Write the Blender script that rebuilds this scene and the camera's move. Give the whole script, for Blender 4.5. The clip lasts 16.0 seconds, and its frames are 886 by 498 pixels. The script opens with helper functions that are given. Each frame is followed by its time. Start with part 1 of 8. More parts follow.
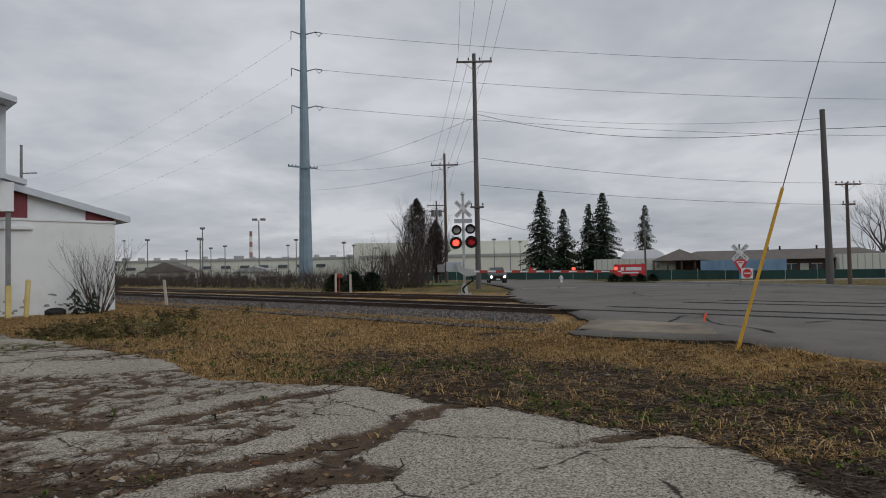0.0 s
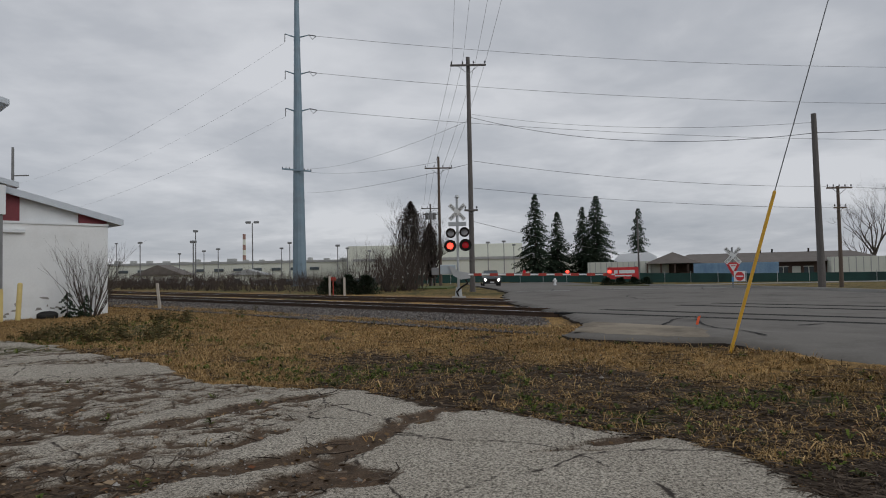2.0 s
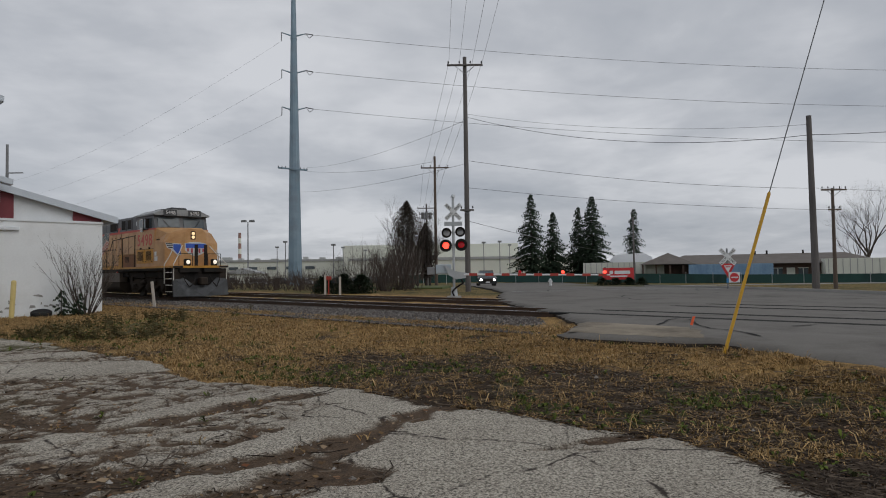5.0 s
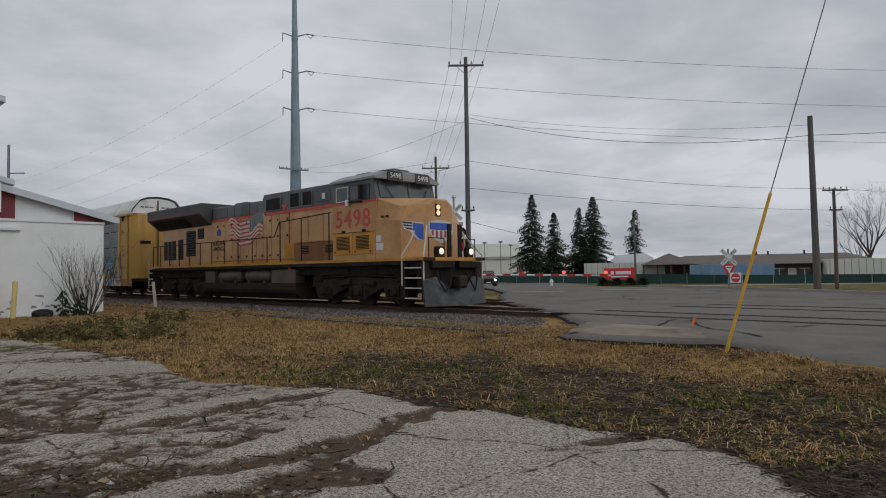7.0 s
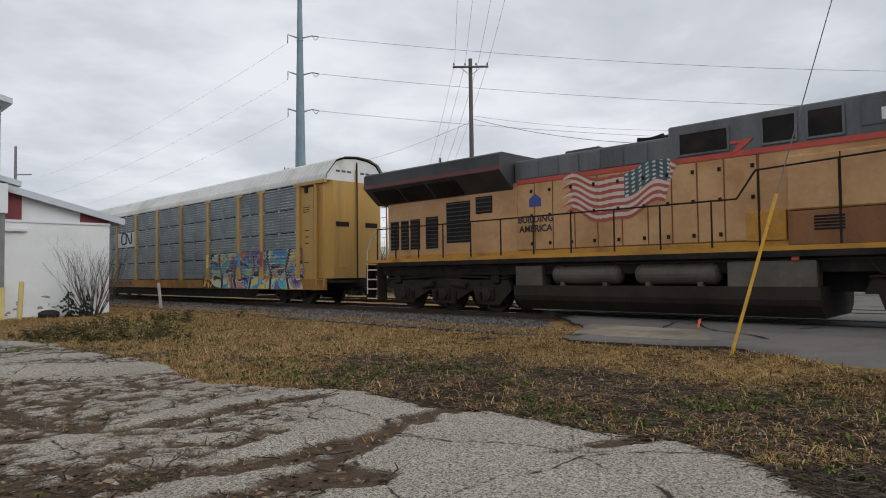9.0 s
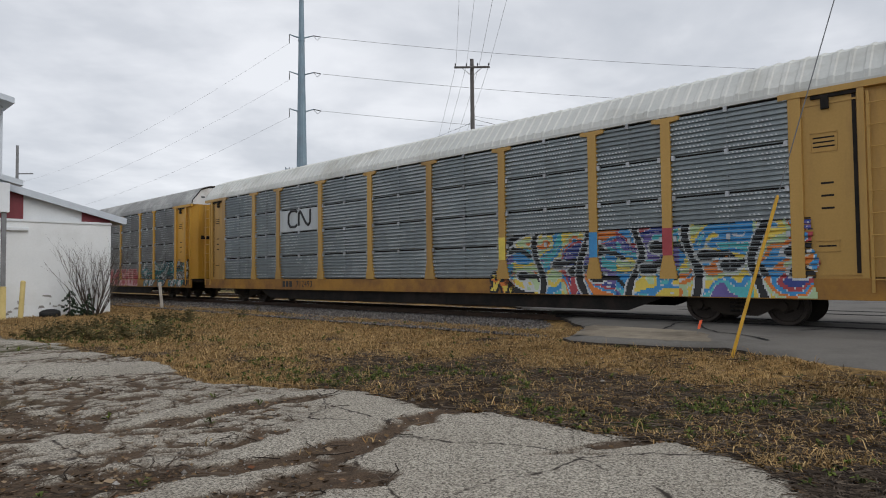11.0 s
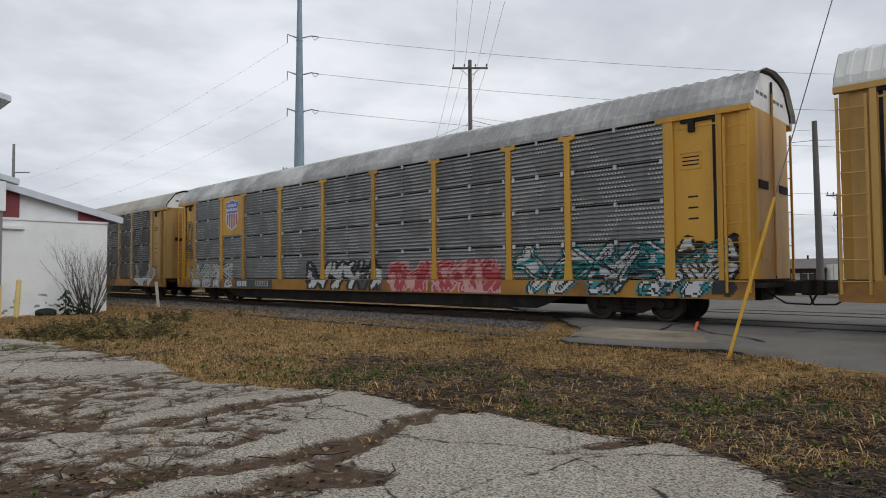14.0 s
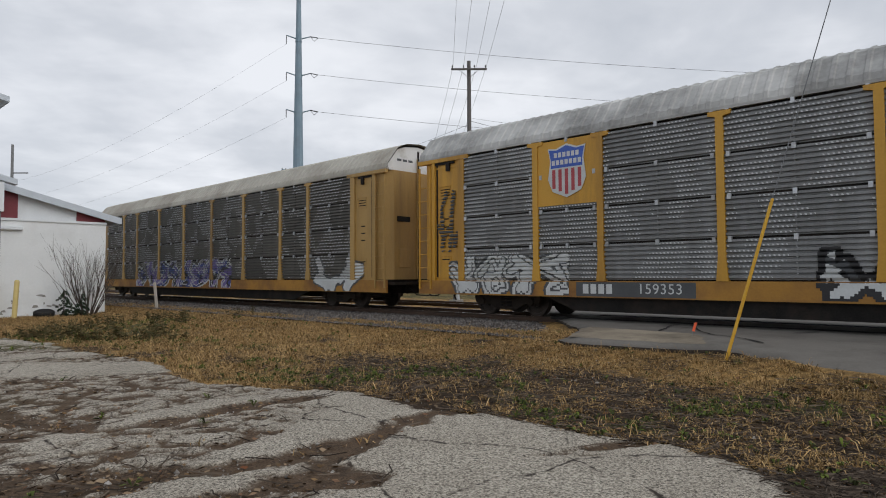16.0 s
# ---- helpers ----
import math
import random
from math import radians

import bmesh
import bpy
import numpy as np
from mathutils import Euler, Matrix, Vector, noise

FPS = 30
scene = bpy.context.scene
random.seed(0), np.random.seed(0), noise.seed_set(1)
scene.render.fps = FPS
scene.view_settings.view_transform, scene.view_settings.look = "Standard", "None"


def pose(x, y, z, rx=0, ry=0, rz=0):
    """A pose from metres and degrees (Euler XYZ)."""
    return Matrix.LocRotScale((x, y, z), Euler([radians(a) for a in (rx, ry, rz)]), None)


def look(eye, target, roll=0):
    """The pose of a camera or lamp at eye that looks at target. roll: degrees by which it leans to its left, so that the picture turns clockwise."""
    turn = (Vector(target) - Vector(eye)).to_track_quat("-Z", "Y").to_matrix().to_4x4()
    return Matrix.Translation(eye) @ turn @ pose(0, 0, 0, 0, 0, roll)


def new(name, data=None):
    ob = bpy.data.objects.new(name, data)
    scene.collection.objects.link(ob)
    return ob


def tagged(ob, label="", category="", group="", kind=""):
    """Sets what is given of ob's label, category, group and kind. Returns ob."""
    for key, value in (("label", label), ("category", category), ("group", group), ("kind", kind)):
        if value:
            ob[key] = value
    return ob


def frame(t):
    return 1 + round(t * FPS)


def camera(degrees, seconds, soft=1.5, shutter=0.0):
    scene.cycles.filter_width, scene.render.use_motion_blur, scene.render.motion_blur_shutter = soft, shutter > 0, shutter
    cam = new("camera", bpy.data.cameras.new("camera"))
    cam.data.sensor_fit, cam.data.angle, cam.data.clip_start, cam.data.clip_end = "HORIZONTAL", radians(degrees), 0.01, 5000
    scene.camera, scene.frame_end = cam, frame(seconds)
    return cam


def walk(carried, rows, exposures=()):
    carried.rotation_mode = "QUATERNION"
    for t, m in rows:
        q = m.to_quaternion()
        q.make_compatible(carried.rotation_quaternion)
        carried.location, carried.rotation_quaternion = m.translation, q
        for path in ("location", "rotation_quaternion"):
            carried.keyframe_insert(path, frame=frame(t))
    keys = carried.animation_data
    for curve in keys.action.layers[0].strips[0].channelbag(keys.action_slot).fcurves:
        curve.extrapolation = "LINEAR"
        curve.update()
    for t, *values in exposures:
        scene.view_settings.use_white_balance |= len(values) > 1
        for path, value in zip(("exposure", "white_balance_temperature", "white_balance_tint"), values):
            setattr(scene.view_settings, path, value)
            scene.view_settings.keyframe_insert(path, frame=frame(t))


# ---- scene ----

def eye_pose(x, y, z, yaw, pitch, roll):
    """Camera pose: yaw to the right, pitch up, roll to its right, in degrees."""
    a, b = radians(yaw), radians(pitch)
    way = Vector((math.sin(a) * math.cos(b), math.cos(a) * math.cos(b), math.sin(b)))
    return look((x, y, z), Vector((x, y, z)) + way, -roll)


# ---- camera: held by hand at one spot, drifting by fractions of a degree ----
cam = camera(69.43, 16.0, soft=1.0, shutter=0.0)
HELD = [
    (0.0, -0.002, 0.025, 1.547, -0.595, 1.724, 1.111),
    (0.5, -0.001, 0.008, 1.555, -0.384, 1.781, 1.120),
    (1.0, -0.005, 0.007, 1.555, -0.268, 1.881, 1.174),
    (1.5, -0.002, 0.007, 1.553, -0.211, 1.979, 1.182),
    (2.0, -0.014, 0.002, 1.553, -0.040, 1.974, 1.121),
    (2.5, -0.006, 0.015, 1.552, 0.064, 1.926, 1.108),
    (3.0, -0.012, 0.004, 1.548, 0.211, 1.933, 1.053),
    (3.5, -0.014, 0.002, 1.549, 0.315, 1.912, 0.900),
    (4.0, -0.014, 0.000, 1.543, 0.354, 1.954, 0.836),
    (6.5, 0.003, -0.001, 1.549, 0.272, 1.949, 0.849),
    (7.0, -0.007, -0.001, 1.549, 0.242, 1.979, 0.826),
    (7.5, 0.001, 0.001, 1.559, 0.125, 1.971, 0.826),
    (8.0, 0.001, 0.008, 1.549, 0.048, 2.035, 0.848),
    (8.5, -0.006, 0.004, 1.549, -0.048, 2.059, 0.776),
    (9.0, -0.005, 0.001, 1.549, -0.172, 2.105, 0.765),
    (11.5, -0.004, -0.002, 1.557, -0.228, 2.131, 0.556),
    (12.0, 0.004, 0.000, 1.554, -0.172, 2.144, 0.503),
    (12.5, -0.001, 0.004, 1.553, -0.119, 2.148, 0.504),
    (13.0, -0.002, -0.004, 1.553, -0.103, 2.162, 0.474),
    (13.5, -0.003, 0.002, 1.552, -0.086, 2.180, 0.412),
    (14.0, -0.008, -0.002, 1.550, -0.004, 2.190, 0.362),
    (14.5, 0.000, 0.000, 1.550, -0.000, 2.191, 0.359),
    (15.0, -0.002, -0.004, 1.550, 0.002, 2.194, 0.342),
    (15.5, 0.008, 0.002, 1.556, 0.005, 2.192, 0.317),
    (16.0, 0.006, 0.001, 1.547, 0.083, 2.278, 0.314),
]
EXPOSURES = [(0.0, 0.02), (6.5, 0.02), (7.5, 0.14), (8.3, 0.38), (9.0, 0.46), (11.5, 0.5), (16.0, 0.5)]
walk(cam, [(t, eye_pose(*r)) for t, *r in HELD], EXPOSURES)

# ---- plan: the track's direction, its near centre line, the rail's height ----
TH = 0.81046
ALONG = Vector((math.sin(TH), -math.cos(TH), 0))
ACROSS = Vector((math.cos(TH), math.sin(TH), 0))
TRACK = 15.913
RAIL = 0.342
SECOND = 4.4
SPEED, GAIN = 8.9481, -0.02335
TURN = math.degrees(TH) - 90


def on_track(s, off=0.0, z=0.0):
    """World place: s metres along the track, off metres beyond the near track's centre, z over the rail."""
    return ALONG * s + ACROSS * (TRACK + off) + Vector((0, 0, RAIL + z))


def rolled(t):
    """Metres the train has gone at t seconds, counted from 11 s."""
    return SPEED * (t - 11) + 0.5 * GAIN * (t - 11) ** 2


# ---- world and light: an overcast winter sky ----
def make_world():
    w = bpy.data.worlds.new("overcast_sky")
    scene.world = w
    w.use_nodes = True
    nt = w.node_tree
    nt.nodes.clear()
    N, L = nt.nodes.new, nt.links.new
    out, bg = N("ShaderNodeOutputWorld"), N("ShaderNodeBackground")
    sky = N("ShaderNodeTexSky")
    sky.sky_type, sky.sun_disc = "NISHITA", False
    sky.sun_elevation, sky.sun_rotation = radians(37), radians(127)
    dim = N("ShaderNodeMix")
    dim.data_type, dim.blend_type = "RGBA", "MULTIPLY"
    dim.inputs[0].default_value = 1.0
    dim.inputs[7].default_value = (0.07, 0.07, 0.07, 1)
    L(sky.outputs[0], dim.inputs[6])
    tc = N("ShaderNodeTexCoord")
    sep = N("ShaderNodeSeparateXYZ")
    L(tc.outputs["Generated"], sep.inputs[0])
    up = N("ShaderNodeMath"); up.operation = "MAXIMUM"; up.inputs[1].default_value = 0.0
    L(sep.outputs[2], up.inputs[0])
    den = N("ShaderNodeMath"); den.operation = "ADD"; den.inputs[1].default_value = 0.16
    L(up.outputs[0], den.inputs[0])
    comb = N("ShaderNodeCombineXYZ")
    for i, nm in ((0, 0), (1, 1)):
        d = N("ShaderNodeMath"); d.operation = "DIVIDE"
        L(sep.outputs[nm], d.inputs[0]); L(den.outputs[0], d.inputs[1])
        L(d.outputs[0], comb.inputs[i])
    comb.inputs[2].default_value = 3.7
    def cloud(scale, detail, rough, lo, hi):
        n = N("ShaderNodeTexNoise")
        n.inputs["Scale"].default_value, n.inputs["Detail"].default_value, n.inputs["Roughness"].default_value = scale, detail, rough
        n.inputs["Distortion"].default_value = 0.25
        L(comb.outputs[0], n.inputs["Vector"])
        r = N("ShaderNodeMapRange"); r.inputs[1].default_value, r.inputs[2].default_value = lo, hi
        L(n.outputs[0], r.inputs[0])
        return r
    big, fine = cloud(0.75, 5, 0.55, 0.32, 0.68), cloud(2.4, 6, 0.6, 0.3, 0.75)
    ad = N("ShaderNodeMath"); ad.operation = "MULTIPLY_ADD"; ad.inputs[1].default_value = 0.35
    L(fine.outputs[0], ad.inputs[0]); L(big.outputs[0], ad.inputs[2])
    ramp = N("ShaderNodeValToRGB")
    L(ad.outputs[0], ramp.inputs[0])
    e = ramp.color_ramp.elements
    e[0].position, e[0].color = 0.10, (0.36, 0.385, 0.43, 1)
    e[1].position, e[1].color = 1.15, (0.62, 0.635, 0.67, 1)
    m = ramp.color_ramp.elements.new(0.6); m.color = (0.47, 0.49, 0.53, 1)
    veil = N("ShaderNodeMix"); veil.data_type = "RGBA"
    veil.inputs[0].default_value = 0.94
    L(dim.outputs[2], veil.inputs[6]); L(ramp.outputs[0], veil.inputs[7])
    L(veil.outputs[2], bg.inputs[0])
    bg.inputs[1].default_value = 1.0
    L(bg.outputs[0], out.inputs[0])


make_world()
sun = new("sun", bpy.data.lights.new("sun", "SUN"))
sun.data.energy, sun.data.angle, sun.data.color = 0.6, radians(40), (1.0, 0.97, 0.93)
sun.matrix_world = look((64, -48, 60), (0, 0, 0))


# ---- materials ----
def col(r, g, b):
    return (r, g, b, 1.0)


def surf(name, c1, c2, scale=3.0, rough=0.8, bump=0.0, metal=0.0, fine=40.0, grime=None, grime_amount=0.35, grime_scale=0.6, streak=False, vary=0.0, coat=0.0):
    """A surface with variation at two scales: c1 to c2 by coarse and fine noise, an optional grime colour in large stains, and relief."""
    m = bpy.data.materials.new(name)
    m.use_nodes = True
    nt = m.node_tree
    N, L = nt.nodes.new, nt.links.new
    p = nt.nodes["Principled BSDF"]
    tc = N("ShaderNodeTexCoord")
    src = tc.outputs["Object"]
    if streak:
        mp = N("ShaderNodeMapping"); mp.inputs["Scale"].default_value = (1, 1, 0.15)
        L(src, mp.inputs[0]); src_s = mp.outputs[0]
    else:
        src_s = src
    a, b = N("ShaderNodeTexNoise"), N("ShaderNodeTexNoise")
    a.inputs["Scale"].default_value, a.inputs["Detail"].default_value = scale, 5
    b.inputs["Scale"].default_value, b.inputs["Detail"].default_value = fine, 4
    L(src_s, a.inputs["Vector"]); L(src, b.inputs["Vector"])
    add = N("ShaderNodeMath"); add.operation = "MULTIPLY_ADD"; add.inputs[1].default_value = 0.5
    L(b.outputs[0], add.inputs[0]); L(a.outputs[0], add.inputs[2])
    mr = N("ShaderNodeMapRange"); mr.inputs[1].default_value, mr.inputs[2].default_value = 0.5, 1.0
    L(add.outputs[0], mr.inputs[0])
    mix = N("ShaderNodeMix"); mix.data_type = "RGBA"
    mix.inputs[6].default_value, mix.inputs[7].default_value = col(*c1), col(*c2)
    L(mr.outputs[0], mix.inputs[0])
    c = mix.outputs[2]
    if grime:
        g = N("ShaderNodeTexNoise"); g.inputs["Scale"].default_value, g.inputs["Detail"].default_value, g.inputs["Roughness"].default_value = grime_scale, 7, 0.65
        L(src_s, g.inputs["Vector"])
        gr = N("ShaderNodeMapRange"); gr.inputs[1].default_value, gr.inputs[2].default_value = 0.62 - grime_amount * 0.4, 0.72
        L(g.outputs[0], gr.inputs[0])
        gm = N("ShaderNodeMix"); gm.data_type = "RGBA"; gm.inputs[7].default_value = col(*grime)
        L(gr.outputs[0], gm.inputs[0]); L(c, gm.inputs[6])
        c = gm.outputs[2]
    if vary:
        oi = N("ShaderNodeObjectInfo")
        vr = N("ShaderNodeMapRange"); vr.inputs[3].default_value, vr.inputs[4].default_value = 1 - vary, 1 + vary
        L(oi.outputs["Random"], vr.inputs[0])
        vm = N("ShaderNodeMix"); vm.data_type, vm.blend_type = "RGBA", "MULTIPLY"; vm.inputs[0].default_value = 1
        L(c, vm.inputs[6]); L(vr.outputs[0], vm.inputs[7])
        c = vm.outputs[2]
    L(c, p.inputs["Base Color"])
    rr = N("ShaderNodeMapRange"); rr.inputs[3].default_value, rr.inputs[4].default_value = max(rough - 0.1, 0.03), min(rough + 0.1, 1)
    L(a.outputs[0], rr.inputs[0]); L(rr.outputs[0], p.inputs["Roughness"])
    p.inputs["Metallic"].default_value = metal
    p.inputs["Coat Weight"].default_value = coat
    if bump:
        bn = N("ShaderNodeBump"); bn.inputs["Strength"].default_value, bn.inputs["Distance"].default_value = 0.6, bump
        L(add.outputs[0], bn.inputs["Height"]); L(bn.outputs[0], p.inputs["Normal"])
    return m


def glow(name, c, strength):
    m = bpy.data.materials.new(name)
    m.use_nodes = True
    p = m.node_tree.nodes["Principled BSDF"]
    p.inputs["Base Color"].default_value = col(*c)
    p.inputs["Emission Color"].default_value = col(*c)
    p.inputs["Emission Strength"].default_value = strength
    p.inputs["Roughness"].default_value = 0.25
    return m


M = {
    "galv": surf("galvanised_steel", (0.20, 0.235, 0.25), (0.33, 0.37, 0.385), 1.2, 0.55, 0.0, 0.35, 30, (0.13, 0.125, 0.12), 0.35, 0.5, True, 0.10),
    "galv_dirty": surf("sooty_galvanised_steel", (0.18, 0.187, 0.19), (0.30, 0.307, 0.31), 1.2, 0.65, 0.0, 0.2, 30, (0.11, 0.10, 0.092), 0.42, 0.5, True, 0.12),
    "galv_brown": surf("brown_stained_steel", (0.10, 0.098, 0.09), (0.17, 0.165, 0.15), 1.2, 0.7, 0.0, 0.25, 30, (0.055, 0.048, 0.042), 0.5, 0.5, True, 0.12),
    "yellow": surf("weathered_yellow_paint", (0.50, 0.26, 0.022), (0.62, 0.335, 0.04), 1.0, 0.5, 0.0, 0.0, 25, (0.22, 0.11, 0.03), 0.3, 0.8, True, 0.06),
    "yellow_pale": surf("faded_yellow_paint", (0.42, 0.245, 0.055), (0.52, 0.31, 0.08), 1.0, 0.5, 0.0, 0.0, 25, (0.25, 0.14, 0.05), 0.3, 0.8, True, 0.06),
    "ochre": surf("ochre_paint", (0.37, 0.22, 0.06), (0.47, 0.30, 0.10), 1.0, 0.55, 0.0, 0.0, 25, (0.20, 0.12, 0.05), 0.35, 0.8, True, 0.06),
    "rust_sill": surf("rusty_orange_sill", (0.36, 0.175, 0.025), (0.46, 0.235, 0.04), 0.8, 0.7, 0.0, 0.0, 20, (0.14, 0.06, 0.03), 0.5, 0.7),
    "roof_white": surf("white_roof_paint", (0.55, 0.56, 0.53), (0.68, 0.68, 0.64), 0.7, 0.6, 0.0, 0.0, 12, (0.42, 0.41, 0.36), 0.3, 0.5),
    "roof_dirty": surf("peeling_grey_roof", (0.20, 0.20, 0.19), (0.36, 0.36, 0.35), 0.8, 0.7, 0.0, 0.0, 9, (0.62, 0.62, 0.60), 0.40, 0.45),
    "roof_tan": surf("tan_stained_roof", (0.36, 0.34, 0.29), (0.48, 0.46, 0.40), 0.8, 0.7, 0.0, 0.0, 9, (0.24, 0.21, 0.17), 0.4, 0.45),
    "white": surf("white_paint", (0.66, 0.66, 0.65), (0.78, 0.78, 0.77), 2, 0.6, 0.0, 0.0, 30, (0.5, 0.48, 0.44), 0.2, 1.0),
    "black": surf("grimy_black_steel_and_dark_inside", (0.010, 0.009, 0.009), (0.026, 0.024, 0.022), 2, 0.75, 0.004, 0.0, 30, (0.04, 0.03, 0.024), 0.4, 1.5),
    "under": surf("dusty_underframe", (0.022, 0.018, 0.015), (0.048, 0.039, 0.032), 1.5, 0.85, 0.005, 0.0, 25, (0.045, 0.035, 0.027), 0.45, 1.2),
    "wheel": surf("worn_wheel_steel", (0.03, 0.026, 0.024), (0.08, 0.065, 0.055), 3, 0.6, 0.0, 0.3, 40),
    "galv_light": surf("pale_grey_panel_paint", (0.46, 0.50, 0.51), (0.58, 0.61, 0.62), 1.2, 0.55, 0.0, 0.1, 30, (0.30, 0.31, 0.31), 0.35, 0.5, True),
    "dark_glass": surf("dark_glass", (0.015, 0.018, 0.02), (0.03, 0.034, 0.036), 1, 0.08, 0.0, 0.0, 5),
}


for key in ("black", "under", "wheel"):
    M[key].node_tree.nodes["Principled BSDF"].inputs["Specular IOR Level"].default_value = 0.15


# ---- building helpers ----
def link_mesh(name, bm, mats, parent=None, label="", smooth=False):
    me = bpy.data.meshes.new(name)
    bmesh.ops.recalc_face_normals(bm, faces=bm.faces)
    bm.to_mesh(me)
    bm.free()
    for m in (mats if isinstance(mats, (list, tuple)) else [mats]):
        me.materials.append(m)
    if smooth:
        for p in me.polygons:
            p.use_smooth = True
    ob = new(name, me)
    if parent:
        ob.parent = parent
    if label:
        tagged(ob, label)
    return ob


def part(name, bm, material, parent, label="", smooth=False):
    return link_mesh(name, bm, material, parent, label, smooth)


def thing(name, label, category, m=None, group="", kind=""):
    ob = new(name)
    ob.empty_display_size = 0.3
    if m is not None:
        ob.matrix_world = m
    return tagged(ob, label, category, group, kind)


def box(bm, x0, x1, y0, y1, z0, z1, mi=0, bevel=0.0, m=None):
    v = [bm.verts.new((x, y, z)) for x in (x0, x1) for y in (y0, y1) for z in (z0, z1)]
    if m is not None:
        for q in v:
            q.co = m @ q.co
    fs = [bm.faces.new([v[i] for i in f]) for f in ((0, 1, 3, 2), (4, 6, 7, 5), (0, 4, 5, 1), (2, 3, 7, 6), (0, 2, 6, 4), (1, 5, 7, 3))]
    for f in fs:
        f.material_index = mi
    if bevel:
        es = list({e for f in fs for e in f.edges})
        r = bmesh.ops.bevel(bm, geom=es, offset=bevel, segments=1, affect="EDGES")
        for f in r["faces"]:
            f.material_index = mi
    return bm


def boxes(*rows, bevel=0.0):
    bm = bmesh.new()
    for r in rows:
        box(bm, *r, bevel=bevel)
    return bm


def rod(bm, a, b, r0, r1=None, n=8, mi=0, caps=True):
    a, b = Vector(a), Vector(b)
    r1 = r0 if r1 is None else r1
    d = (b - a).normalized()
    e = d.cross(Vector((0, 0, 1)) if abs(d.z) < 0.9 else Vector((1, 0, 0))).normalized()
    g = d.cross(e)
    ra = [bm.verts.new(a + (e * math.cos(2 * math.pi * i / n) + g * math.sin(2 * math.pi * i / n)) * r0) for i in range(n)]
    rb = [bm.verts.new(b + (e * math.cos(2 * math.pi * i / n) + g * math.sin(2 * math.pi * i / n)) * r1) for i in range(n)]
    for i in range(n):
        bm.faces.new((ra[i], ra[(i + 1) % n], rb[(i + 1) % n], rb[i])).material_index = mi
    if caps:
        bm.faces.new(ra[::-1]).material_index = mi
        bm.faces.new(rb).material_index = mi
    return bm


def rods(*rows, n=8):
    bm = bmesh.new()
    for a, b, *r in rows:
        rod(bm, a, b, *r, n=n)
    return bm


def tube(bm, pts, r, n=6, mi=0):
    pts = [Vector(p) for p in pts]
    for a, b in zip(pts, pts[1:]):
        rod(bm, a, b, r, r, n, mi)
    return bm


def prism(bm, outline, y0, y1, mi=0, axis="y"):
    """Extrude an outline of (a, b): along y it is (x, z), along x it is (y, z), along z it is (x, y)."""
    def at(p, t):
        a, b = p
        return (a, t, b) if axis == "y" else (t, a, b) if axis == "x" else (a, b, t)
    v0 = [bm.verts.new(at(p, y0)) for p in outline]
    v1 = [bm.verts.new(at(p, y1)) for p in outline]
    k = len(outline)
    bm.faces.new(v0[::-1]).material_index = mi
    bm.faces.new(v1).material_index = mi
    for i in range(k):
        bm.faces.new((v0[i], v0[(i + 1) % k], v1[(i + 1) % k], v1[i])).material_index = mi
    return bm


def lathe(bm, profile, centre, axis="y", n=20, mi=0):
    """Spin (distance along the axis, radius) rows about an axis through centre."""
    rings = []
    for d, r in profile:
        ring = []
        for i in range(n):
            a = 2 * math.pi * i / n
            c, s = r * math.cos(a), r * math.sin(a)
            p = (c, d, s) if axis == "y" else (d, c, s) if axis == "x" else (c, s, d)
            ring.append(bm.verts.new(Vector(centre) + Vector(p)))
        rings.append(ring)
    for r0, r1 in zip(rings, rings[1:]):
        for i in range(n):
            bm.faces.new((r0[i], r0[(i + 1) % n], r1[(i + 1) % n], r1[i])).material_index = mi
    for ring, flip in ((rings[0], True), (rings[-1], False)):
        if (profile[0] if flip else profile[-1])[1] > 1e-4:
            bm.faces.new(ring[::-1] if flip else ring).material_index = mi
    return bm


def letters(name, words, size, parent, m, material, depth=0.004, bold=0.0, spacing=1.0):
    """Raised lettering in the built-in font, as a mesh."""
    cu = bpy.data.curves.new(name, "FONT")
    cu.body, cu.size, cu.extrude = words, size, depth
    cu.align_x, cu.align_y, cu.offset, cu.space_character = "CENTER", "CENTER", bold, spacing
    tmp = bpy.data.objects.new(name, cu)
    scene.collection.objects.link(tmp)
    me = bpy.data.meshes.new_from_object(tmp.evaluated_get(bpy.context.evaluated_depsgraph_get()))
    bpy.data.objects.remove(tmp)
    me.materials.clear()
    me.materials.append(material)
    ob = new(name, me)
    ob.parent = parent
    ob.matrix_local = m
    return ob


def fbm(x, y, scale, octaves=4, seed=0):
    """Value noise in [0, 1] on arrays of places, with no repeat over the plan."""
    total, amp, norm = np.zeros_like(x), 1.0, 0.0
    for o in range(octaves):
        fx, fy = x * scale * 2 ** o + 17.3 * seed + 7 * o, y * scale * 2 ** o - 9.1 * seed + 3 * o
        ix, iy = np.floor(fx), np.floor(fy)
        u, v = fx - ix, fy - iy
        u, v = u * u * (3 - 2 * u), v * v * (3 - 2 * v)
        def h(a, b):
            k = np.sin(a * 127.1 + b * 311.7 + seed * 74.7) * 43758.5453
            return k - np.floor(k)
        n = (h(ix, iy) * (1 - u) + h(ix + 1, iy) * u) * (1 - v) + (h(ix, iy + 1) * (1 - u) + h(ix + 1, iy + 1) * u) * v
        total += n * amp
        norm += amp
        amp *= 0.55
    return total / norm


def smooth(a, b, x):
    t = np.clip((x - a) / (b - a), 0, 1)
    return t * t * (3 - 2 * t)


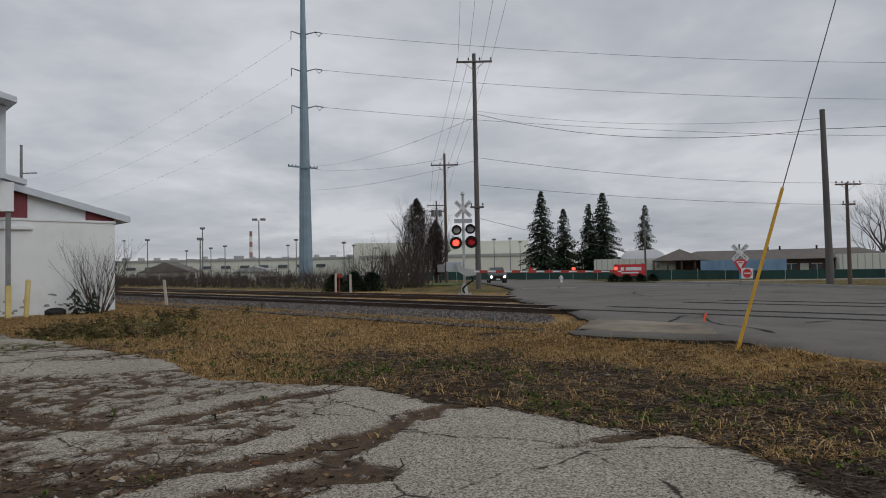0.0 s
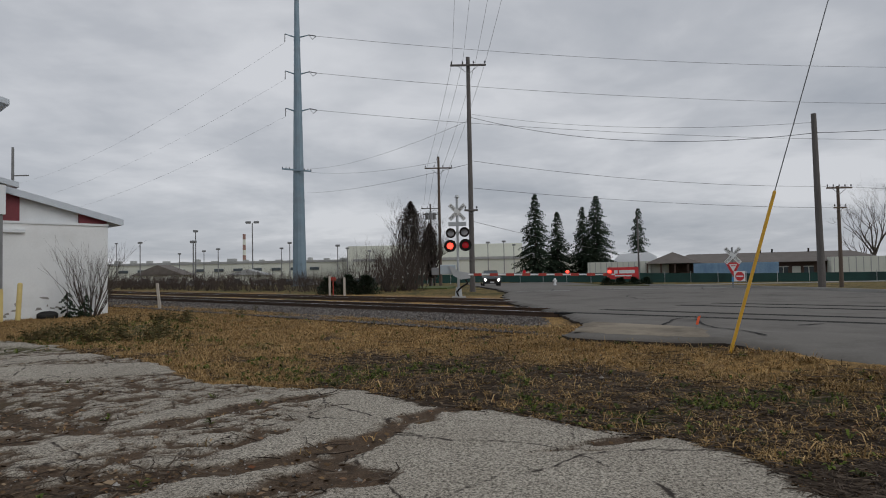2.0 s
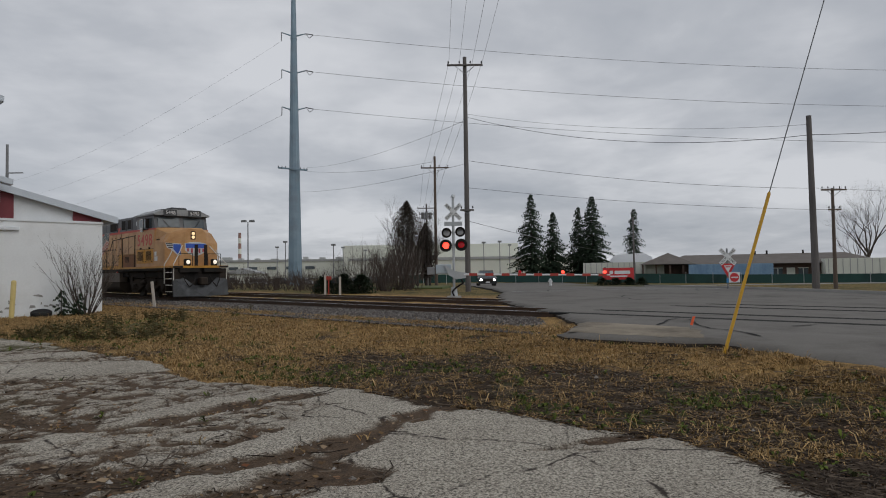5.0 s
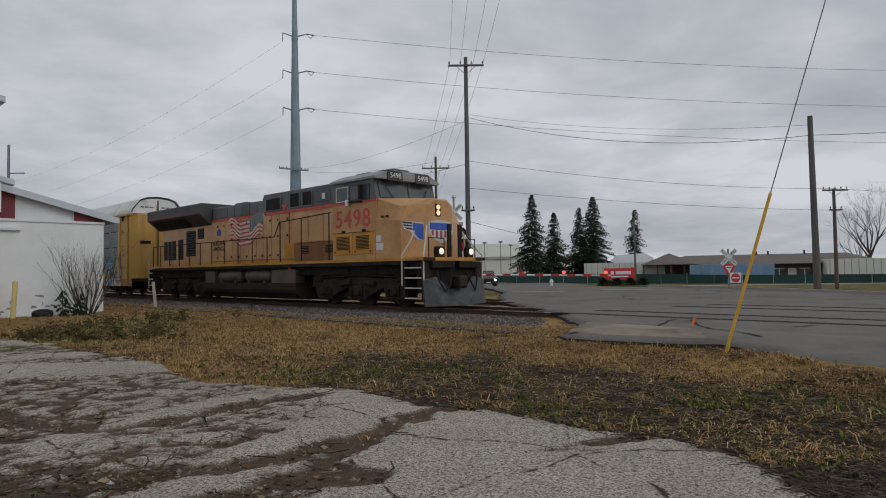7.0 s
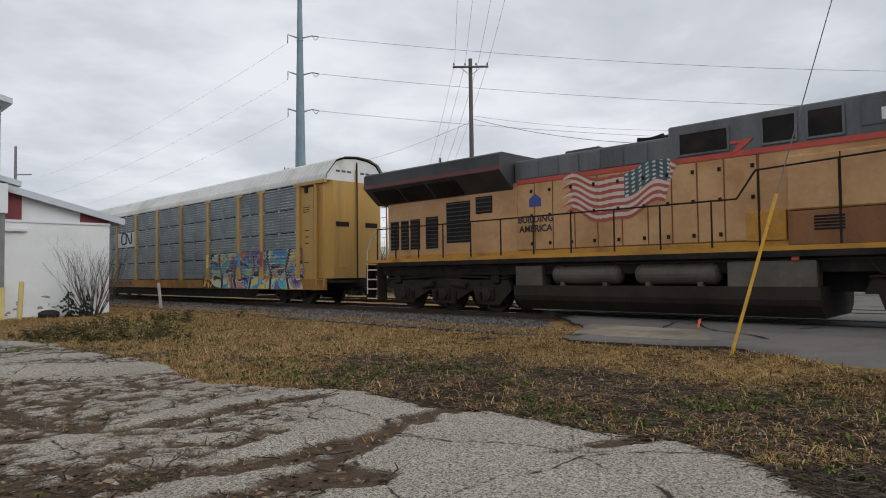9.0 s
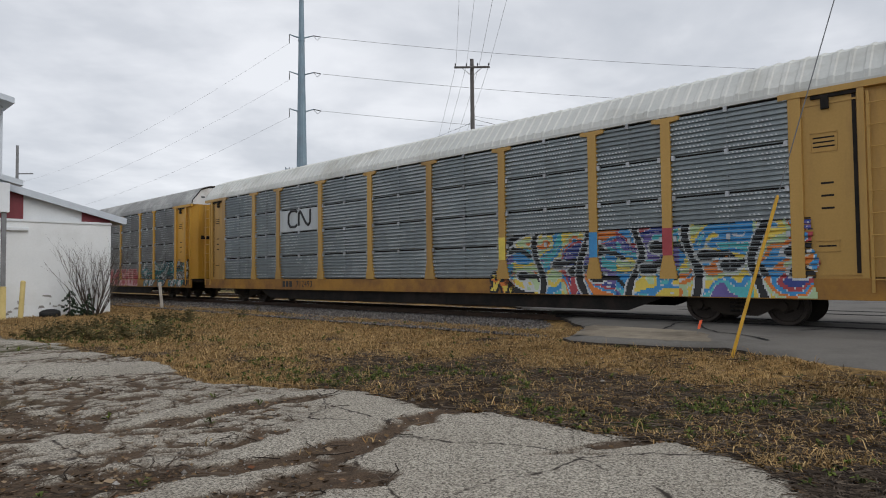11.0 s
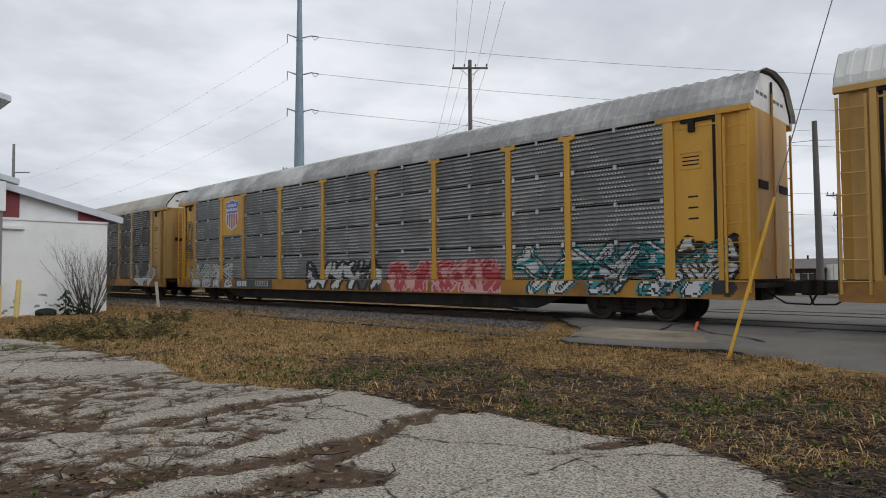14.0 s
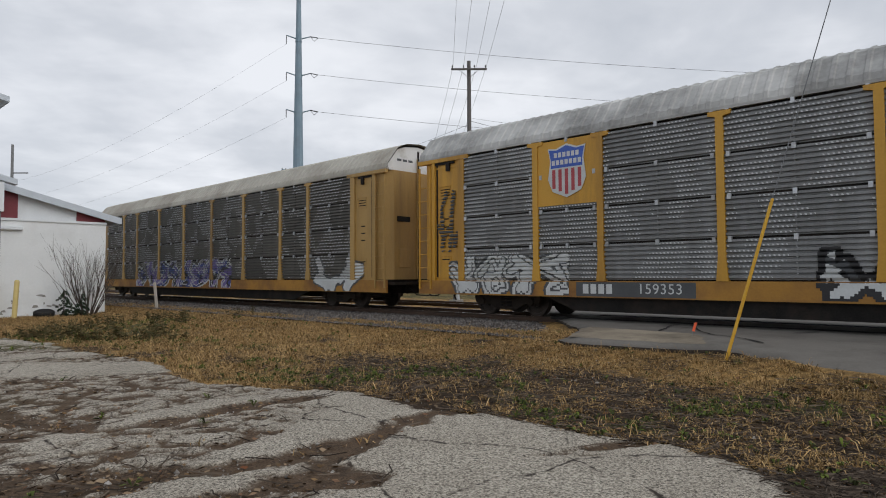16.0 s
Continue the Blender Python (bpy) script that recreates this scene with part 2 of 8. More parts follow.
# ---- ground ----
APRON = [(2.9, -6.0), (2.7, 3.0), (2.5, 4.9), (2.3, 5.45), (0.63, 6.85), (-0.1, 7.35), (-1.2, 8.45), (-2.3, 8.75), (-3.6, 9.3), (-5.1, 11.4), (-8.8, 14.5), (-12.0, 17.0), (-22.0, 24.0)]
CHANNELS = [([(-1.6, 4.4), (-1.05, 4.9), (-0.85, 5.6), (-0.5, 6.5), (0.05, 7.3), (0.5, 7.3)], 0.13),
            ([(-6.0, 7.6), (-3.4, 6.35), (-2.75, 7.0), (-2.2, 7.7), (-1.6, 8.0)], 0.16),
            ([(-3.6, 4.3), (-2.1, 4.9), (-1.5, 5.3), (-1.0, 5.8)], 0.15),
            ([(-0.85, 5.1), (-0.6, 4.85)], 0.17)]

SLABS = [([(-3.11, 6.72), (-2.85, 7.19), (-2.28, 7.83), (-1.43, 8.11)], 0.42),
         ([(-7.37, 10.43), (-6.07, 10.57), (-4.91, 10.81)], 0.75),
         ([(-3.78, 5.88), (-3.60, 6.10), (-3.39, 6.28)], 0.17),
         ([(-10.66, 15.07), (-9.41, 15.11)], 0.50),
         ([(-8.33, 11.78), (-7.14, 12.73)], 0.50),
         ([(-2.26, 4.46), (-2.00, 4.53), (-1.82, 4.55)], 0.12),
         ([(-1.80, 4.74), (-1.75, 5.22), (-1.31, 6.18), (-1.01, 7.16)], 0.30),
         ([(-2.40, 6.04), (-2.09, 6.23)], 0.10)]


def seg_dist(x, y, pts):
    """Distance from places to a broken line, and on which side of it they lie (positive: to its right)."""
    best, side = np.full_like(x, 1e9), np.zeros_like(x)
    for (ax, ay), (bx, by) in zip(pts, pts[1:]):
        dx, dy = bx - ax, by - ay
        t = np.clip(((x - ax) * dx + (y - ay) * dy) / (dx * dx + dy * dy), 0, 1)
        d = np.hypot(x - ax - t * dx, y - ay - t * dy)
        s = np.sign(dy * (x - ax) - dx * (y - ay))
        side = np.where(d < best, s, side)
        best = np.minimum(best, d)
    return best, side


def off_track(x, y):
    return x * ACROSS.x + y * ACROSS.y - TRACK


def ground_z(x, y):
    """Height of the bare ground."""
    o = off_track(x, y)
    near = 0.14 * smooth(-8.0, -3.2, o)
    far = 0.20 - 0.75 * smooth(8.0, 62.0, o) - 1.6 * smooth(62.0, 260.0, o)
    gap = road_left(y) - x
    by_road = (1 - smooth(0.0, 1.3, gap)) * (o < 1.0)
    near = near * (1 - by_road) + np.maximum(near, road_z(x, y) - 0.035 - 0.10 * smooth(9.2, 10.4, y)) * by_road
    z = np.where(o < 1.0, near, far)
    z = z + 0.22 * np.exp(-(((x + 8.2) / 1.3) ** 2 + ((y - 18.5) / 2.4) ** 2))
    return z + (fbm(x, y, 0.5, 3, 5) - 0.5) * 0.05 * smooth(6, 14, np.hypot(x, y))


def road_left(y):
    """The road's left edge at y: it widens away from the crossing towards the camera's side."""
    pts = [(-60, 8.5), (4.0, 7.4), (8.15, 5.45), (8.6, 5.25), (9.4, 4.97), (10.3, 4.78), (10.7, 4.55), (11.2, 3.75), (11.65, 2.98), (12.25, 2.25), (13.1, 2.65), (14.4, 3.2), (15.0, 3.2), (17.0, 3.1), (19, 3.3), (25, 2.3), (30, 2.8), (37, 3.6), (60, 3.4), (200, 3.4)]
    return np.interp(y, [p[0] for p in pts], [p[1] for p in pts])


ROAD_RIGHT = 17.6


def road_z(x, y):
    o = off_track(x, y)
    return (RAIL + 0.002) * smooth(-10.5, -3.6, o) * (1 - smooth(7.5, 45, o)) + 0.03 + (0.0 - 0.42) * smooth(20, 62, o) - 0.03 * smooth(-3.8, -3.2, o) * (1 - smooth(7.5, 12, o))


def cover(X, Y):
    """How much of the ground at a place is asphalt, green, and dark litter."""
    d, side = seg_dist(X, Y, APRON)
    edge = np.where(side < 0, d, -d) + (fbm(X, Y, 1.3, 4, 2) - 0.5) * 0.55 + (fbm(X, Y, 7.0, 3, 42) - 0.5) * 0.16      # positive on the paved side
    inside = smooth(-0.02, 0.06, edge)
    crumbled = fbm(X * 0.55 + Y * 0.25, Y * 1.5 - X * 0.45, 1.25, 5, 9)
    chunks = fbm(X * 0.8 + Y * 0.3, Y * 1.7 - X * 0.3, 5.5, 4, 19)
    worn = smooth(-1.0, -1.9, X + 0.22 * (Y - 7))                                # the older, broken part
    whole = smooth(0.345, 0.385, crumbled + 0.10 * (1 - worn) + 0.16 * (chunks - 0.5) + 0.05)
    # the old part: a few slabs left whole, the rest crumbled into chunks along furrows
    furrow = np.abs(fbm(X * 0.45 + Y * 0.1, Y * 1.15 - X * 0.25, 3.6, 3, 29) - 0.5)
    crumbs = fbm(X, Y, 6.5, 3, 30)
    gone_bare = fbm(X * 0.8, Y * 0.8, 0.8, 3, 23)
    whole_old = smooth(0.44, 0.50, crumbs - 0.22 * (gone_bare - 0.45)) * smooth(0.015, 0.05, furrow) * 0.92
    ragged = (fbm(X, Y, 1.8, 4, 24) - 0.5) * 0.42 + (fbm(X, Y, 6.5, 3, 25) - 0.5) * 0.20
    for pts, width in SLABS:
        c, _ = seg_dist(X, Y, pts)
        whole_old = np.maximum(whole_old, 1 - smooth(-0.02, 0.05, c + ragged - width))
    pave = inside * (whole * (1 - worn) + whole_old * worn)
    for pts, width in CHANNELS:
        c, _ = seg_dist(X, Y, pts)
        pave *= smooth(0.0, 0.05, c + (fbm(X, Y, 2.2, 4, 4) - 0.5) * 0.5 + (fbm(X, Y, 8.0, 3, 43) - 0.5) * 0.14 - width)
    beyond = np.where(side > 0, d, 0)                                            # metres past the apron
    litter = smooth(0.25, 0.75, fbm(X, Y, 1.1, 5, 7) * 1.2 - 0.1 + 0.85 * (1 - smooth(2.0, 3.9, beyond + 0.9 * (fbm(X, Y, 0.9, 3, 8) - 0.5))) * smooth(-3.0, 0.5, X) - 0.15)
    green = smooth(0.50, 0.66, fbm(X, Y, 0.8, 4, 11)) * smooth(0.1, 0.4, beyond) * (1 - smooth(2.0, 4.0, beyond)) + smooth(0.5, 0.6, fbm(X, Y, 0.35, 3, 12)) * smooth(-4, -8, X) * 0.7
    mound = np.exp(-(((X + 8.5) / 1.7) ** 2 + ((Y - 18.8) / 3.0) ** 2))
    green = np.clip(green * (1 - smooth(1.6, 2.6, X) * (1 - smooth(5.5, 7.0, Y))) + 0.38 * mound * fbm(X, Y, 1.6, 3, 13), 0, 1)
    litter = np.clip(litter + 0.35 * mound, 0, 1)
    far_green = smooth(8.6, 10.5, off_track(X, Y)) * (0.6 + 0.4 * fbm(X, Y, 0.08, 3, 21))
    green = np.clip(green + far_green, 0, 1)
    return pave, green, np.maximum(litter, inside), inside


def ground_mesh():
    xs = np.unique(np.concatenate([np.linspace(-2600, -160, 9), np.linspace(-160, -14, 60), np.linspace(-14, 10, 540), np.linspace(10, 40, 40), np.linspace(40, 160, 30), np.linspace(160, 2600, 9)]).round(4))
    ys = np.unique(np.concatenate([np.linspace(-300, -12, 8), np.linspace(-12, 3.4, 20), np.linspace(3.4, 14, 340), np.linspace(14, 24, 90), np.linspace(24, 60, 60), np.linspace(60, 300, 40), np.linspace(300, 3000, 9)]).round(4))
    X, Y = np.meshgrid(xs, ys)
    pave, green, litter, inside = cover(X, Y)
    Z = ground_z(X, Y) + pave * 0.028 + (fbm(X, Y, 2.5, 4, 3) - 0.5) * 0.05 * (1 - pave) * np.where(np.hypot(X, Y) < 60, 1, 0) 
    in_road = smooth(0.3, 0.8, X - road_left(Y)) * (1 - smooth(ROAD_RIGHT - 0.8, ROAD_RIGHT - 0.2, X)) * (Y > -200) * (Y < 96)
    Z = np.where(in_road > 0, np.minimum(Z, road_z(X, Y) - 0.12), Z)
    verts = np.stack([X, Y, Z], -1).reshape(-1, 3)
    nx, ny = len(xs), len(ys)
    i = (np.arange(ny - 1)[:, None] * nx + np.arange(nx - 1)).reshape(-1)
    faces = np.stack([i, i + 1, i + nx + 1, i + nx], -1)
    me = bpy.data.meshes.new("ground")
    me.vertices.add(len(verts)); me.vertices.foreach_set("co", verts.ravel())
    me.loops.add(faces.size); me.loops.foreach_set("vertex_index", faces.ravel())
    me.polygons.add(len(faces)); me.polygons.foreach_set("loop_start", np.arange(len(faces)) * 4)
    me.update(calc_edges=True)
    me.polygons.foreach_set("use_smooth", np.ones(len(faces), bool))
    att = me.attributes.new("cover", "FLOAT_COLOR", "POINT")
    att.data.foreach_set("color", np.stack([pave, green, litter, np.ones_like(pave)], -1).astype(np.float32).ravel())
    wear = me.attributes.new("wear", "FLOAT_COLOR", "POINT")
    wear.data.foreach_set("color", np.stack([inside, inside, inside, np.ones_like(inside)], -1).astype(np.float32).ravel())
    me.materials.append(ground_material())
    return tagged(new("ground", me), "worn asphalt apron, dry tan grass and dark leaf-littered soil", "ground", kind="structure")


def ground_material():
    m = bpy.data.materials.new("ground_cover")
    m.use_nodes = True
    nt = m.node_tree
    N, L = nt.nodes.new, nt.links.new
    p = nt.nodes["Principled BSDF"]
    at = N("ShaderNodeAttribute"); at.attribute_name = "cover"
    sep = N("ShaderNodeSeparateColor"); L(at.outputs["Color"], sep.inputs[0])
    tc = N("ShaderNodeTexCoord")
    def noise_at(scale, detail=5, rough=0.6):
        n = N("ShaderNodeTexNoise"); n.inputs["Scale"].default_value, n.inputs["Detail"].default_value, n.inputs["Roughness"].default_value = scale, detail, rough
        L(tc.outputs["Object"], n.inputs["Vector"]); return n.outputs[0]
    def mapped(v, a, b, c=0.0, d=1.0):
        r = N("ShaderNodeMapRange"); r.inputs[1].default_value, r.inputs[2].default_value, r.inputs[3].default_value, r.inputs[4].default_value = a, b, c, d
        L(v, r.inputs[0]); return r.outputs[0]
    def mix(f, a, b):
        x = N("ShaderNodeMix"); x.data_type = "RGBA"
        if isinstance(f, float): x.inputs[0].default_value = f
        else: L(f, x.inputs[0])
        for k, s in ((6, a), (7, b)):
            if isinstance(s, tuple): x.inputs[k].default_value = col(*s)
            else: L(s, x.inputs[k])
        return x.outputs[2]
    def maths(op, a, b):
        x = N("ShaderNodeMath"); x.operation = op
        for k, s in ((0, a), (1, b)):
            if isinstance(s, float): x.inputs[k].default_value = s
            else: L(s, x.inputs[k])
        return x.outputs[0]
    big, mid, fine = noise_at(0.8), noise_at(7), noise_at(55, 4, 0.7)
    vor = N("ShaderNodeTexVoronoi"); vor.inputs["Scale"].default_value = 70
    L(tc.outputs["Object"], vor.inputs["Vector"])
    stone = mapped(maths("ADD", maths("MULTIPLY", vor.outputs["Color"], 0.5), maths("MULTIPLY", noise_at(130, 2, 0.5), 0.8)), 0.45, 0.85)
    asphalt = mix(stone, (0.13, 0.116, 0.094), (0.60, 0.545, 0.455))
    asphalt = mix(mapped(big, 0.4, 0.7, 0.0, 0.4), asphalt, (0.20, 0.172, 0.135))
    asphalt = mix(mapped(fine, 0.56, 0.64, 0.0, 0.9), asphalt, (0.62, 0.57, 0.48))
    asphalt = mix(mapped(noise_at(34, 3, 0.65), 0.54, 0.62, 0.0, 0.8), asphalt, (0.045, 0.038, 0.03))
    crack = N("ShaderNodeTexVoronoi"); crack.feature = "DISTANCE_TO_EDGE"; crack.inputs["Scale"].default_value = 0.9
    warp = N("ShaderNodeMix"); warp.data_type = "VECTOR"; warp.inputs[0].default_value = 0.25
    wn = N("ShaderNodeTexNoise"); wn.inputs["Scale"].default_value = 1.6; wn.inputs["Detail"].default_value = 5
    L(tc.outputs["Object"], wn.inputs["Vector"]); L(tc.outputs["Object"], warp.inputs[4]); L(wn.outputs["Color"], warp.inputs[5])
    L(warp.outputs[1], crack.inputs["Vector"])
    crk = maths("MULTIPLY", mapped(crack.outputs["Distance"], 0.004, 0.012, 1.0, 0.0), mapped(mid, 0.42, 0.55))
    asphalt = mix(crk, asphalt, (0.045, 0.036, 0.03))
    straw = mix(mapped(fine, 0.36, 0.62), (0.12, 0.07, 0.026), (0.56, 0.35, 0.13))
    straw = mix(mapped(mid, 0.45, 0.62, 0.0, 0.75), straw, (0.095, 0.06, 0.027))
    dirt = mix(mapped(fine, 0.38, 0.64), (0.010, 0.007, 0.0045), (0.075, 0.048, 0.027))
    dirt = mix(mapped(mid, 0.56, 0.66, 0.0, 0.7), dirt, (0.15, 0.095, 0.048))
    wear = N("ShaderNodeAttribute"); wear.attribute_name = "wear"
    joint = mix(mapped(fine, 0.36, 0.66), (0.05, 0.033, 0.021), (0.15, 0.103, 0.067))
    joint = mix(mapped(mid, 0.5, 0.66, 0.0, 0.55), joint, (0.045, 0.034, 0.026))
    dirt = mix(wear.outputs["Fac"], dirt, joint)
    greens = mix(mapped(fine, 0.36, 0.64), (0.022, 0.026, 0.010), (0.10, 0.108, 0.036))
    soil = mix(sep.outputs[2], straw, dirt)
    soil = mix(maths("MULTIPLY", sep.outputs[1], mapped(mid, 0.25, 0.55)), soil, greens)
    L(mix(sep.outputs[0], soil, asphalt), p.inputs["Base Color"])
    p.inputs["Roughness"].default_value = 0.92
    p.inputs["Specular IOR Level"].default_value = 0.15
    h = maths("ADD", maths("MULTIPLY", fine, 0.7), maths("MULTIPLY", vor.outputs["Distance"], 0.12))
    bn = N("ShaderNodeBump"); bn.inputs["Strength"].default_value, bn.inputs["Distance"].default_value = 0.8, 0.02
    L(h, bn.inputs["Height"]); L(bn.outputs[0], p.inputs["Normal"])
    return m


def road_mesh():
    """The wide crossing road, with a broken edge and real thickness."""
    ys = np.unique(np.concatenate([np.linspace(-60, 6, 20), np.linspace(6, 34, 150), np.linspace(34, 96, 60)]))
    n = 48
    bm = bmesh.new()
    rows, low = [], []
    for y in ys:
        xl = float(road_left(y)) + (float(fbm(np.array([y]), np.array([0.0]), 2.6, 5, 31)[0]) - 0.5) * 0.6
        xs = np.linspace(xl, ROAD_RIGHT, n)
        zs = road_z(xs, np.full(n, y)) + (fbm(xs, np.full(n, y), 0.7, 3, 33) - 0.5) * 0.012 * (1 - smooth(-3.5, -3, off_track(xs, np.full(n, y))) * (1 - smooth(7, 8, off_track(xs, np.full(n, y)))))
        zs[0] -= 0.05 + 0.05 * float(fbm(np.array([y]), np.array([5.0]), 3.0, 3, 35)[0])
        rows.append([bm.verts.new((float(a), float(y), float(b))) for a, b in zip(xs, zs)])
        low.append((bm.verts.new((xl + 0.03, float(y), float(zs[0]) - 0.35)), bm.verts.new((ROAD_RIGHT, float(y), float(zs[-1]) - 0.3))))
    for (a, la), (b, lb) in zip(zip(rows, low), zip(rows[1:], low[1:])):
        for i in range(n - 1):
            bm.faces.new((a[i], a[i + 1], b[i + 1], b[i])).smooth = True
        bm.faces.new((la[0], a[0], b[0], lb[0])).material_index = 1
        bm.faces.new((a[-1], la[1], lb[1], b[-1]))
    return tagged(link_mesh("road", bm, [M["road"], M["soil"]]), "grey patched asphalt road over the crossing", "road", kind="structure")


M["road"] = surf("patched_road_asphalt", (0.14, 0.13, 0.116), (0.215, 0.201, 0.18), 0.5, 0.85, 0.008, 0.0, 30, (0.085, 0.078, 0.07), 0.45, 0.5)
M["soil"] = surf("dark_soil_edge", (0.02, 0.016, 0.012), (0.06, 0.046, 0.034), 3, 0.95, 0.01, 0, 30)
M["ballast"] = surf("ballast_stone", (0.045, 0.041, 0.038), (0.125, 0.117, 0.11), 6, 0.9, 0.03, 0.0, 28, (0.06, 0.048, 0.04), 0.4, 0.9)
M["rail"] = surf("rusty_rail", (0.05, 0.032, 0.024), (0.10, 0.062, 0.042), 3, 0.8, 0.0, 0.2, 30)
M["railhead"] = surf("polished_rail_head", (0.55, 0.55, 0.55), (0.68, 0.68, 0.68), 3, 0.25, 0.0, 0.9, 30)
M["tie"] = surf("creosoted_tie", (0.028, 0.022, 0.018), (0.06, 0.048, 0.038), 3, 0.9, 0.004, 0.0, 30)
M["rubber"] = surf("flangeway_rubber", (0.012, 0.012, 0.012), (0.03, 0.029, 0.028), 3, 0.85, 0.0, 0.0, 30)


def rail_mesh():
    bm = bmesh.new()
    half = [(0.037, 0.0), (0.037, -0.03), (0.010, -0.045), (0.009, -0.14), (0.07, -0.155), (0.07, -0.172)]
    outline = half + [(-a, b) for a, b in half[::-1]]
    prism(bm, outline, -320, 160, 0, "x")
    for f in bm.faces:
        if abs(f.normal.x) < 0.5 and f.calc_center_median().z > -0.002:
            f.material_index = 1
    return bm


def tracks():
    base = Matrix.Translation(on_track(0)) @ pose(0, 0, 0, 0, 0, TURN)
    ties = None
    for k, centre in enumerate((0.0, SECOND)):
        tr = thing("railway_track", ("near" if k == 0 else "second") + " railway track of rusty rails on dark ties in grey ballast", "railway track", base @ pose(0, centre, 0), "railway tracks", "structure")
        for side in (-0.755, 0.755):
            r = part("rail", rail_mesh(), [M["rail"], M["railhead"]], tr)
            r.location = (0, side, 0)
        bm = bmesh.new()
        rnd = random.Random(5 + k)
        for i in range(-230, 24):
            x = i * 0.53 + rnd.uniform(-0.03, 0.03)
            box(bm, x - 0.115, x + 0.115, -1.3 + rnd.uniform(-0.05, 0.05), 1.3, -0.33, -0.165)
        tagged(part("ties", bm, M["tie"], tr), kind="stuff")
    bm = bmesh.new()
    prism(bm, [(-4.1, -0.36), (-3.1, -0.27), (-2.0, -0.19), (-0.9, -0.20), (0.9, -0.20), (2.2, -0.22), (SECOND + 0.9, -0.20), (SECOND + 1.9, -0.19), (SECOND + 3.0, -0.30), (SECOND + 5.2, -0.33), (SECOND + 5.2, -0.9), (-4.1, -0.9)], -320, 160, 0, "x")
    bed = link_mesh("ballast_bed", bm, M["ballast"])
    bed.matrix_world = base
    tagged(bed, "grey crushed-stone ballast under the tracks", "ballast", kind="structure")
    # loose stones on the shoulder
    rnd = random.Random(8)
    verts, faces = [], []
    def stone(x, y, z, r):
        k = len(verts)
        q = [rnd.uniform(0.6, 1.2) * r for _ in range(6)]
        a = rnd.uniform(0, 3)
        ca, sa = math.cos(a), math.sin(a)
        for px, py, pz in ((q[0], 0, 0), (0, q[1], 0), (-q[2], 0, 0), (0, -q[3], 0), (0, 0, q[4] * 0.8), (0, 0, -q[5] * 0.6)):
            verts.append((x + px * ca - py * sa, y + px * sa + py * ca, z + pz))
        for t in ((0, 1, 4), (1, 2, 4), (2, 3, 4), (3, 0, 4), (1, 0, 5), (2, 1, 5), (3, 2, 5), (0, 3, 5)):
            faces.append(tuple(k + i for i in t))
    for _ in range(30000):
        s = -6.6 - abs(rnd.gauss(0, 17))
        y = rnd.uniform(-4.6, -0.5) if rnd.random() < 0.8 else rnd.uniform(0.5, SECOND + 2.5)
        if s > -10 and y > -1.6:
            continue
        w = base @ Vector((s, y, 0))
        if w.x > float(np.interp(w.y, (12.0, 12.25, 13.1, 14.4, 19.0), (2.4, 2.1, 2.3, 2.6, 3.0))) - 0.12:
            continue
        z = np.interp(y, [-4.6, -4.1, -3.1, -2.0, -0.9], [-0.19, -0.22, -0.21, -0.17, -0.185])
        stone(s, y, float(z) + 0.012, rnd.uniform(0.025, 0.06))
    seams = bmesh.new()
    for k in range(34):
        x, y = rnd.uniform(4, 14), rnd.uniform(9.5, 40)
        a = rnd.uniform(-0.25, 0.25) + (0 if k % 3 else 1.4)
        prev = None
        for _ in range(rnd.randint(14, 44)):
            a += rnd.uniform(-0.22, 0.22)
            x, y = x + 0.22 * math.cos(a), y + 0.22 * math.sin(a)
            if not road_left(y) + 0.3 < x < ROAD_RIGHT - 0.3 or -1.2 < off_track(x, y) < SECOND + 1.2:
                break
            w = rnd.uniform(0.012, 0.04)
            z = float(road_z(np.array([x]), np.array([y]))[0]) + 0.012
            pair = [seams.verts.new((x - math.sin(a) * w, y + math.cos(a) * w, z)), seams.verts.new((x + math.sin(a) * w, y - math.cos(a) * w, z))]
            if prev:
                seams.faces.new((prev[0], prev[1], pair[1], pair[0]))
            prev = pair
    tagged(link_mesh("tar_seams", seams, M["rubber"]), "dark tar-filled cracks across the road", "road crack", kind="stuff")
    me = bpy.data.meshes.new("ballast_stones")
    me.from_pydata(verts, [], faces)
    me.materials.append(M["stones"])
    st = new("ballast_stones", me)
    st.matrix_world = base
    tagged(st, "loose grey and brown ballast stones along the rails", "stones", kind="stuff")
    # rails sunk in the road: dark flangeways beside each head
    fl = bmesh.new()
    for centre in (0.0, SECOND):
        for side in (-0.755, 0.755):
            for o, w in ((-0.10, 0.06), (0.09, 0.05)):
                y = centre + side + o
                box(fl, -9.8 + 0.35 * y, 18, y - w, y + w, -0.05, 0.007)
    f = link_mesh("flangeway", fl, M["rubber"])
    f.matrix_world = base
    tagged(f, "dark rubber flangeway strips beside the rails in the road", "crossing panel", kind="structure")


